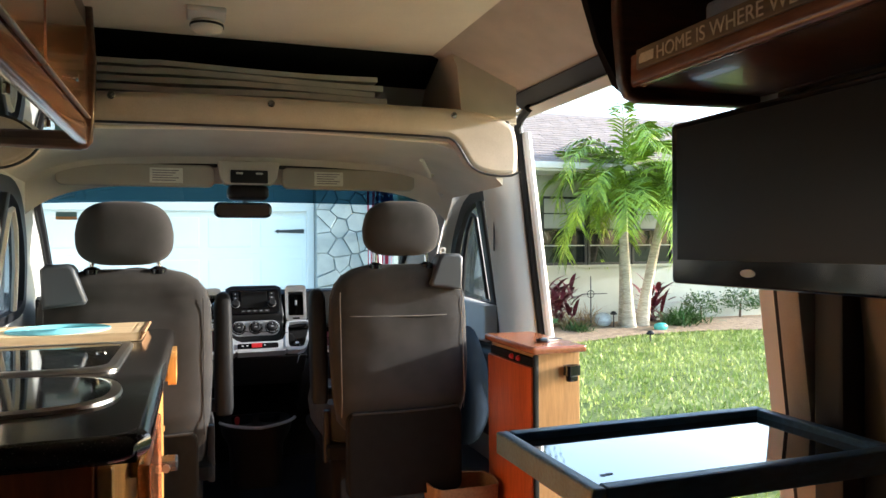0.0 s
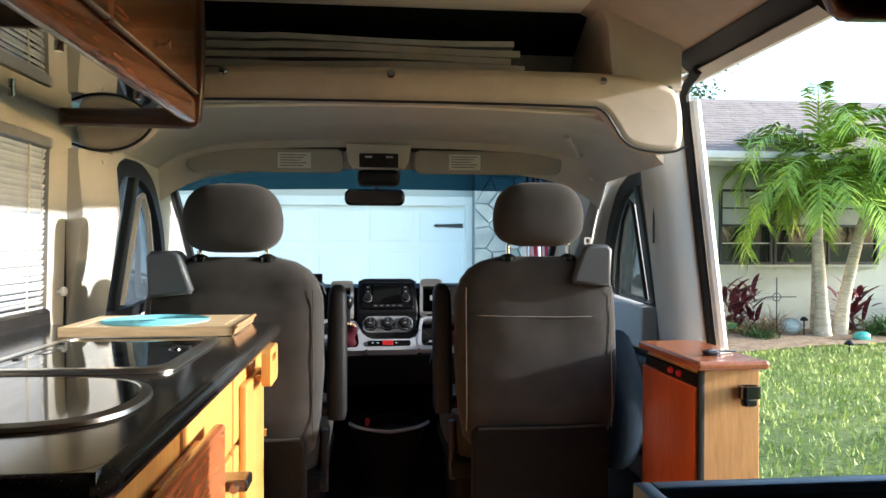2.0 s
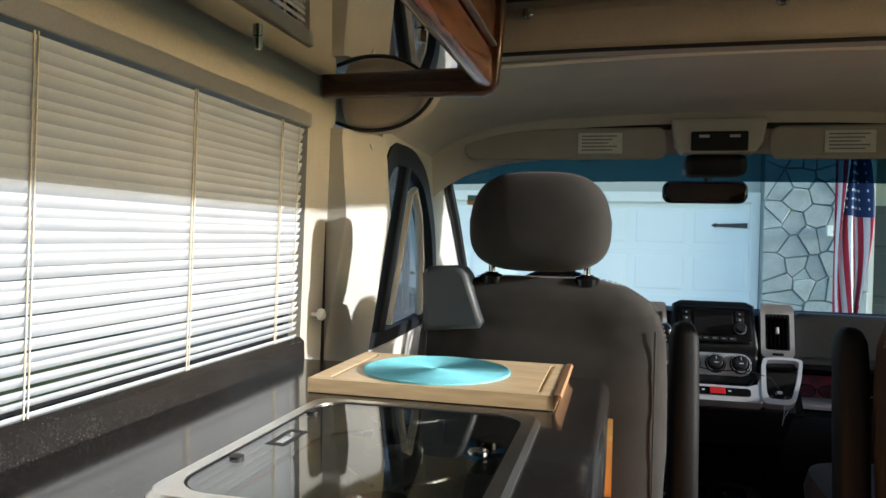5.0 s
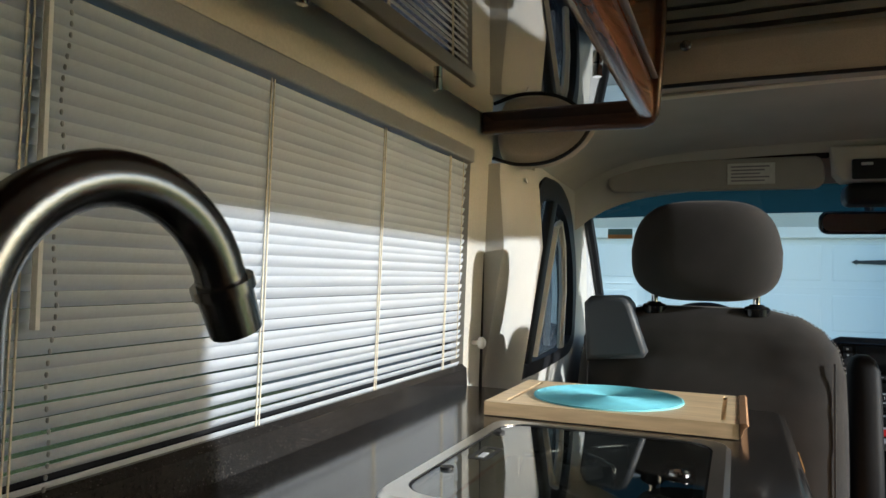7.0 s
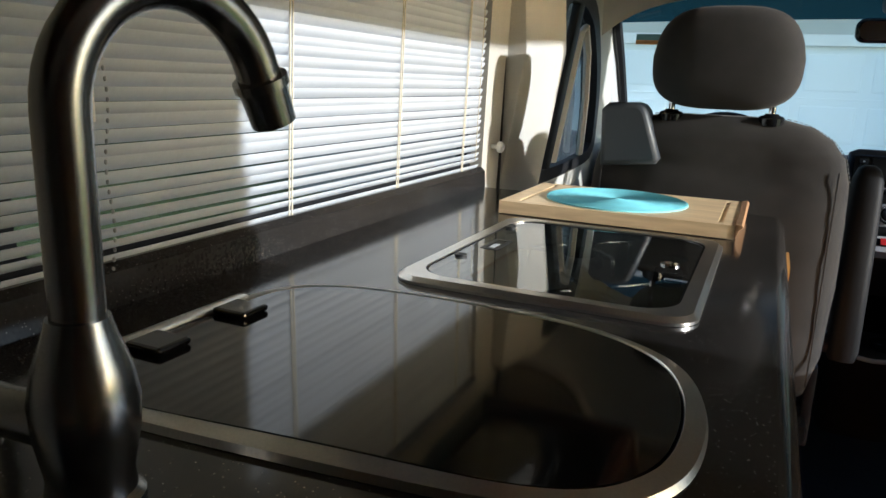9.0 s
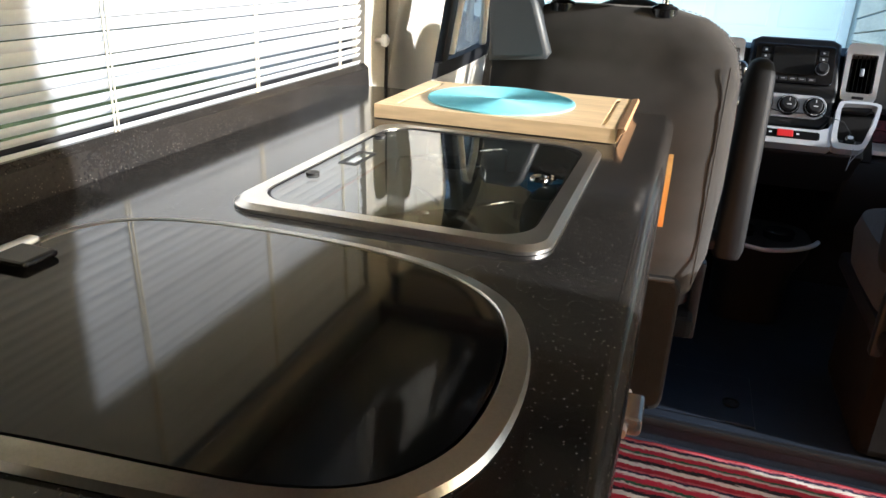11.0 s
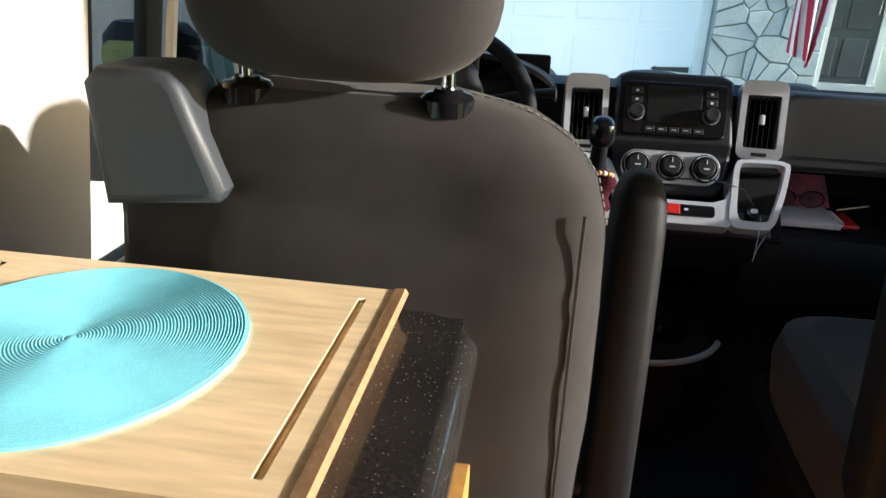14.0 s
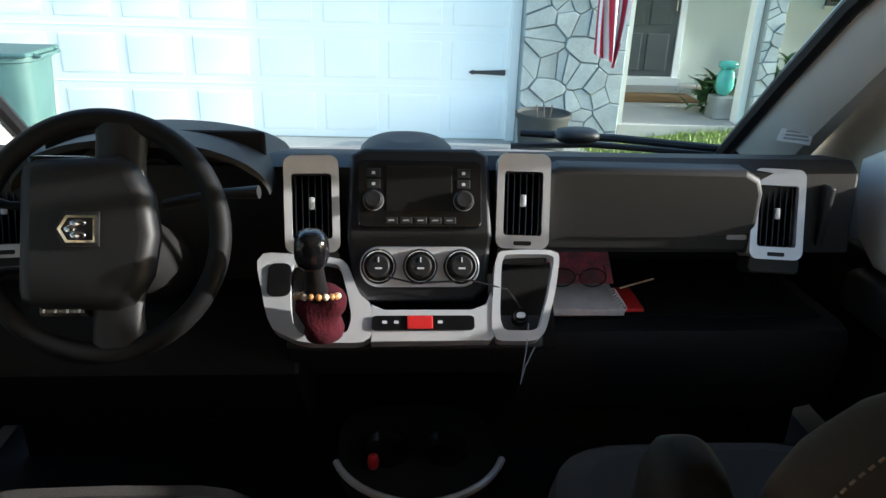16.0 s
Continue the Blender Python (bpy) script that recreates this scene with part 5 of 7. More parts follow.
part("hazard_switch", onlow(lambda b: rbox(b, -0.012, 0.032, -0.013, -0.009, -0.026, 0.003, 0.002)), "red", sw, "red hazard switch")
for x in (-0.05, -0.03, 0.045):
    part("switch_mark", onlow(lambda b: rbox(b, x - 0.004, x + 0.004, -0.0112, -0.0101, -0.014, -0.008, 0)), "marks", sw)
part("console_cubby_rim", onlow(lambda b: ring(b, eased([(0.150, 0.150), (0.20, 0.155), (0.265, 0.155), (0.288, 0.145), (0.272, 0.06), (0.245, -0.03), (0.225, -0.052), (0.13, -0.052)], 2, 0.15), eased([(0.163, 0.142), (0.20, 0.144), (0.262, 0.144), (0.275, 0.136), (0.258, 0.06), (0.232, -0.022), (0.215, -0.03), (0.150, -0.028)], 2, 0.15), "y", -0.008, 0.02)), "silver", dash, "silver cubby rim")
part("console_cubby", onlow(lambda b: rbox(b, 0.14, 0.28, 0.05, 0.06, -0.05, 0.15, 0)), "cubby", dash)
part("console_under", onlow(lambda b: rbox(b, -0.22, 0.25, 0.03, 0.25, -0.055, 0.02, 0.01)), "dash", dash)

gl = base("gear_shifter", "black gear lever with a crimson velvet boot", "gear lever")
S = Vector((-0.168, 3.05, 0.757))
part("knob", blob(B(), (S.x, S.y - 0.075, S.z + 0.128), (0.026, 0.026, 0.032), 0.8, 18, 12), "gloss", gl)
part("stick", tube(B(), [S + Vector((0, 0.0, 0.0)), S + Vector((0, -0.045, 0.06)), S + Vector((0, -0.07, 0.105))], [0.020, 0.017, 0.015], 12), "leather", gl)
part("boot", blob(B(), (S.x + 0.005, S.y - 0.01, S.z - 0.01), (0.036, 0.042, 0.048), 0.8, 24, 14, None, lambda x, y, z: (x + 0.008 * math.sin(90 * z + 40 * x), y + 0.006 * math.sin(70 * x + 50 * z), z)), "maroon", gl, "crimson velvet boot")
for k in range(18):
    a = 2 * math.pi * k / 18
    bead = blob(B(), (S.x + 0.033 * math.cos(a), S.y - 0.03 + 0.030 * math.sin(a), S.z + 0.030 - 0.012 * math.sin(a)), (0.0055, 0.0055, 0.0055), 1, 8, 6)
    part("bead", bead, "amber" if k % 3 else "cord", gl, "round amber bead")
uc2 = base("usb_charger", "round black charger with a thin cable", "charger")
bm = B()
lathe(bm, [(0.0, 0.0), (0.014, 0.0), (0.014, 0.02), (0.011, 0.024), (0.0, 0.024)], 18, ST @ pose(0.188, 0.03, 0.016, 90, 0, 0))
part("plug", bm, "gloss", uc2)
part("socket", prism(B(), rrect(0.188, 0.016, 0.015, 0.010, 0.004), "y", 0.003, 0.0055, m=ST), "marks", uc2)
part("cable", tube(B(), [ST @ Vector(p) for p in ((0.19, 0.01, 0.03), (0.165, -0.005, 0.06), (0.10, -0.012, 0.075), (0.0, -0.012, 0.07), (-0.06, -0.012, 0.085))], 0.0018, 6), "black", uc2)
part("loop", tube(B(), [ST @ Vector(p) for p in ((0.20, 0.0, 0.0), (0.19, -0.012, -0.05), (0.175, -0.02, -0.11), (0.185, -0.02, -0.08), (0.205, -0.012, -0.045))], 0.0011, 5), "ink", uc2)

# passenger side of the dashboard
part("airbag_cover", prism(B(), [(0.238, 0.768), (0.655, 0.765), (0.655, 0.890), (0.644, 0.918), (0.615, 0.934), (0.26, 0.938), (0.238, 0.928)], "y", 3.244, 3.30, 0.012, 3), "dash", dash, "smooth airbag cover")
part("airbag_seam", rbox(B(), 0.285, 0.595, 3.2405, 3.2445, 0.8008, 0.8028, 0), "black", dash)
part("airbag_mark", prism(B(), rrect(0.615, 0.802, 0.04, 0.009, 0.004), "y", 3.240, 3.2445), "ink", dash)
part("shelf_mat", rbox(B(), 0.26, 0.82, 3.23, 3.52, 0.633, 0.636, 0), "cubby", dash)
part("end_vent", rbox(B(), 0.785, 0.80, 3.25, 3.30, 0.78, 0.90, 0.004), "black", dash)
nb = base("notepad", "spiral notepad lying on the dashboard shelf", "notepad")
part("page_block", rbox(B(), 0.265, 0.41, 3.225, 3.36, 0.640, 0.655, 0.002), "pad", nb)
bm = B()
for k in range(7):
    tube(bm, [(0.408 + 0.008 * math.cos(a), 3.235 + 0.012 * k, 0.652 + 0.008 * math.sin(a)) for a in span(0, 2 * math.pi, 10)], 0.0012, 5)
part("spiral", bm, "white", nb, "white spiral binding")
part("red_cover", rbox(B(), 0.412, 0.455, 3.24, 3.34, 0.640, 0.648, 0.002), "red", nb)
mg = base("magazine", "folded magazine with mottled pink print", "magazine")
part("folded_sheet", prism(B(), [(3.34, 0.656), (3.38, 0.655), (3.44, 0.71), (3.42, 0.715)], "x", 0.27, 0.42, 0.002), "magazine", mg)
sp = base("spectacles", "dark-framed spectacles on the dashboard shelf", "spectacles")
bm = B()
for cx in (0.30, 0.365):
    tube(bm, [(cx + 0.028 * math.cos(a), 3.315 + 0.003 * math.sin(a), 0.682 + 0.019 * math.sin(a)) for a in span(0, 2 * math.pi - 0.3, 18)], 0.0016, 6, True)
tube(bm, [(0.326, 3.315, 0.688), (0.332, 3.312, 0.690), (0.338, 3.315, 0.688)], 0.0015, 5)
tube(bm, [(0.393, 3.315, 0.686), (0.41, 3.40, 0.68)], 0.0015, 5)
part("rim", bm, "gloss", sp)
for cx in (0.30, 0.365):
    part("lens", prism(B(), [(cx + 0.027 * math.cos(a), 0.682 + 0.018 * math.sin(a)) for a in span(0, 2 * math.pi - 0.3, 18)], "y", 3.3145, 3.3155), "clear", sp)
pen = base("pencil", "thin pale pencil on the dashboard shelf", "pencil")
part("shaft", tube(B(), [(0.42, 3.30, 0.665), (0.50, 3.33, 0.672)], 0.002, 6), "bamboo", pen)

# driver side: binnacle, gauges, wheel
bm = B()
grid(bm, lambda a, y: (-0.475 + 0.215 * math.cos(a), y - 0.03 * math.sin(a), 0.905 + (0.095 - 0.10 * (y - 3.19)) * math.sin(a)), span(0.05, math.pi - 0.05, 24), span(3.19, 3.46, 5), (0, 0, -0.012))
part("binnacle_hood", bm, "dash", dash, "instrument hood")
part("gauge_panel", rbox(B(), -0.67, -0.28, 3.285, 3.30, 0.80, 0.985, 0.01), "cubby", dash)
for x, r in ((-0.565, 0.05), (-0.385, 0.05), (-0.475, 0.03)):
    bm = B()
    lathe(bm, [(r - 0.003, 0.0), (r, 0.0), (r, 0.006), (r - 0.003, 0.006)], 32, pose(x, 3.284, 0.905, 90, 0, 0))
    g = part("gauge", bm, "black", dash, "round instrument dial")
    bm = B()
    for k in range(11):
        a = radians(215 - 25 * k)
        rbox(bm, -0.0008, 0.0008, -0.0006, 0.0, r * 0.72, r * 0.88, 0, m=Matrix.Translation((x, 3.283, 0.905)) @ Matrix.Rotation(-a + math.pi / 2, 4, "Y"))
    part("gauge_marks", bm, "marks", g)
    part("needle", rbox(B(), -0.001, 0.001, -0.001, 0.0, 0, r * 0.7, 0, m=Matrix.Translation((x, 3.281, 0.905)) @ Matrix.Rotation(radians(-120), 4, "Y")), "red", g)

whl = base("steering_wheel", "black four-spoke steering wheel with a chrome badge", "steering wheel")
WT = Matrix.Translation((-0.490, 3.035, 0.882)) @ Matrix.Rotation(radians(-24), 4, "X")


def onwheel(fn):
    b = B()
    fn(b)
    for v in b.verts:
        v.co = WT @ v.co
    return b


part("rim", onwheel(lambda b: tube(b, [(0.178 * math.cos(a), 0, 0.178 * math.sin(a)) for a in span(0, 2 * math.pi * 63 / 64, 63)], 0.0165, 14, True)), "leather", whl)
part("hub", onwheel(lambda b: prism(b, [(-0.112, 0.085), (-0.108, 0.104), (-0.09, 0.114), (0.03, 0.120), (0.055, 0.108), (0.078, 0.062), (0.088, 0.0), (0.078, -0.062), (0.055, -0.104), (0.03, -0.114), (-0.09, -0.108), (-0.108, -0.098), (-0.112, -0.08)], "y", -0.030, 0.03, 0.022, 5)), "black", whl, "padded airbag hub")
for x0, z0, x1, z1 in ((0.022, 0.07, 0.030, 0.170), (0.022, -0.07, 0.030, -0.170)):
    part("spoke", onwheel(lambda b: tube(b, [(x0, 0.0, z0), ((x0 + x1) / 2, 0.005, (z0 + z1) / 2), (x1, 0.0, z1)], [0.019, 0.016, 0.017], 16, flat=2.4)), "black", whl)
for z0, z1 in ((0.045, 0.052), (-0.052, -0.062)):
    part("spoke", onwheel(lambda b: tube(b, [(-0.10, 0.004, z0), (-0.135, 0.006, z0), (-0.170, 0.0, z1)], [0.011, 0.009, 0.015], 10, flat=0.7)), "leather", whl)
part("badge_plate", onwheel(lambda b: prism(b, [(-0.052, 0.008), (-0.040, 0.034), (0.012, 0.034), (0.012, -0.018), (-0.040, -0.018)], "y", -0.038, -0.033, 0.002)), "black", whl)
bd = part("badge", onwheel(lambda b: ring(b, [(-0.046, 0.008), (-0.034, 0.028), (0.008, 0.028), (0.008, -0.012), (-0.034, -0.012)], [(-0.041, 0.008), (-0.031, 0.0245), (0.0045, 0.0245), (0.0045, -0.0085), (-0.031, -0.0085)], "y", -0.042, -0.037)), "chrome", whl, "plain chrome shield badge")
part("badge_shape", onwheel(lambda b: (blob(b, (-0.018, -0.039, 0.017), (0.012, 0.003, 0.006), 0.8, 12, 8), blob(b, (-0.018, -0.039, -0.001), (0.012, 0.003, 0.006), 0.8, 12, 8), blob(b, (-0.030, -0.039, 0.008), (0.008, 0.003, 0.005), 0.8, 12, 8))), "chrome", bd)
for z, n in ((0.110, 4), (-0.114, 4)):
    sw2 = part("switch_pad", onwheel(lambda b: rbox(b, -0.105 if z > 0 else -0.085, -0.012, -0.012, 0.01, z - 0.010, z + 0.010, 0.006)), "gloss", whl)
    for k in range(n):
        part("switch_mark", onwheel(lambda b: rbox(b, -0.078 + 0.017 * k, -0.0745 + 0.017 * k, -0.0135, -0.0122, z - 0.002, z + 0.003, 0)), "marks", sw2)
part("column", onwheel(lambda b: tube(b, [(0, 0.02, 0), (0, 0.12, -0.02), (0, 0.3, -0.05)], [0.06, 0.065, 0.07], 14)), "dash", whl)
part("stalk", tube(B(), [(-0.42, 3.13, 0.90), (-0.33, 3.11, 0.925), (-0.262, 3.10, 0.932)], [0.009, 0.008, 0.011], 10), "dash", whl, "column stalk")

cup = base("cup_holder_console", "black centre cup holder with a silver front lip", "console")
bm = B()
loft(bm, [[(x, y, z) for x, y in section(0.0, 3.20, w, d, 28, 0.6)] for z, w, d in ((0.07, 0.22, 0.20), (0.25, 0.24, 0.22), (0.31, 0.30, 0.27), (0.352, 0.32, 0.29))])
part("body", bm, "dash", cup)
part("lip", tube(B(), [(0.006 + 0.172 * math.sin(a), 3.185 - 0.157 * math.cos(a), 0.356 + 0.012 * abs(math.sin(a))) for a in span(-1.25, 1.25, 18)], 0.0075, 8), "silver", cup, "silver front lip")
for x in (-0.06, 0.06):
    bm = B()
    lathe(bm, [(0.030, 0.0), (0.046, 0.0), (0.048, 0.022), (0.042, 0.022), (0.040, 0.004), (0.030, 0.004)], 22, pose(x, 3.18, 0.353))
    part("cup_ring", bm, "gloss", cup)
lt2 = base("red_lighter", "small red object in the cup holder", "lighter")
part("case", blob(B(), (-0.085, 3.13, 0.372), (0.011, 0.009, 0.018), 0.7, 12, 8), "red", lt2)

# cab floor hatch and hardware
hx = base("floor_hatch", "blue-black floor hatch with a round cap", "hatch", kind="structure")
part("panel", rbox(B(), -0.245, 0.0, 2.47, 2.72, 0.0705, 0.076, 0.003), "mat", hx)
bm = B()
lathe(bm, [(0.0, 0.0), (0.022, 0.0), (0.022, 0.004), (0.016, 0.006), (0.014, 0.003), (0.006, 0.003), (0.0, 0.006)], 22, pose(-0.056, 2.565, 0.076))
part("cap", bm, "rubber", hx)
part("step_nose", rbox(B(), -0.36, 0.60, 2.415, 2.435, 0.05, 0.075, 0.006), "black", hx)
rug = base("rag_rug", "striped red, white and black woven rag rug", "rug")
bm = B()
grid(bm, lambda x, y: (x, y, 0.008 + 0.002 * math.sin(95 * y) + 0.001 * math.sin(60 * x + 9 * y)), span(-0.34, 0.55, 60), span(0.9, 2.405, 160), (0, 0, -0.007))
part("weave", bm, "rug", rug)

# ---- right side ----
dc = base("door_cabinet", "narrow orange cherry cabinet beside the sliding door", "cabinet")
part("body", rbox(B(), 0.790, 0.945, 1.920, 2.297, 0.0, 0.791, 0.003), "maple", dc)
part("door", rbox(B(), 0.771, 0.790, 1.928, 2.290, 0.015, 0.744, 0.004), "cherry", dc, "orange cherry door")
part("door_gap", rbox(B(), 0.779, 0.792, 1.935, 2.283, 0.745, 0.773, 0.001), "cubby", dc)
part("top", rbox(B(), 0.762, 0.956, 1.890, 2.302, 0.792, 0.815, 0.007, 3), "cherrytop", dc, "cherry top board")
for y in (2.035, 2.09):
    bm = B()
    blob(bm, (0.777, y, 0.760), (0.010, 0.011, 0.010), 0.9, 12, 8)
    part("push_lock", bm, "red", dc, "red push lock")
part("edge_strip", rbox(B(), 0.775, 0.792, 1.913, 1.925, 0.0, 0.786, 0.002), "black", dc)
ho = base("cup_hook", "black plastic holder on the cabinet end", "holder")
bm = B()
ring(bm, rrect(0.905, 1.900, 0.056, 0.034, 0.014), rrect(0.905, 1.900, 0.041, 0.020, 0.009), "z", 0.718, 0.750)
rbox(bm, 0.885, 0.926, 1.892, 1.912, 0.695, 0.723, 0.008)
part("holder", bm, "gloss", ho)
ky = base("key_bunch", "bunch of keys lying on the cabinet top", "keys")
part("ring", tube(B(), [(0.866 + 0.016 * math.cos(a), 2.01 + 0.016 * math.sin(a), 0.8175) for a in span(0, 6.0, 14)], 0.0015, 5, True), "chrome", ky)
for k, (a, L) in enumerate(((0.3, 0.06), (1.2, 0.05), (-0.5, 0.055))):
    part("key", rbox(B(), 0.012, L, -0.008, 0.008, 0.0, 0.004, 0.001, m=pose(0.866, 2.01, 0.816 + 0.004 * k, 0, 0, math.degrees(a))), "nickel", ky)
part("fob", rbox(B(), 0.825, 0.862, 1.98, 2.005, 0.816, 0.830, 0.005), "gloss", ky)

pb = base("paper_bag", "crumpled brown paper bag standing on the floor", "bag")
bm = B()
rings = []
for i in range(9):
    z = 0.30 * i / 8
    rings.append([(0.63 + (0.105 + 0.02 * i / 8) * x + 0.006 * noise.noise(Vector((x * 3, y * 3, i * 0.6))), 2.21 + (0.075 + 0.015 * i / 8) * y + 0.006 * noise.noise(Vector((x * 3 + 5, y * 3, i * 0.6))), 0.012 + z + 0.010 * noise.noise(Vector((x * 2, y * 2, 3))) * i / 8) for x, y in section(0, 0, 2, 2, 28, 0.4)])
loft(bm, rings + [[(0.63 + (x - 0.63) * 0.94, 2.21 + (y - 2.21) * 0.94, z - 0.002) for x, y, z in rings[-1]]] + [[(0.63 + (x - 0.63) * 0.85, 2.21 + (y - 2.21) * 0.85, 0.03) for x, y, z in rings[-1]]])
part("bag_wall", bm, "bag", pb)

tb = base("dinette_table", "table with glossy black top and raised blue wooden rim", "table")
part("top", rbox(B(), 0.325, 0.94, 0.795, 1.13, 0.742, 0.756, 0.002), "tabletop", tb)
for nm, q in (("rim_left", (0.308, 0.334, 0.775, 1.142)), ("rim_far", (0.3345, 0.955, 1.114, 1.142)), ("rim_near", (0.3345, 0.955, 0.775, 0.803)), ("rim_right", (0.930, 0.9545, 0.8035, 1.1135))):
    part(nm, rbox(B(), q[0], q[1], q[2], q[3], 0.728, 0.772, 0.004), "bluepaint", tb, "blue painted wooden rim")
bm = B()
prism(bm, rrect(0.0, 0.0, 0.026, 0.008, 0.0035), "z", 0.7562, 0.7568, m=pose(0.395, 0.875, 0, 0, 0, 8))
part("slot", bm, "black", tb)
bm = B()
lathe(bm, [(0.0, 0.0), (0.10, 0.0), (0.10, 0.01), (0.03, 0.02), (0.028, 0.73), (0.06, 0.735), (0.06, 0.742), (0.0, 0.742)], 24, pose(0.62, 0.95, 0.0))
part("post", bm, "steel", tb, "round metal table post")

tv = base("television", "flat black television on a wall arm", "television")
bm = B()
prism(bm, rrect(0.905, 1.235, 0.60, 0.362, 0.012), "x", 0.775, 0.82, 0.005, 3)
part("casing", bm, "gloss", tv)
part("screen", rbox(B(), 0.7725, 0.7765, 0.628, 1.182, 1.108, 1.402, 0.001), "screen", tv, "matt dark screen")
part("logo", prism(B(), [(0.965 + 0.020 * math.cos(a), 1.084 + 0.008 * math.sin(a)) for a in span(0, 2 * math.pi * 23 / 24, 23)], "x", 0.7725, 0.7745), "marks", tv, "plain oval badge")
part("wall_arm", rbox(B(), 0.82, 1.01, 0.86, 0.94, 1.15, 1.30, 0.01), "black", tv)
part("foot_panel", rbox(B(), 0.985, 1.05, 0.935, 1.01, 0.55, 1.10, 0.01), "black", tv)

us = base("upper_shelf_unit", "dark walnut overhead shelf unit with an open front", "shelf unit")
part("back", rbox(B(), 0.90, 0.92, -0.9, 1.07, 1.46, 1.86, 0.002), "walnut_end", us)
part("bottom", rbox(B(), 0.60, 0.90, -0.9, 1.07, 1.462, 1.480, 0.002), "walnut_end", us)
part("lower_rail", rbox(B(), 0.572, 0.602, -0.9, 1.07, 1.458, 1.525, 0.010, 3), "walnut", us, "rounded lower rail")
part("upper_rail", rbox(B(), 0.572, 0.602, -0.9, 1.07, 1.76, 1.862, 0.010, 3), "walnut", us)
bm = B()
prism(bm, [(0.93, 1.438), (0.60, 1.432), (0.575, 1.442), (0.560, 1.47), (0.548, 1.60), (0.548, 1.72), (0.560, 1.862), (0.93, 1.862)], "y", 1.07, 1.10, 0.010, 3)
part("end_panel", bm, "walnut_end", us, "rounded dark end panel")
part("divider", rbox(B(), 0.60, 0.90, 0.30, 0.32, 1.48, 1.86, 0.002), "walnut_end", us)
cur = base("bundled_curtain", "dark brown curtain bundled at the shelf end", "curtain")
bm = B()
loft(bm, [[(x + 0.006 * math.sin(9 * k + 20 * z), y, z) for k, (x, y) in enumerate(section(0.575 + 0.10 * max(0, (1.86 - z) / 0.42) ** 2, 1.135, w, 0.05, 20, 0.8))] for z, w in ((1.455, 0.10), (1.48, 0.15), (1.56, 0.17), (1.66, 0.19), (1.70, 0.20), (1.71, 0.21), (1.80, 0.20), (1.862, 0.20))])
part("cloth", bm, "cubby", cur)
sg = base("wall_sign", "brown wooden sign with cream lettering", "sign")
part("board", rbox(B(), 0.5635, 0.5715, 0.42, 1.03, 1.484, 1.524, 0.002), "signwood", sg)
words("lettering", "HOME IS WHERE WE PARK IT", 0.036, Matrix.Translation((0.5628, 0.965, 1.4905)) @ Matrix.Rotation(radians(-90), 4, "Z") @ Matrix.Rotation(radians(90), 4, "X"), "signtext", sg, 0.0006)
bm = B()
prism(bm, [(0.985, 1.494), (1.018, 1.494), (1.018, 1.505), (1.012, 1.512), (0.972, 1.512), (0.972, 1.494)], "x", 0.5618, 0.5632)
part("van_shape", bm, "signtext", sg)
ph = base("shelf_clutter", "dim grey box on the overhead shelf", "box")
part("case", rbox(B(), 0.66, 0.80, 0.72, 0.95, 1.481, 1.60, 0.01), "ink", ph)

sd = base("smoke_detector", "cream round smoke detector on the ceiling", "smoke detector")
bm = B()
lathe(bm, [(0.0, 0.0), (0.038, 0.0), (0.046, 0.006), (0.048, 0.014), (0.050, 0.016), (0.050, 0.028), (0.046, 0.030), (0.0, 0.030)], 28, pose(-0.215, 2.19, 1.818))
part("case", bm, "ceiling", sd)
bm = B()
lathe(bm, [(0.047, 0.0), (0.0515, 0.0), (0.0515, 0.007), (0.047, 0.007)], 28, pose(-0.215, 2.19, 1.833))
part("vent_band", bm, "black", sd)
part("mount_box", rbox(B(), -0.275, -0.16, 2.08, 2.19, 1.848, 1.866, 0.005), "white", sd)

# door mirror outside the driver window
em = base("door_mirror", "black door mirror outside the driver window", "mirror")
bm = B()
loft(bm, [[(x, y, z) for x, y in section(-1.17, 3.12, w, d, 20, 0.6)] for z, w, d in ((0.70, 0.16, 0.08), (0.72, 0.20, 0.11), (0.86, 0.22, 0.13), (1.0, 0.21, 0.12), (1.03, 0.16, 0.08))])
part("housing", bm, "black", em)
part("upper_glass", prism(B(), rrect(-1.17, 0.92, 0.16, 0.15, 0.03), "y", 3.046, 3.05), "mirror", em)
part("lower_glass", prism(B(), rrect(-1.17, 0.775, 0.16, 0.09, 0.02), "y", 3.054, 3.06), "mirror", em)
part("arm", tube(B(), [(-1.10, 3.15, 0.80), (-0.97, 3.25, 0.82)], 0.03, 10), "black", em)
wp = base("windscreen_wiper", "black wiper resting on the windscreen", "wiper")
part("arm", tube(B(), [(0.30, 3.90, 0.845), (0.55, 3.83, 0.85), (0.95, 3.72, 0.84)], 0.011, 8), "black", wp)
part("blade", tube(B(), [(0.28, 3.93, 0.80), (0.5, 3.90, 0.815), (0.85, 3.78, 0.82)], 0.009, 8), "black", wp)
part("pivot_cover", blob(B(), (0.44, 3.84, 0.855), (0.06, 0.04, 0.02), 0.7, 16, 10), "black", wp)
hd = B()
grid(hd, lambda x, y: (x, y, 0.78 - 0.35 * (y - 3.9) / 0.6 + 0.02 * math.cos(1.6 * x)), span(-0.95, 0.95, 12), span(3.9, 4.5, 6), (0, 0, -0.02))
rbox(hd, -0.95, 0.95, 4.48, 4.55, -0.3, 0.45, 0.02)
solid("bonnet", hd, "vanwhite", "white van bonnet below the windscreen", "bonnet", "structure")
skirt = B()
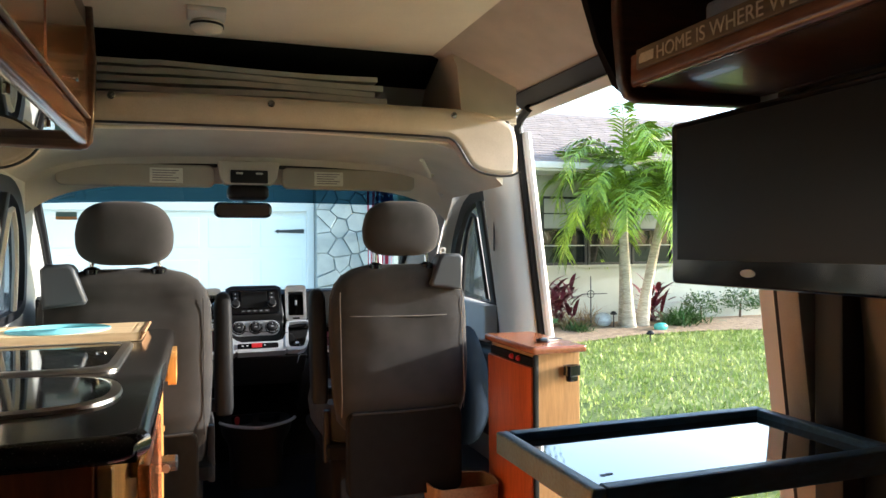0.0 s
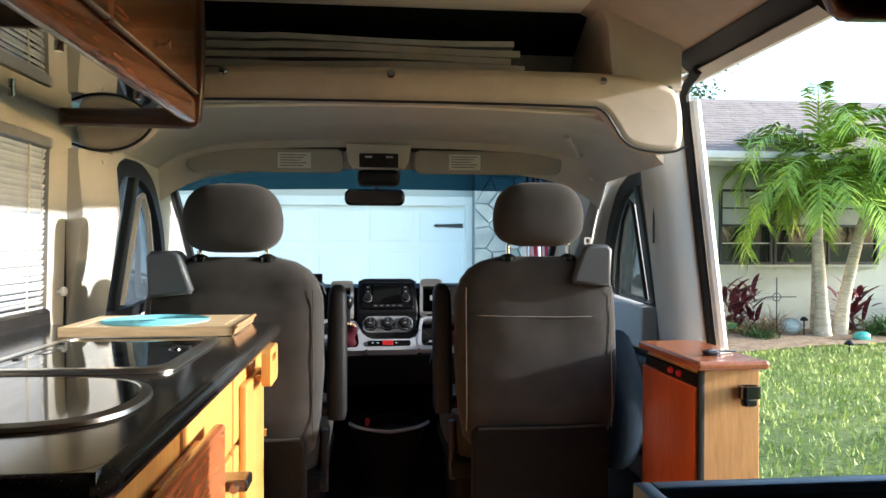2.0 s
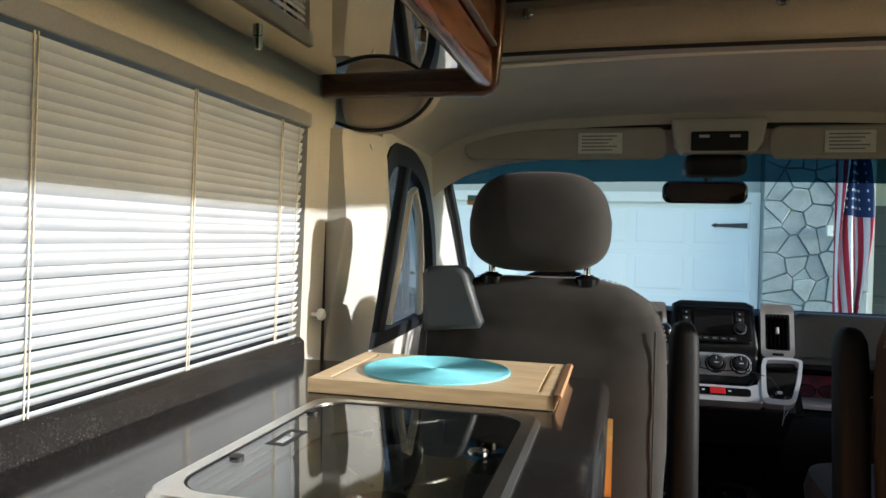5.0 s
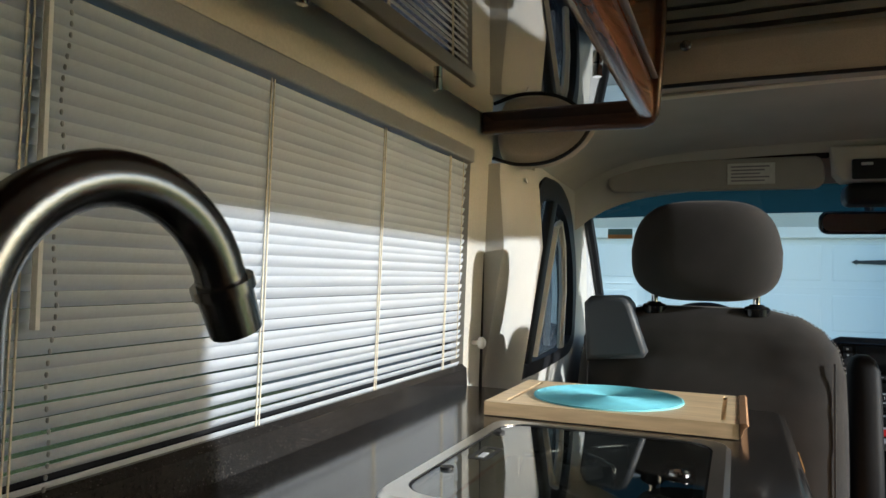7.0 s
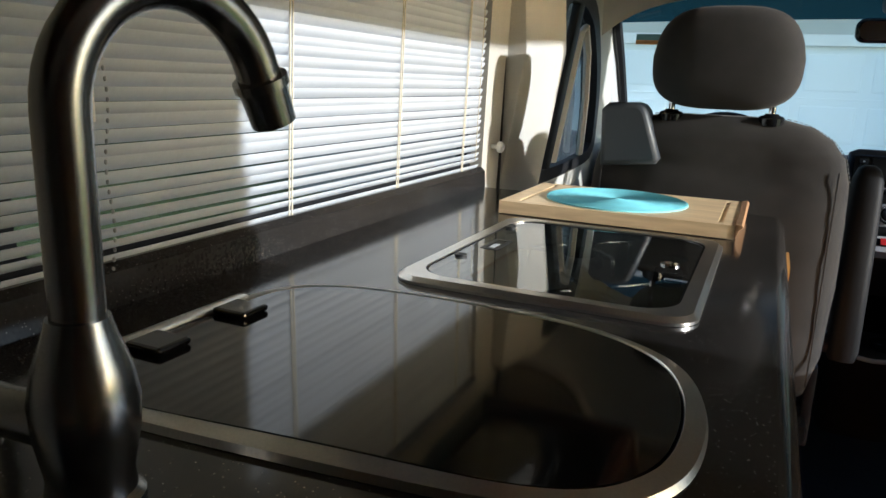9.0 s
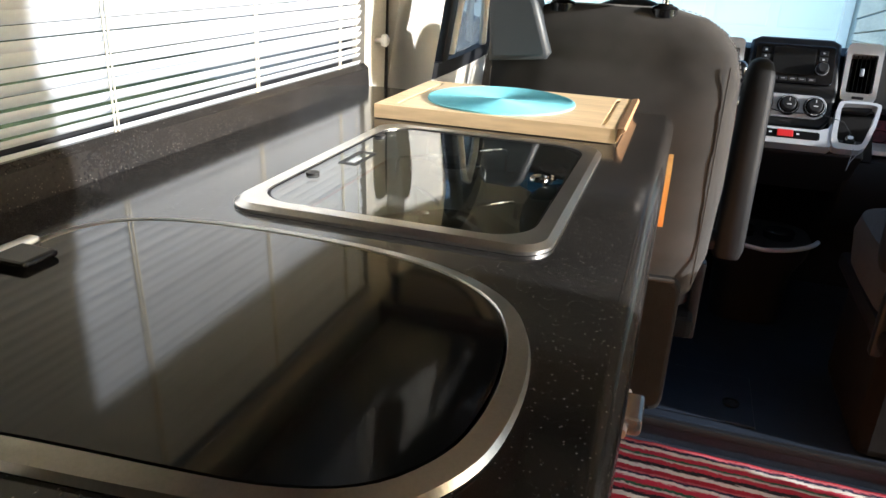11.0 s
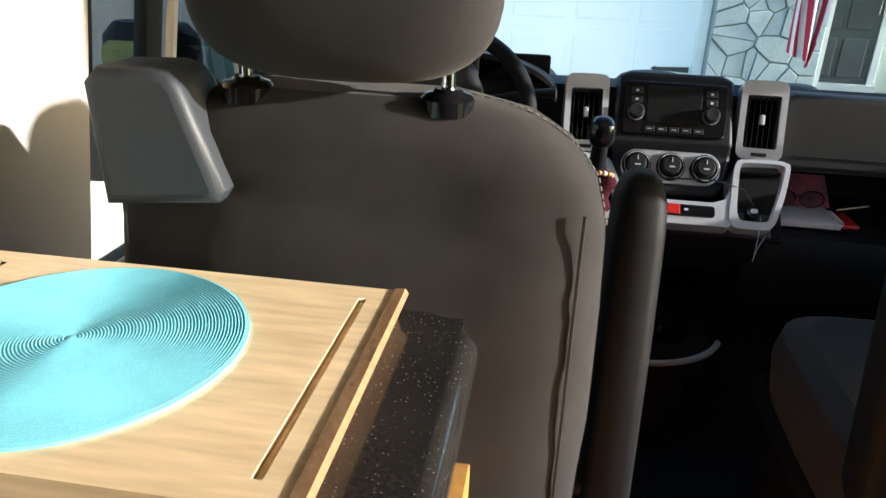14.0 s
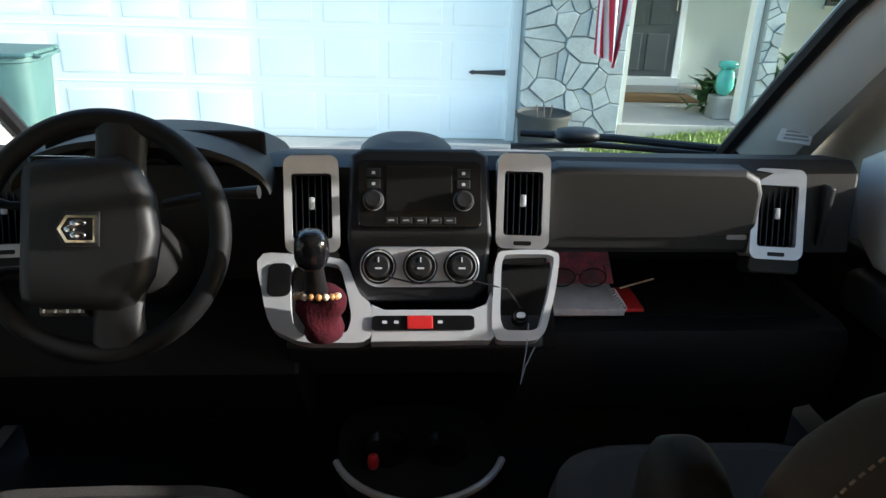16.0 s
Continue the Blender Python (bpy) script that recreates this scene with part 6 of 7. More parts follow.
for x0, x1 in ((-1.19, -1.135), (1.175, 1.22)):
    rbox(skirt, x0, x1, -1.75, 2.44, -0.35, 0.0, 0.01)
solid("van_skirt", skirt, "vanwhite", "white painted lower body of the van", "body", "structure")


# ---- outdoors ----
GZ = -0.62


def lawn_height(x, y):
    t = min(1, max(0, (x - 1.9) / 2.2))
    return GZ + 0.17 * t * t * (3 - 2 * t)


gm = B()
grid(gm, lambda x, y: (x, y, lawn_height(x, y)), [-900, -120, -30, -8] + span(-6, 30, 36) + [60, 200, 900], [-900, -120, -30] + span(-10, 40, 25) + [120, 900])
solid("ground", gm, "lawn", "sunlit lawn reaching to the distance", "lawn", "structure")
dr = B()
grid(dr, lambda x, y: (x, y, lawn_height(x, y) + 0.012), span(-5.6, 2.0, 10), span(-8, 9.72, 10), (0, 0, -0.01))
solid("driveway", dr, "concrete", "pale concrete driveway", "driveway", "structure")


def in_bed(x, y):
    return y > 10.05 + 0.45 * math.sin(0.9 * x + 1.0) + 0.18 * (x - 7.5) * (1 if x > 7.5 else -0.25) and 4.3 < x < 16


bd = B()
grid(bd, lambda x, v: (x, (10.05 + 0.45 * math.sin(0.9 * x + 1.0) + 0.18 * (x - 7.5) * (1 if x > 7.5 else -0.25)) * (1 - v) + 12.5 * v, lawn_height(x, 0) + 0.02 + 0.05 * math.sin(math.pi * v)), span(4.3, 15, 40), span(0, 1, 8))
solid("mulch_bed", bd, "mulch", "pale mulch bed along the house wall", "flower bed", "structure")

rng = np.random.default_rng(5)
N = 60000
gx, gy = rng.uniform(1.9, 16, N), 1.5 + 10.5 * rng.uniform(0, 1, N) ** 0.9
keep = np.array([not in_bed(a, b_) for a, b_ in zip(gx, gy)]) & (gx > 1.15 + 0.0 * gy)
gx, gy = gx[keep], gy[keep]
n = len(gx)
gz = np.array([lawn_height(a, 0) for a in gx])
ang, hgt, lean_ = rng.uniform(0, 2 * np.pi, n), rng.uniform(0.03, 0.075, n), rng.uniform(0.0, 0.05, n)
wid = rng.uniform(0.006, 0.014, n)
la = rng.uniform(0, 2 * np.pi, n)
V = np.empty((n, 3, 3))
V[:, 0] = np.c_[gx - wid * np.cos(ang), gy - wid * np.sin(ang), gz]
V[:, 1] = np.c_[gx + wid * np.cos(ang), gy + wid * np.sin(ang), gz]
V[:, 2] = np.c_[gx + lean_ * np.cos(la), gy + lean_ * np.sin(la), gz + hgt]
me = bpy.data.meshes.new("grass")
me.from_pydata(V.reshape(-1, 3).tolist(), [], np.arange(3 * n).reshape(-1, 3).tolist())
me.materials.append(M["blade"])
tagged(new("grass", me), "short bright green grass blades", "grass", kind="stuff")

# garage wing
house = base("house", "pale single-storey house with a white double garage", "house")
bm = B()
rbox(bm, -7.0, -4.25, 9.75, 9.95, GZ, 2.6, 0)
rbox(bm, -4.25, 1.30, 9.75, 9.95, 1.62, 2.6, 0)
rbox(bm, 1.30, 2.5, 9.75, 9.95, GZ, 2.6, 0)
part("garage_wall", bm, "porchwall", house)
part("garage_trim", rbox(B(), 1.19, 1.285, 9.66, 9.75, GZ, 1.74, 0.004), "whitepaint", house)
part("garage_trim", rbox(B(), -4.27, -4.15, 9.66, 9.75, GZ, 1.74, 0.004), "whitepaint", house)
part("garage_trim", rbox(B(), -4.15, 1.19, 9.66, 9.75, 1.62, 1.74, 0.004), "whitepaint", house)
gd = part("garage_door", rbox(B(), -4.15, 1.19, 9.74, 9.80, GZ + 0.01, 1.62, 0.002), "garage", house, "white panelled garage door")
for j in range(4):
    for i in range(8):
        cx, cz = -4.15 + 5.34 * (i + 0.5) / 8, GZ + 0.01 + 2.23 * (j + 0.5) / 4
        b = B()
        R = [[b.verts.new((x, y, z)) for x, z in rrect(cx, cz, w, h, 0.01, 1)] for w, h, y in ((0.56, 0.40, 9.739), (0.55, 0.39, 9.736), (0.51, 0.35, 9.738), (0.49, 0.33, 9.7365))]
        for A, C in zip(R, R[1:]):
            for k in range(len(A)):
                b.faces.new((A[k], A[(k + 1) % len(A)], C[(k + 1) % len(A)], C[k]))
        b.faces.new(R[-1])
        part("panel", b, "garage", gd)
for j in range(1, 4):
    part("section_joint", rbox(B(), -4.15, 1.19, 9.733, 9.741, GZ + 0.01 + 2.23 * j / 4 - 0.006, GZ + 0.01 + 2.23 * j / 4 + 0.006, 0.002), "garage", gd)
for z in (0.115, 1.355):
    for x, s in ((1.16, -1), (-4.12, 1)):
        bm = B()
        prism(bm, [(x, z - 0.030), (x + s * 0.34, z - 0.016), (x + s * 0.345, z - 0.03), (x + s * 0.40, z), (x + s * 0.345, z + 0.03), (x + s * 0.34, z + 0.016), (x, z + 0.030)], "y", 9.715, 9.728, 0.003)
        part("strap_hinge", bm, "winframe", gd, "black decorative strap hinge")
bm = B()
rbox(bm, 2.5, 15.5, 12.5, 12.7, GZ, 2.75, 0)
rbox(bm, 2.4, 2.52, 9.95, 12.5, GZ, 2.75, 0)
part("front_wall", bm, "stucco", house)
part("porch_slab", rbox(B(), 2.45, 4.6, 9.72, 12.5, GZ, -0.417, 0.01), "concrete", house)
fd = part("front_door", rbox(B(), 3.1, 4.02, 12.42, 12.48, -0.30, 1.74, 0.005), "doorpaint", house, "dark grey-green panelled front door")
for z0, z1 in ((-0.22, 0.30), (0.42, 1.05), (1.15, 1.60)):
    for x0 in (3.20, 3.60):
        part("panel", rbox(B(), x0, x0 + 0.32, 12.405, 12.425, z0, z1, 0.012), "doorpaint", fd)
part("door_handle", tube(B(), [(3.95, 12.36, 0.62), (3.95, 12.36, 0.86)], 0.012, 8), "nickel", fd)
part("door_frame", rbox(B(), 4.025, 4.12, 12.40, 12.5, -0.417, 1.82, 0.006), "whitepaint", house)
part("door_step", rbox(B(), 3.0, 4.12, 12.30, 12.5, -0.417, -0.305, 0.006), "whitepaint", house)
part("porch_post_trim", rbox(B(), 3.83, 3.915, 9.80, 9.95, -0.417, 2.5, 0.006), "whitepaint", house)
bm = B()
prism(bm, [(9.1, 2.48), (9.1, 2.62), (12.4, 4.3), (15.5, 2.75), (15.5, 2.6)], "x", -7.6, 4.1)
part("garage_roof", bm, "shingle", house)
bm = B()
prism(bm, [(11.75, 2.62), (11.75, 2.70), (15.0, 4.25), (18.5, 2.70), (18.5, 2.62)], "x", 5.2, 17)
rf = part("roof", bm, "shingle", house, "grey-brown shingle roof")
# courses of shingles over the visible roof slope
sm = B()
rs = np.random.default_rng(9)
for j in range(22):
    y = 11.72 + 0.14 * j
    z = 2.70 + (y - 11.75) * 1.55 / 3.25
    x = 5.15 - 0.15 * (j % 2)
    while x < 15.5:
        w = 0.26 + 0.10 * rs.random()
        t = 0.012 + 0.010 * rs.random()
        prism(sm, [(y, z + 0.004), (y, z + 0.006 + t), (y + 0.17, z + 0.085 + t * 0.4), (y + 0.17, z + 0.080)], "x", x, x + w - 0.008)
        x += w
tagged(part("shingles", sm, "shingle", rf), kind="stuff")
part("fascia", rbox(B(), 5.15, 16.8, 11.68, 11.73, 2.52, 2.69, 0.004), "whitepaint", house)
part("soffit", rbox(B(), 5.15, 16.8, 11.73, 12.5, 2.52, 2.545, 0), "whitepaint", house)
bm = B()
prism(bm, [(11.56, 2.66), (11.58, 2.56), (11.68, 2.56), (11.68, 2.66), (11.665, 2.66), (11.665, 2.575), (11.59, 2.575), (11.575, 2.66)], "x", 5.1, 16.8)
part("gutter", bm, "whitepaint", house, "white rain gutter")
part("downpipe", tube(B(), [(5.55, 11.63, 2.56), (5.55, 11.7, 2.45), (5.55, 12.42, 2.25), (5.55, 12.45, 2.1), (5.55, 12.45, -0.4)], 0.04, 8), "whitepaint", house, "white downpipe")
for wx0, wx1 in ((6.17, 7.17), (7.20, 8.20), (8.23, 9.23), (10.4, 11.4), (11.43, 12.43)):
    w = part("window", ring(B(), [(wx0, 0.74), (wx1, 0.74), (wx1, 2.10), (wx0, 2.10)], [(wx0 + 0.045, 0.79), (wx1 - 0.045, 0.79), (wx1 - 0.045, 2.055), (wx0 + 0.045, 2.055)], "y", 12.44, 12.52), "winframe", house, "dark-framed sash window")
    part("pane", rbox(B(), wx0 + 0.04, wx1 - 0.04, 12.485, 12.495, 0.78, 1.44, 0), "windark", w)
    part("pane", rbox(B(), wx0 + 0.04, wx1 - 0.04, 12.475, 12.485, 1.46, 2.06, 0), "blindfar", w, "pane with a pale shade drawn")
    part("meeting_rail", rbox(B(), wx0 + 0.04, wx1 - 0.04, 12.45, 12.475, 1.43, 1.47, 0.003), "winframe", w)
    part("glazing_bar", rbox(B(), wx0 + 0.04, wx1 - 0.04, 12.455, 12.475, 1.12, 1.14, 0.002), "greytrim", w)
    part("glazing_bar", rbox(B(), wx0 + 0.04, wx1 - 0.04, 12.455, 12.47, 1.75, 1.775, 0.002), "winframe", w)
    part("sill", rbox(B(), wx0 - 0.03, wx1 + 0.03, 12.42, 12.5, 0.69, 0.74, 0.004), "stucco", w)


# stone facing: irregular stones with dark joints
def clip(poly, p, nrm):
    out = []
    for a, b_ in zip(poly, poly[1:] + poly[:1]):
        da, db = (a[0] - p[0]) * nrm[0] + (a[1] - p[1]) * nrm[1], (b_[0] - p[0]) * nrm[0] + (b_[1] - p[1]) * nrm[1]
        if da <= 0:
            out.append(a)
        if da * db < 0:
            f = da / (da - db)
            out.append((a[0] + f * (b_[0] - a[0]), a[1] + f * (b_[1] - a[1])))
    return out


def stone_face(owner, x0, x1, z0, z1, yf, size, seed):
    r = random.Random(seed)
    nx, nz = max(2, round((x1 - x0) / size)), max(2, round((z1 - z0) / (size * 0.9)))
    pts = [(x0 + (i + 0.5 + r.uniform(-0.6, 0.6)) * (x1 - x0) / nx, z0 + (j + 0.5 + r.uniform(-0.6, 0.6)) * (z1 - z0) / nz) for i in range(nx) for j in range(nz)]
    for p in pts:
        poly = [(x0, z0), (x1, z0), (x1, z1), (x0, z1)]
        for q in pts:
            if q != p:
                d = (q[0] - p[0], q[1] - p[1])
                L = math.hypot(*d)
                if L < size * 3.2:
                    mid = ((p[0] + q[0]) / 2 - d[0] / L * 0.0035, (p[1] + q[1]) / 2 - d[1] / L * 0.0035)
                    poly = clip(poly, mid, d)
        if len(poly) < 3:
            continue
        c = (sum(a for a, _ in poly) / len(poly), sum(b_ for _, b_ in poly) / len(poly))
        dep = r.uniform(0.02, 0.045)
        b = B()
        R = [[b.verts.new((c[0] + (x - c[0]) * s, y, c[1] + (z - c[1]) * s)) for x, z in poly] for s, y in ((1.0, yf + 0.02), (1.0, yf - dep * 0.6), (0.93, yf - dep))]
        for A, C in zip(R, R[1:]):
            for k in range(len(A)):
                b.faces.new((A[k], A[(k + 1) % len(A)], C[(k + 1) % len(A)], C[k]))
        b.faces.new(R[-1])
        part("stone", b, "stone", owner)


col = part("stone_pier", rbox(B(), 1.29, 2.37, 9.52, 9.75, GZ, 2.55, 0.01), "mortar", house, "grey irregular stone facing")
stone_face(col, 1.29, 2.37, GZ, 2.3, 9.515, 0.235, 3)
col2 = part("porch_pier", rbox(B(), 3.92, 4.12, 9.72, 9.98, GZ, 2.5, 0.01), "mortar", house, "slim grey stone porch pier")
stone_face(col2, 3.92, 4.12, GZ, 2.0, 9.715, 0.16, 8)
part("wall_lamp_box", rbox(B(), 1.93, 1.99, 9.43, 9.48, 1.25, 1.37, 0.005), "whitepaint", col)

mt = base("door_mat", "brown coir door mat on the porch", "door mat")
part("pile", rbox(B(), 2.62, 3.95, 11.0, 11.6, -0.416, -0.395, 0.006), "coir", mt)
pt = base("pot_ornament", "aqua glazed ornament on a grey square pot", "ornament")
part("pot", prism(B(), rrect(3.80, 10.16, 0.26, 0.26, 0.03), "z", -0.416, -0.16, 0.01), "pot", pt)
part("ornament", blob(B(), (3.80, 10.16, 0.0), (0.10, 0.09, 0.16), 0.8, 16, 12), "aqua", pt)
part("cap", blob(B(), (3.80, 10.15, 0.19), (0.11, 0.07, 0.05), 0.7, 16, 10), "aqua", pt)
pl2 = base("planter_barrel", "dark round planter beside the stone pier", "planter")
bm = B()
lathe(bm, [(0.0, 0.0), (0.22, 0.0), (0.25, 0.20), (0.26, 0.36), (0.285, 0.40), (0.285, 0.435), (0.27, 0.44), (0.25, 0.41), (0.0, 0.38)], 28, pose(1.475, 9.1, GZ + 0.012))
part("tub", bm, "barrel", pl2)
for k in range(3):
    part("stem", tube(B(), [(1.42 + 0.06 * k, 9.1, -0.24), (1.40 + 0.08 * k, 9.11, -0.10)], 0.008, 5), "bark", pl2)
wb = base("wheelie_bin", "tall green plastic rubbish bin by the garage", "bin")
bm = B()
loft(bm, [[(x, y, z) for x, y in section(-3.39, 8.6, w, w * 1.0, 20, 0.5)] for z, w in ((GZ + 0.01, 0.48), (GZ + 0.5, 0.56), (0.32, 0.62), (0.33, 0.66), (0.37, 0.66))])
part("tub", bm, "bin", wb)
part("lid", rbox(B(), -3.73, -3.06, 8.26, 8.92, 0.372, 0.41, 0.02), "bin", wb)
part("handle", tube(B(), [(-3.10, 8.4, 0.40), (-3.02, 8.4, 0.37), (-3.02, 8.8, 0.37), (-3.10, 8.8, 0.40)], 0.015, 8), "bin", wb)

# flag on its pole at the stone pier
fg = base("flag", "hanging red and white striped flag with a starry blue corner", "flag")
part("pole", tube(B(), [(2.05, 9.52, 1.75), (1.98, 8.9, 2.15), (1.93, 8.55, 2.38)], 0.013, 8), "white", fg)


def flag_at(u, v):
    # u down the hanging length, v across the folds
    w = 0.16 + 0.05 * math.sin(2.2 * u + 0.5)
    return (1.97 + (v - 0.5) * 2 * w * (0.8 + 0.2 * u / 1.6) + 0.04 * math.sin(6 * v + 2.5 * u) + 0.05 * u * (0.4 - v), 8.78 + 0.07 * math.sin(17 * v + 1.3 * u), 2.12 - u * (1.03 + 0.08 * v))


for k in range(13):
    v0, v1 = k / 13, (k + 1) / 13
    bm = B()
    grid(bm, lambda u, v: flag_at(u, v), span(0.62 if k >= 6 else 0.0, 1.62, 22), span(v0, v1, 4), (0.0, 0.003, 0.0))
    part("stripe", bm, "flagred" if k % 2 == 0 else "flagwhite", fg)
bm = B()
grid(bm, lambda u, v: flag_at(u, v), span(0.0, 0.62, 10), span(6 / 13, 1, 16), (0.0, 0.003, 0.0))
part("canton", bm, "flagblue", fg, "navy corner with white stars")
for i in range(7):
    for j in range(5):
        bm = B()
        u, v = 0.05 + 0.082 * i, 6 / 13 + 0.06 + 0.10 * j
        c = Vector(flag_at(u, v)) + Vector((0, -0.004, 0))
        vs = [bm.verts.new(c + Vector(((0.020 if q % 2 else 0.008) * math.sin(q * math.pi / 5), 0, (0.020 if q % 2 else 0.008) * math.cos(q * math.pi / 5)))) for q in range(10)]
        bm.faces.new(vs)
        part("star", bm, "flagwhite", fg)


# ---- planting ----
def frond(bm, root, az, el, L, seed, droop=1.0, leaf=0.46, pairs=40):
    r = random.Random(seed)
    pts, d = [Vector(root)], el
    for k in range(12):
        d -= droop * radians(3 + 1.5 * k) * 0.9
        pts.append(pts[-1] + Vector((math.cos(az) * math.cos(d), math.sin(az) * math.cos(d), math.sin(d))) * L / 12)
    tube(bm, pts, [0.02 * (1 - k / 14) for k in range(13)], 5)
    side = Vector((-math.sin(az), math.cos(az), 0))
    for k in range(pairs):
        f = 0.14 + 0.86 * k / pairs
        i = min(11, int(f * 12))
        p = pts[i].lerp(pts[i + 1], f * 12 - i)
        fw = (pts[i + 1] - pts[i]).normalized()
        ll = leaf * (0.55 + 0.9 * f * (1.25 - f)) * r.uniform(0.85, 1.15)
        for s in (-1, 1):
            dirn = (side * s * 0.8 + fw * (0.55 + 0.5 * f) + Vector((0, 0, r.uniform(-0.25, 0.35)))).normalized()
            tip = p + dirn * ll + Vector((0, 0, -0.28 * ll))
            mid = p + dirn * ll * 0.5 + Vector((0, 0, -0.03 * ll))
            wv = fw * 0.020
            a, b_, c, e, t = p - wv * 0.4, p + wv * 0.4, mid + wv, mid - wv, tip
            vs = [bm.verts.new(q) for q in (a, b_, c, t, e)]
            bm.faces.new(vs)
    return bm


def palm(x, y, stems, seed):
    p = base("palm_tree", "clump palm with pale ringed trunks and feathery fronds", "palm", group="palms")
    r = random.Random(seed)
    z0 = lawn_height(x, y) - 0.02
    for i, (dx, dy, h, lx, ly) in enumerate(stems):
        pts = [(x + dx + lx * (k / 10) ** 1.3, y + dy + ly * k / 10, z0 + h * k / 10) for k in range(11)]
        part("trunk", tube(B(), pts, [0.15, 0.13, 0.112, 0.10, 0.094, 0.09, 0.088, 0.086, 0.084, 0.08, 0.075], 14), "trunk", p)
        top = Vector(pts[-1])
        part("crown_shaft", tube(B(), [top, top + Vector((0.02, 0, 0.25)), top + Vector((0.03, 0, 0.55))], [0.085, 0.075, 0.03], 12), "shaft", p)
        bm = B()
        cnt = 22
        for k in range(cnt):
            frond(bm, top + Vector((0.02, 0, 0.42)), 2 * math.pi * (k + r.random() * 0.6) / cnt, radians(r.uniform(8, 75)), r.uniform(1.6, 2.3), seed * 100 + i * 20 + k, r.uniform(0.8, 1.25))
        part("crown", bm, "frond", p, "feathery green fronds")
    return p


palm(7.35, 11.25, ((0.0, 0.0, 1.85, -0.12, 0.0), (0.34, 0.1, 2.1, 0.50, 0.05), (0.12, 0.3, 2.6, 0.10, 0.2)), 2)


def tuft(name, label, x, y, cnt, L, spread, mat, seed, wid=0.02, category="shrub", up=(40, 85), rise=0.0):
    r = random.Random(seed)
    t = base(name, label, category)
    z0 = lawn_height(x, y) + 0.03
    bm = B()
    for k in range(cnt):
        az, el, l = r.uniform(0, 2 * math.pi), radians(r.uniform(*up)), L * r.uniform(0.6, 1.1)
        q = Vector((x + r.gauss(0, spread), y + r.gauss(0, spread), z0 + rise * r.random()))
        side = Vector((-math.sin(az), math.cos(az), 0)) * wid
        pts = [q]
        for s in range(4):
            el -= radians(r.uniform(8, 24))
            pts.append(pts[-1] + Vector((math.cos(az) * math.cos(el), math.sin(az) * math.cos(el), math.sin(el))) * l / 4)
        prev = None
        for s, pp in enumerate(pts):
            w = side * (0.6, 1.0, 0.9, 0.6, 0.05)[s]
            cur = (bm.verts.new(pp - w), bm.verts.new(pp + w))
            if prev:
                bm.faces.new((prev[0], prev[1], cur[1], cur[0]))
            prev = cur
    part("foliage", bm, mat, t)
    return t


tuft("cordyline", "burgundy broad-leaved cordyline against the wall", 6.25, 11.9, 70, 0.55, 0.13, "leafred", 1, 0.045, rise=0.75)
tuft("cordyline", "burgundy broad-leaved cordyline behind the palm", 8.35, 11.95, 60, 0.55, 0.13, "leafred", 4, 0.045, rise=0.65)
tuft("grass_clump", "low dark green clump of strap leaves in mulch", 6.2, 11.1, 170, 0.36, 0.10, "leafgreen", 2, 0.010)
tuft("dry_grass", "dry tan ornamental grass in the bed", 6.75, 11.9, 220, 0.65, 0.18, "leaftan", 3, 0.006)
tuft("dry_grass", "dry tan stems below the cordyline", 6.15, 11.75, 90, 0.5, 0.10, "leaftan", 13, 0.006)
for k, (x, y) in enumerate(((8.45, 11.3), (8.9, 11.5))):
    tuft("grass_clump", "arching green clump of strap leaves by the wall", x, y, 190, 0.6, 0.14, "leafgreen", 20 + k, 0.012)


def bush(x, y, rx, rz, seed, mat="leafgreen", label="rounded green shrub in the bed"):
    r = random.Random(seed)
    t = base("shrub", label, "shrub")
    z0 = lawn_height(x, y)
    part("stem", tube(B(), [(x, y, z0), (x + 0.02, y, z0 + rz)], [0.03, 0.015], 6), "bark", t)
    bm = B()
    for k in range(900):
        a, b_, c = r.uniform(0, 2 * math.pi), r.uniform(-0.4, 1.0), r.uniform(0.55, 1.05) * (1 + 0.15 * math.sin(5 * k))
        q = Vector((x + rx * c * math.cos(a) * math.sqrt(max(0, 1 - b_ * b_ * 0.8)), y + rx * c * math.sin(a) * math.sqrt(max(0, 1 - b_ * b_ * 0.8)), z0 + rz * (1 + b_ * c)))
        u = Vector((r.uniform(-1, 1), r.uniform(-1, 1), r.uniform(-0.3, 1))).normalized() * 0.05
        v = Vector((r.uniform(-1, 1), r.uniform(-1, 1), r.uniform(-1, 1))).normalized() * 0.018
        bm.faces.new([bm.verts.new(p) for p in (q, q + u * 0.5 + v, q + u, q + u * 0.5 - v)])
    part("foliage", bm, mat, t)


bush(9.55, 12.0, 0.36, 0.30, 5)
bush(10.6, 12.05, 0.38, 0.34, 6)
bush(11.6, 12.1, 0.42, 0.30, 7)
for k, (x, y, s) in enumerate(((3.85, 10.5, 0.35), (4.7, 10.3, 0.5), (5.0, 10.9, 0.6))):
    tuft("leafy_plant", "broad-leaved green plant beside the porch", x, y, 60, 0.4, 0.14, "leafgreen", 40 + k, 0.06, rise=s)
gb = base("gazing_ball", "mottled glass gazing ball lying in the mulch", "ornament")
part("ball", blob(B(), (6.98, 11.55, -0.27), (0.16, 0.16, 0.14), 1.0, 20, 14), "glaze", gb)
fr2 = base("garden_stone", "small pale green garden ornament at the lawn edge", "ornament")
part("body", blob(B(), (7.75, 10.85, -0.36), (0.13, 0.09, 0.08), 0.8, 16, 10), "aqua", fr2)
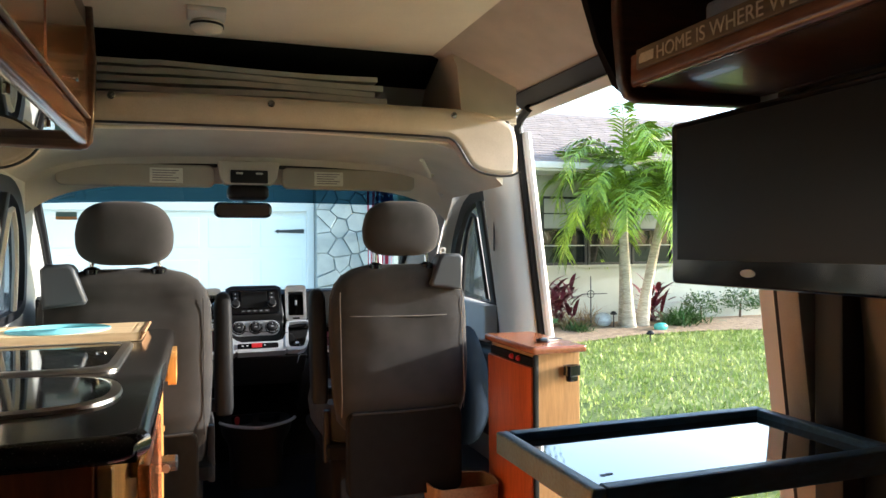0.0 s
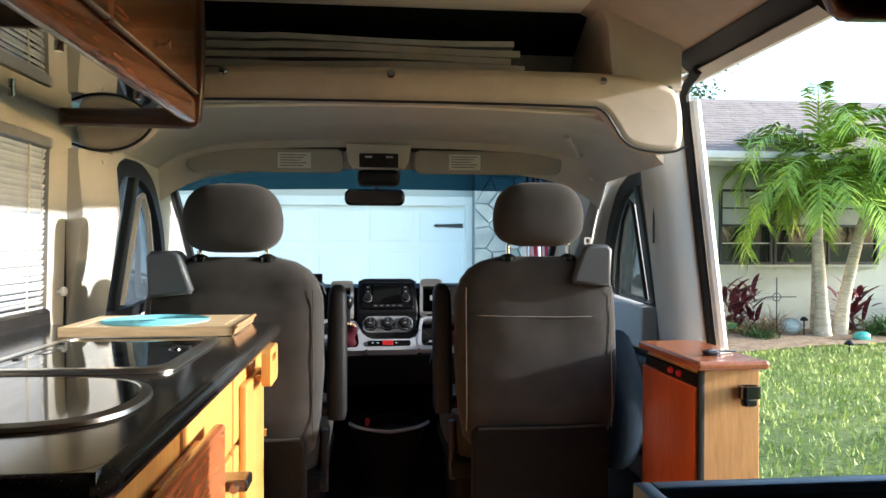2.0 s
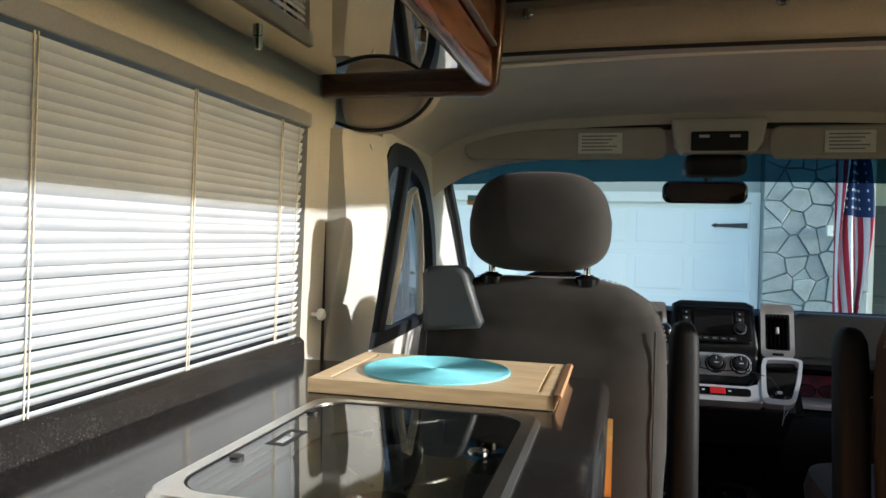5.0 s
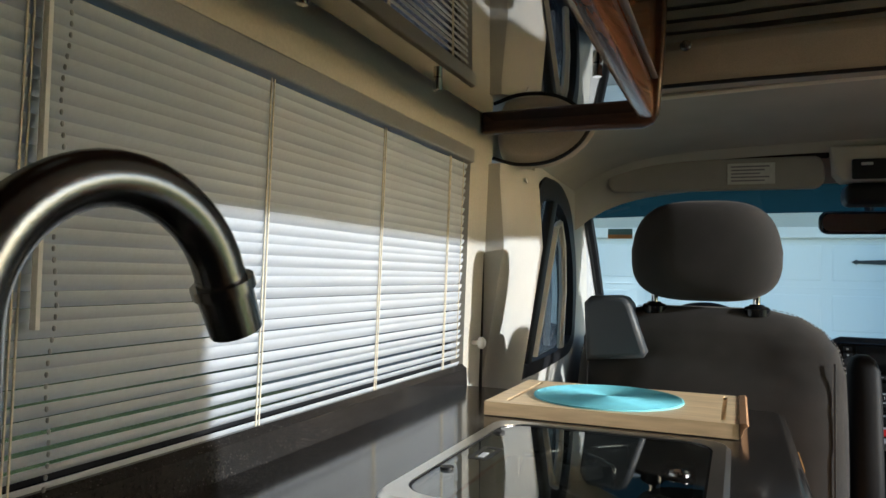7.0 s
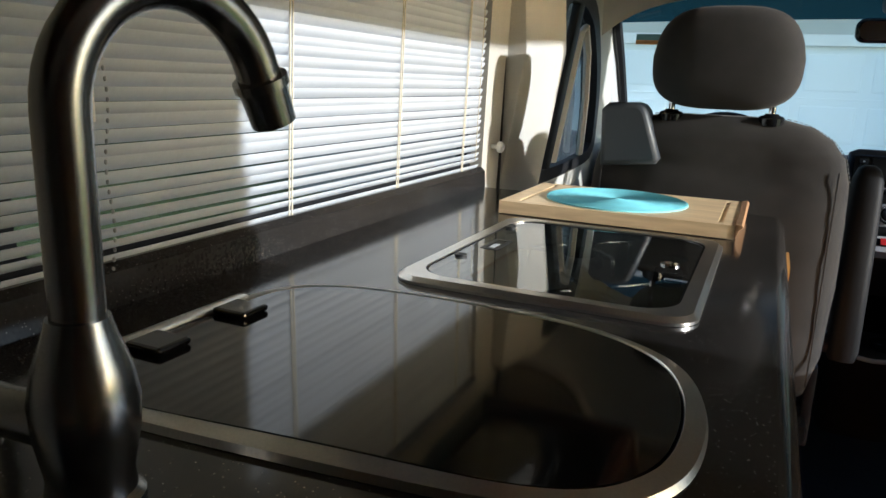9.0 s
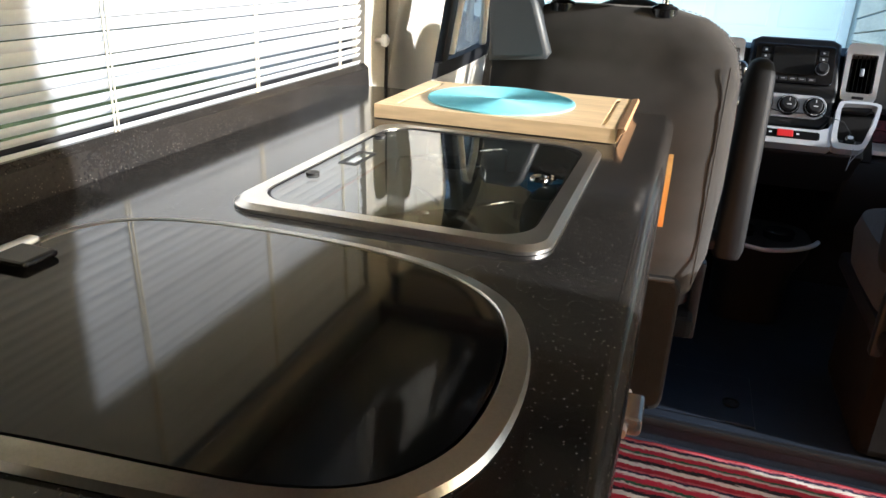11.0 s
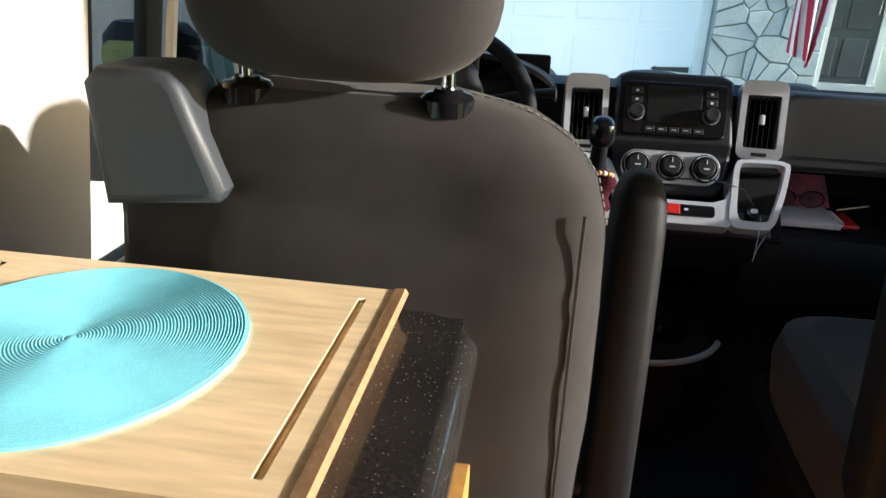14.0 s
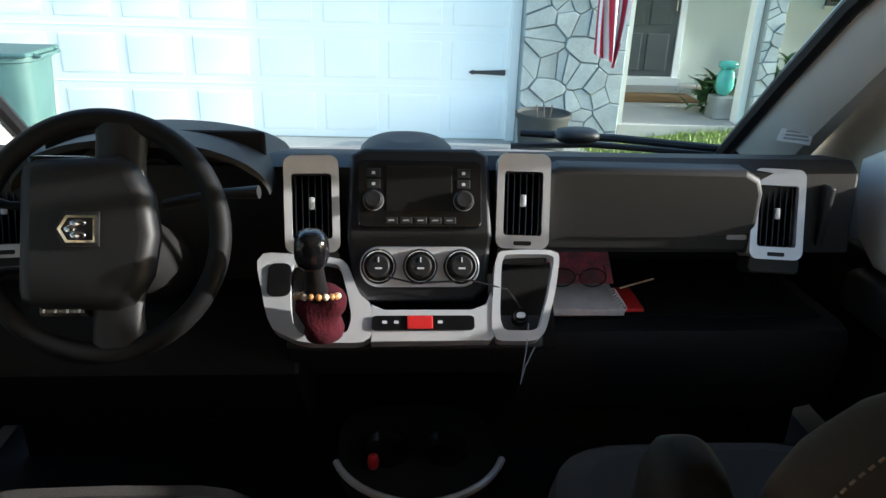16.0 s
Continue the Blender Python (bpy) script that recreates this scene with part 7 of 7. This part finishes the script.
for x, y, h in ((7.05, 11.3, 0.32), (6.68, 9.65, 0.16)):
    sl = base("solar_light", "small black solar path light", "garden light")
    part("stake", tube(B(), [(x, y, lawn_height(x, y)), (x, y, lawn_height(x, y) + h)], 0.012, 6), "black", sl)
    bm = B()
    lathe(bm, [(0.0, 0.0), (0.06, 0.0), (0.065, 0.02), (0.03, 0.06), (0.0, 0.065)], 14, pose(x, y, lawn_height(x, y) + h - 0.02))
    part("head", bm, "black", sl)
cr = base("garden_cross", "black wrought iron stake with scrolls", "stake")
part("upright", tube(B(), [(6.75, 11.6, -0.43), (6.75, 11.6, 0.55)], 0.010, 6), "winframe", cr)
part("crossbar", tube(B(), [(6.55, 11.6, 0.22), (7.1, 11.6, 0.22)], 0.009, 6), "winframe", cr)
part("scroll", tube(B(), [(6.75 + 0.07 * math.cos(a), 11.6, 0.22 + 0.07 * math.sin(a)) for a in span(0, 6.0, 16)], 0.007, 5, True), "winframe", cr)

ft = base("far_tree", "tall tree behind the house roof", "tree")
part("trunk", tube(B(), [(9.8, 24, -0.5), (9.9, 24, 4.0), (10.1, 24, 7.5)], [0.3, 0.22, 0.1], 8), "bark", ft)
r = random.Random(77)
for k in range(7):
    a = 0.9 * k
    part("limb", tube(B(), [(10.0, 24, 4.2 + 0.4 * k), (10 + 1.0 * math.cos(a), 24 + math.sin(a), 5.2 + 0.42 * k)], [0.08, 0.03], 6), "bark", ft)
bm = B()
for k in range(5200):
    g = r.randrange(14)
    gc = Vector((10.0 + 1.5 * math.cos(g * 1.7) * (0.4 + 0.06 * g), 24 + 1.5 * math.sin(g * 1.7), 5.0 + 0.30 * g))
    q = gc + Vector((r.gauss(0, 0.42), r.gauss(0, 0.42), r.gauss(0, 0.30)))
    u, v = Vector((r.gauss(0, 1), r.gauss(0, 1), r.gauss(0, 1))).normalized() * 0.13, Vector((r.gauss(0, 1), r.gauss(0, 1), r.gauss(0, 1))).normalized() * 0.06
    bm.faces.new([bm.verts.new(p) for p in (q, q + u * 0.5 + v, q + u, q + u * 0.5 - v)])
part("crown", bm, "leaffar", ft)
